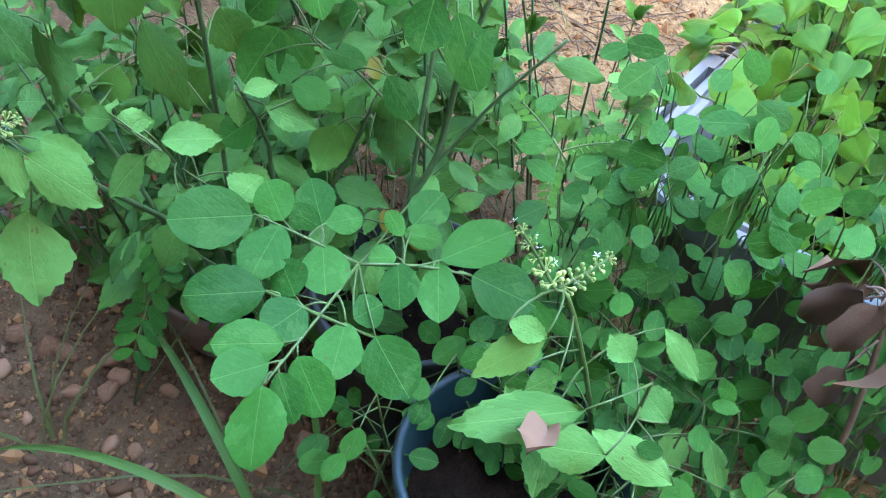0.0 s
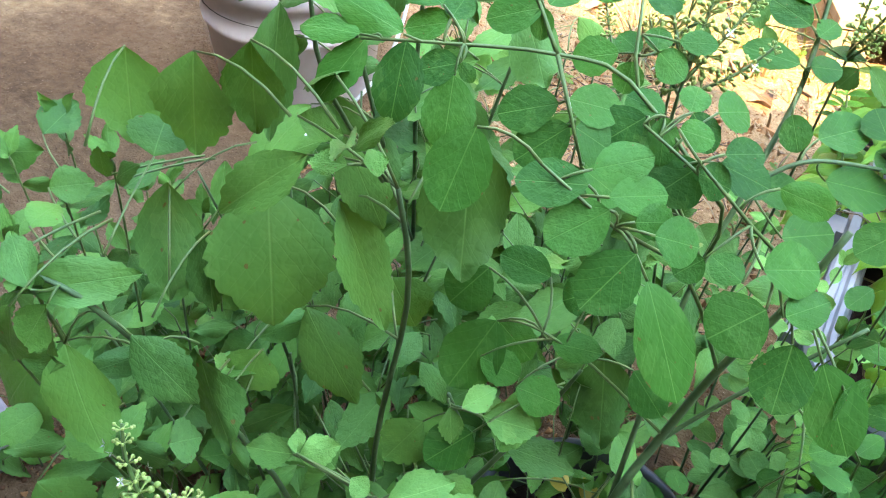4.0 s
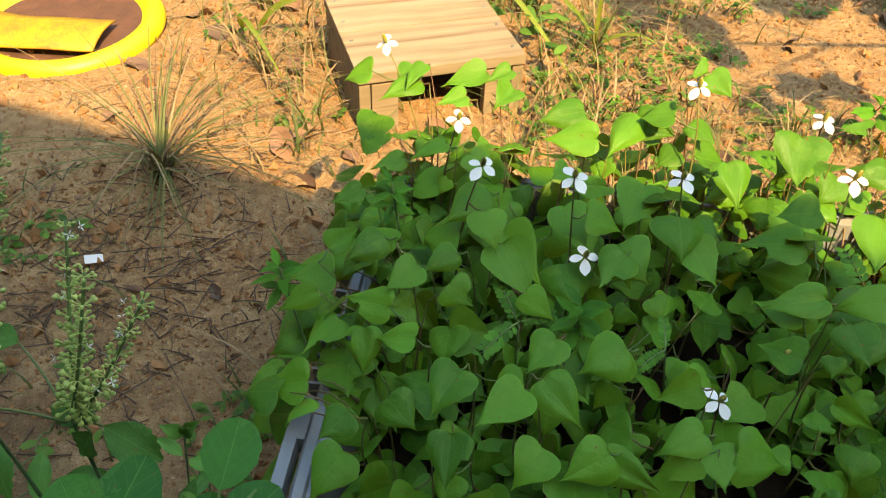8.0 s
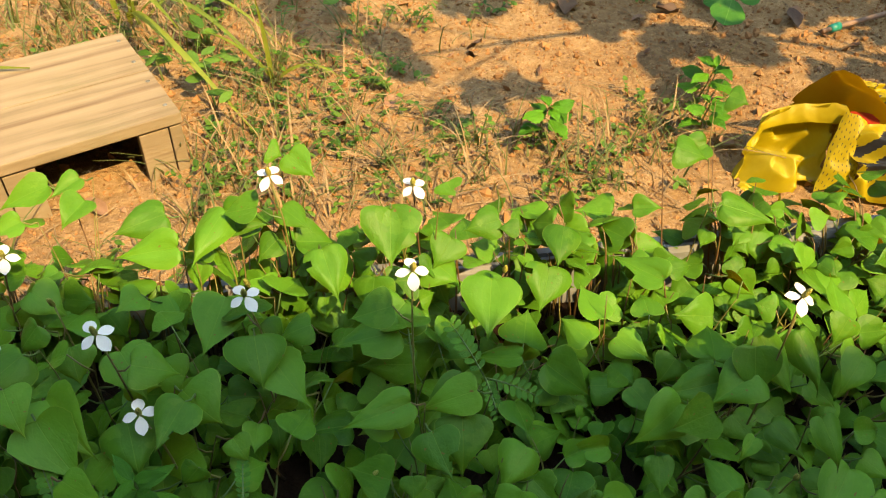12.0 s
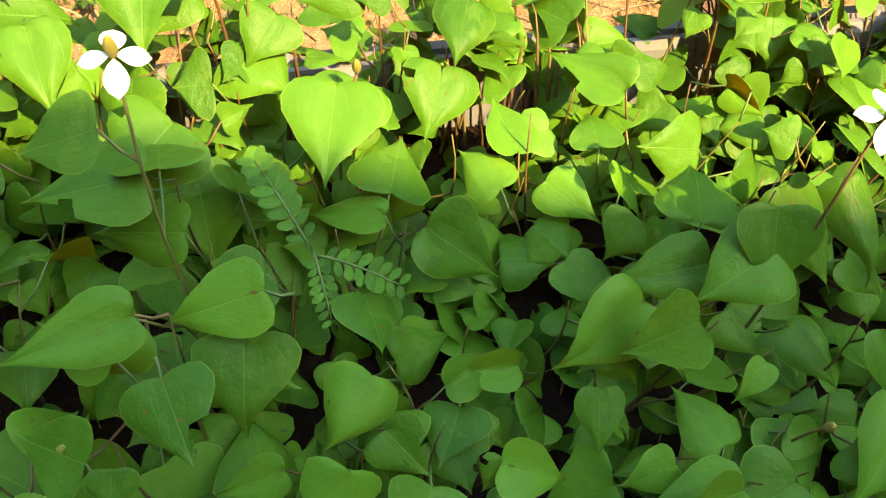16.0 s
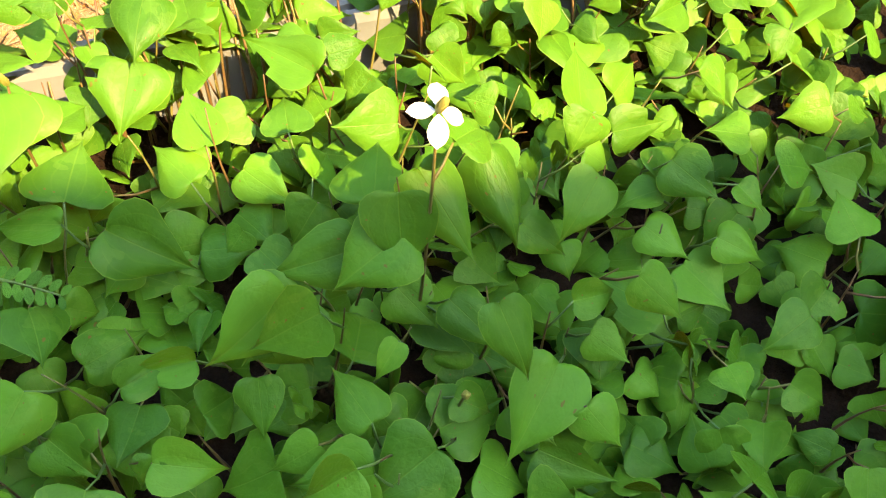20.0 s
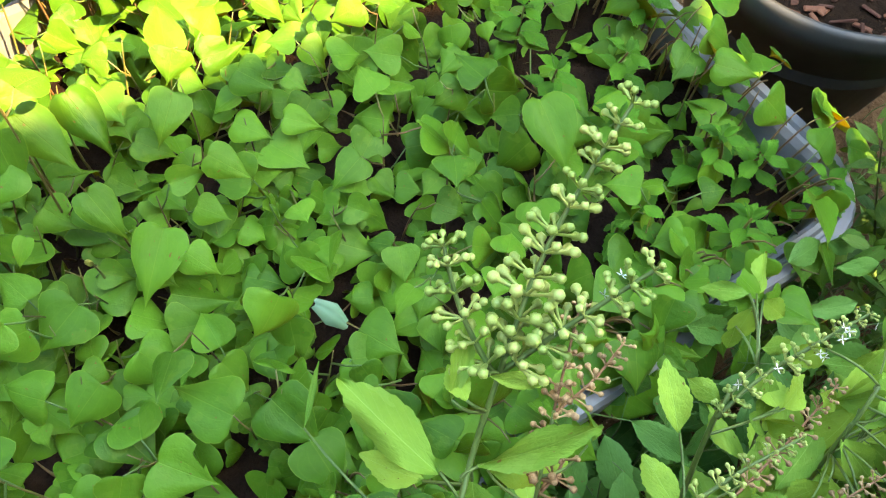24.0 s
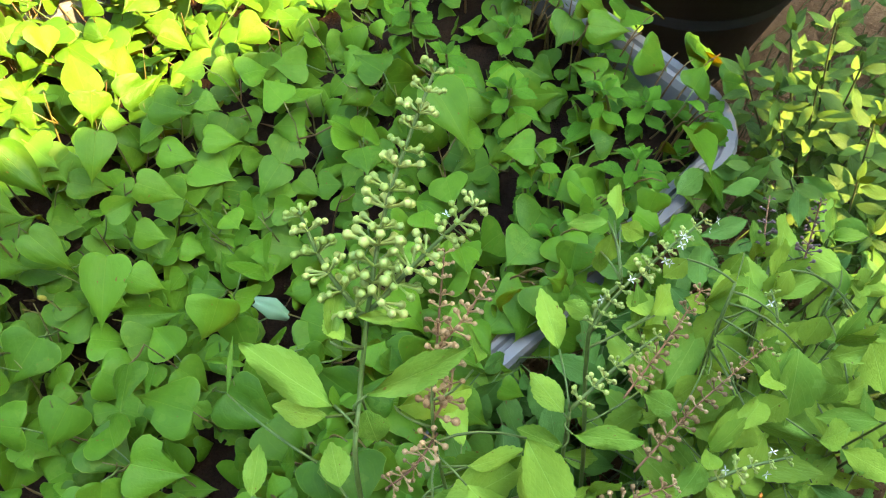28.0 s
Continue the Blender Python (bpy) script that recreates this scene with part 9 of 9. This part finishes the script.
def weed_carpet():
    """Patches of small weeds and short grass, too thick to count."""
    r = random.Random(55)
    leaves, sticks, grass, dry = Heap(), Heap(), Heap(), Heap()
    # patches: place, half widths, sprigs, grass blades
    for x0, y0, a, b, n, g in ((0.40, 1.47, 0.10, 0.08, 46, 40), (0.28, 1.57, 0.09, 0.09, 34, 40), (0.33, 1.72, 0.13, 0.10, 44, 50), (0.16, 1.86, 0.12, 0.10, 26, 70), (0.22, 1.40, 0.07, 0.10, 26, 50), (0.30, 1.30, 0.10, 0.08, 26, 60), (0.47, 1.62, 0.09, 0.10, 40, 24),
                               (0.62, 1.42, 0.10, 0.08, 22, 50), (0.80, 1.33, 0.12, 0.10, 34, 60), (0.98, 1.42, 0.10, 0.10, 30, 40), (-0.28, 1.62, 0.20, 0.16, 30, 90), (-0.22, 1.36, 0.10, 0.12, 16, 70), (-0.05, 1.86, 0.18, 0.10, 34, 90), (-0.36, 1.92, 0.2, 0.1, 30, 70),
                               (0.56, 1.86, 0.14, 0.10, 30, 24), (0.10, 1.22, 0.14, 0.05, 16, 30), (0.48, 1.30, 0.1, 0.06, 14, 30), (0.0, 1.99, 0.3, 0.08, 20, 60), (-0.56, 0.95, 0.10, 0.10, 24, 20), (-0.45, 0.72, 0.15, 0.15, 20, 14), (-0.10, 0.75, 0.06, 0.2, 24, 16)):
        for _ in range(int(n * 0.55)):
            x, y = r.gauss(x0, a * 0.55), r.gauss(y0, b * 0.55)
            if X0 - 0.03 < x < X1 + 0.03 and Y0 - 0.03 < y < Y1 + 0.03:
                continue
            base = Vector((x, y, ground_height(x, y) - 0.002))
            t = r.uniform(0, 6.28)
            tip = base + Vector((math.cos(t) * r.uniform(0.01, 0.035), math.sin(t) * r.uniform(0.01, 0.035), r.uniform(0.012, 0.05)))
            sticks.tube([base, (base + tip) / 2 + Vector((0, 0, 0.005)), tip], (0.0009, 0.0005))
            for k in range(r.randint(4, 7)):
                q, s, L = base.lerp(tip, r.uniform(0.25, 1.0)), r.uniform(0, 6.28), r.uniform(0.007, 0.017)
                way = Vector((math.cos(s), math.sin(s), r.uniform(-0.3, 0.6)))
                leaves.add(WEEDY[r.randrange(4)], axes(q, way, (r.uniform(-0.4, 0.4), r.uniform(-0.6, 0.3), 1), L * r.uniform(0.4, 0.7), L, L))
        for _ in range(int(g * 1.7)):
            x, y = r.gauss(x0, a * 0.7), r.gauss(y0, b * 0.7)
            if X0 - 0.03 < x < X1 + 0.03 and Y0 - 0.03 < y < Y1 + 0.03:
                continue
            rows = blade_grass(r, r.choice((r.uniform(0.02, 0.06), r.uniform(0.05, 0.13))), r.uniform(0.3, 1.2))
            heap = dry if r.random() < 0.4 else grass
            k, off = len(heap.verts), Vector((x, y, ground_height(x, y) - 0.002))
            for i, row in enumerate(rows):
                for c, p in enumerate(row):
                    heap.verts.append(p * 1.0 + off)
                    heap.uvs.append((0.35 + 0.15 * c, i / 5))
            heap.faces += [(k + i * 3 + c, k + i * 3 + c + 1, k + i * 3 + c + 4, k + i * 3 + c + 3) for i in range(5) for c in range(2)]
    thing("weed_carpet", None, "patches of tiny green weed leaves on the bare soil", "weeds", kind="stuff", data=leaves.mesh("carpet", WEED_LEAF))
    thing("weed_carpet_stalks", None, "thin stalks of the tiny weeds", "weeds", kind="stuff", data=sticks.mesh("stalks", STEM_GREEN))
    thing("short_grass", None, "short green grass scattered over the soil", "grass", kind="stuff", data=grass.mesh("short_grass", GRASS))
    thing("dry_short_grass", None, "short straw-coloured grass scattered over the soil", "grass", kind="stuff", data=dry.mesh("dry_grass", DRY_GRASS))


def broad_grass():
    """The strong yellow-green blades leaning over the step."""
    blade_clump((0.03, 1.93, 0.0), "clump of broad yellow-green grass blades behind the step", BROAD_GRASS, (((0.02, 1.94, 0.0), (0.05, 1.75, 0.20), (0.27, 1.50, 0.01), 0.008), ((0.04, 1.93, 0.0), (0.02, 1.85, 0.22), (0.16, 1.62, 0.15), 0.009), ((0.03, 1.95, 0.0), (0.12, 1.86, 0.18), (0.30, 1.66, 0.02), 0.006),
                       ((0.05, 1.95, 0.0), (0.16, 1.92, 0.16), (0.33, 1.72, 0.04), 0.005), ((0.0, 1.94, 0.0), (-0.02, 1.93, 0.25), (0.0, 1.9, 0.40), 0.008), ((0.02, 1.96, 0.0), (0.06, 1.93, 0.22), (0.05, 1.86, 0.36), 0.009),
                       ((-0.36, 1.62, 0.0), (-0.30, 1.58, 0.14), (-0.075, 1.575, 0.118), 0.008), ((-0.38, 1.60, 0.0), (-0.36, 1.5, 0.16), (-0.24, 1.38, 0.05), 0.006)))
    blade_clump((-0.01, -0.02, 0.0), "long arching grass blades in front of the clay bowl", LONG_GRASS, (((-0.01, -0.02, 0.0), (-0.09, -0.01, 0.27), (-0.286, 0.061, 0.06), 0.0045), ((-0.02, 0.0, 0.0), (-0.10, -0.05, 0.22), (-0.275, -0.105, 0.055), 0.0042),
                ((-0.01, 0.0, 0.0), (-0.02, 0.05, 0.25), (-0.08, 0.06, 0.16), 0.003)))
    blade_clump((0.30, 1.66, 0.0), "clump of upright green grass blades on the soil", BROAD_GRASS, (((0.30, 1.66, 0.0), (0.30, 1.65, 0.1), (0.29, 1.62, 0.20), 0.005), ((0.31, 1.66, 0.0), (0.27, 1.66, 0.09), (0.20, 1.64, 0.13), 0.004), ((0.30, 1.67, 0.0), (0.36, 1.65, 0.08), (0.42, 1.6, 0.05), 0.004)))


def blade_clump(at, label, material, blades):
    o = Vector(at)
    t = thing("grass_clump", Matrix.Translation(o), label, "grass", "broad grass clumps")
    for a, b, c, w in blades:
        pts = bezier(a, b, c, 10)
        verts, faces, uvs = [], [], []
        for i, p in enumerate(pts):
            f = i / 10
            d = (pts[min(i + 1, 10)] - pts[max(i - 1, 0)]).normalized()
            s = d.cross(Vector((0.2, -0.5, 0.8))).normalized() * w * (0.5 + 0.5 * min(1, 4 * f)) * (1 - f ** 3 * 0.9)
            up = s.cross(d).normalized() * w * 0.35
            for c_, q in enumerate((p - s, p - up, p + s)):
                verts.append(q - o)
                uvs.append((0.3 + 0.2 * c_, f))
        faces = [(i * 3 + k, i * 3 + k + 1, i * 3 + k + 4, i * 3 + k + 3) for i in range(10) for k in range(2)]
        part("blade", mesh_of("blade", verts, faces, material, uvs), t)


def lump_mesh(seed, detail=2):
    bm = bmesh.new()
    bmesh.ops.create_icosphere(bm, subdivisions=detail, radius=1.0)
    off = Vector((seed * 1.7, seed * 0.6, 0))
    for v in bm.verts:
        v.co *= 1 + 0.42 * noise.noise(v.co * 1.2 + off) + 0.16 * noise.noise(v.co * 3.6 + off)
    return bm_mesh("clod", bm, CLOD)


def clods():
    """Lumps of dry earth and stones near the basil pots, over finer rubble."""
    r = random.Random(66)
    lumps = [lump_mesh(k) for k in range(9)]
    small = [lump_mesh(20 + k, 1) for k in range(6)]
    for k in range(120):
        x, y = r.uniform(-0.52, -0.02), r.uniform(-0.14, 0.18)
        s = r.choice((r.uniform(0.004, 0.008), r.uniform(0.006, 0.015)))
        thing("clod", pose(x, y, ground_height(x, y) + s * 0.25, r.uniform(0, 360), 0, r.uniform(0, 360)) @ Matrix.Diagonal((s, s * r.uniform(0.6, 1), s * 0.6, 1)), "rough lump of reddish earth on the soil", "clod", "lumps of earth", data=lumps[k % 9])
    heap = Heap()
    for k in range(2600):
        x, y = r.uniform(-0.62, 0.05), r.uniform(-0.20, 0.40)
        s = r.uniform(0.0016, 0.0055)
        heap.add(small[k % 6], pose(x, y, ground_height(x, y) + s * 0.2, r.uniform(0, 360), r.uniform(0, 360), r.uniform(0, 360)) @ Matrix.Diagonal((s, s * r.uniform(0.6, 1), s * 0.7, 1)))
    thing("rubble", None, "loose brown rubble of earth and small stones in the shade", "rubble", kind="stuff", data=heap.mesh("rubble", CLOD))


def back_shrubs():
    """Low shrubs that close the view at the back."""
    r = random.Random(31)
    for k, (x, y, h) in enumerate(((0.62, 2.34, 0.45), (1.05, 2.24, 0.55), (1.48, 2.16, 0.55), (0.0, 2.75, 0.4), (2.0, 2.2, 0.6), (-0.6, 2.9, 0.5), (1.95, 1.6, 0.5))):
        base = Vector((x, y, 0))
        p = start("shrub", base, "leafy green shrub at the back of the bare soil", "shrub", "shrubs at the back")
        lines = []
        for j in range(5):
            a = r.uniform(0, 6.28)
            tip = base + Vector((math.cos(a) * 0.25, math.sin(a) * 0.2, h * r.uniform(0.6, 1)))
            lines.append([base, (base + tip) / 2 + Vector((0, 0, 0.08)), tip])
        drawn = stems(p, lines, [(0.006, 0.002)] * 5, STEM_BROWN)
        grow(p, random_leaves(60 + k, 70, (x - 0.32, x + 0.32, y - 0.25, y + 0.22, 0.08, h), (0.05, 0.09)), drawn, BASIL, (0, -0.4, 0.9), STEM_GREEN, 0.001, "leaf", 1.0, 0.3, True, True)


def water_mat():
    m, nt, p = mat("dark_water")
    p.inputs["Base Color"].default_value = (0.02, 0.024, 0.035, 1)
    p.inputs["Roughness"].default_value = 0.08
    return m


def film_mat(name, a, b):
    m = plain(name, a, b, 16, 0.5, 0.25, 0.003, 0.35)
    nt = m.node_tree
    p = nt.nodes["Principled BSDF"]
    tr = nt.nodes.new("ShaderNodeBsdfTranslucent")
    tr.inputs["Color"].default_value = (*b, 1)
    mx = nt.nodes.new("ShaderNodeMixShader")
    mx.inputs["Fac"].default_value = 0.3
    nt.links.new(p.outputs[0], mx.inputs[1])
    nt.links.new(tr.outputs[0], mx.inputs[2])
    nt.links.new(mx.outputs[0], nt.nodes["Material Output"].inputs["Surface"])
    return m


YELLOW_FILM = film_mat("yellow_bag_film", (0.27, 0.215, 0.0066), (0.38, 0.315, 0.0145))
# the yellow film's shaded inside, its lit-through glow put into an orange colour
LIT_THROUGH_FILM = film_mat("bag_film_lit_through", (0.33, 0.172, 0.00396), (0.396, 0.218, 0.0066))
PALE_FILM = film_mat("pale_film", (0.130, 0.27, 0.160), (0.180, 0.32, 0.205))
SCRAP_AT = Vector((0.828, 0.501, 0.235))
TEAL_TAPE = plain("teal_tape", (0.0099, 0.132, 0.106), (0.0198, 0.198, 0.158), 60, 0.4, 0.1)
WATER = water_mat()
LONG_GRASS = leaf_mat("long_grass_blade", (0.048, 0.128, 0.024), (0.104, 0.216, 0.048), (0.16, 0.272, 0.08), veins=0.0, rough=0.45, glow=0.3)
BROAD_GRASS = leaf_mat("broad_grass_blade", (0.0884, 0.15, 0.017), (0.19, 0.245, 0.034), (0.238, 0.286, 0.0816), veins=0.0, rough=0.45, glow=0.35)
DISH_DIRT = plain("dish_dirt", (0.0396, 0.0185, 0.0119), (0.0858, 0.0396, 0.0231), 30, 0.9, 0.6, 0.004)
YELLOW_STAINED = plain("stained_yellow", (0.409, 0.277, 0.0066), (0.211, 0.099, 0.0132), 22, 0.6, 0.2)
PRINT_BLACK = plain("black_print", (0.0099, 0.0099, 0.0099), (0.0264, 0.0264, 0.0264), 30, 0.35, 0.05)
PRINT_RED = plain("red_print", (0.297, 0.0198, 0.0132), (0.396, 0.0462, 0.0198), 30, 0.35, 0.05)

pots()
bucket()
yellow_dish()
bag()
low_seedlings()
caught_scrap()
foam_lid()
ground_plants()
overhang()
weed_carpet()
broad_grass()
back_shrubs()
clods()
dead_leaves()
withered_plant()
stones()
dry_litter()
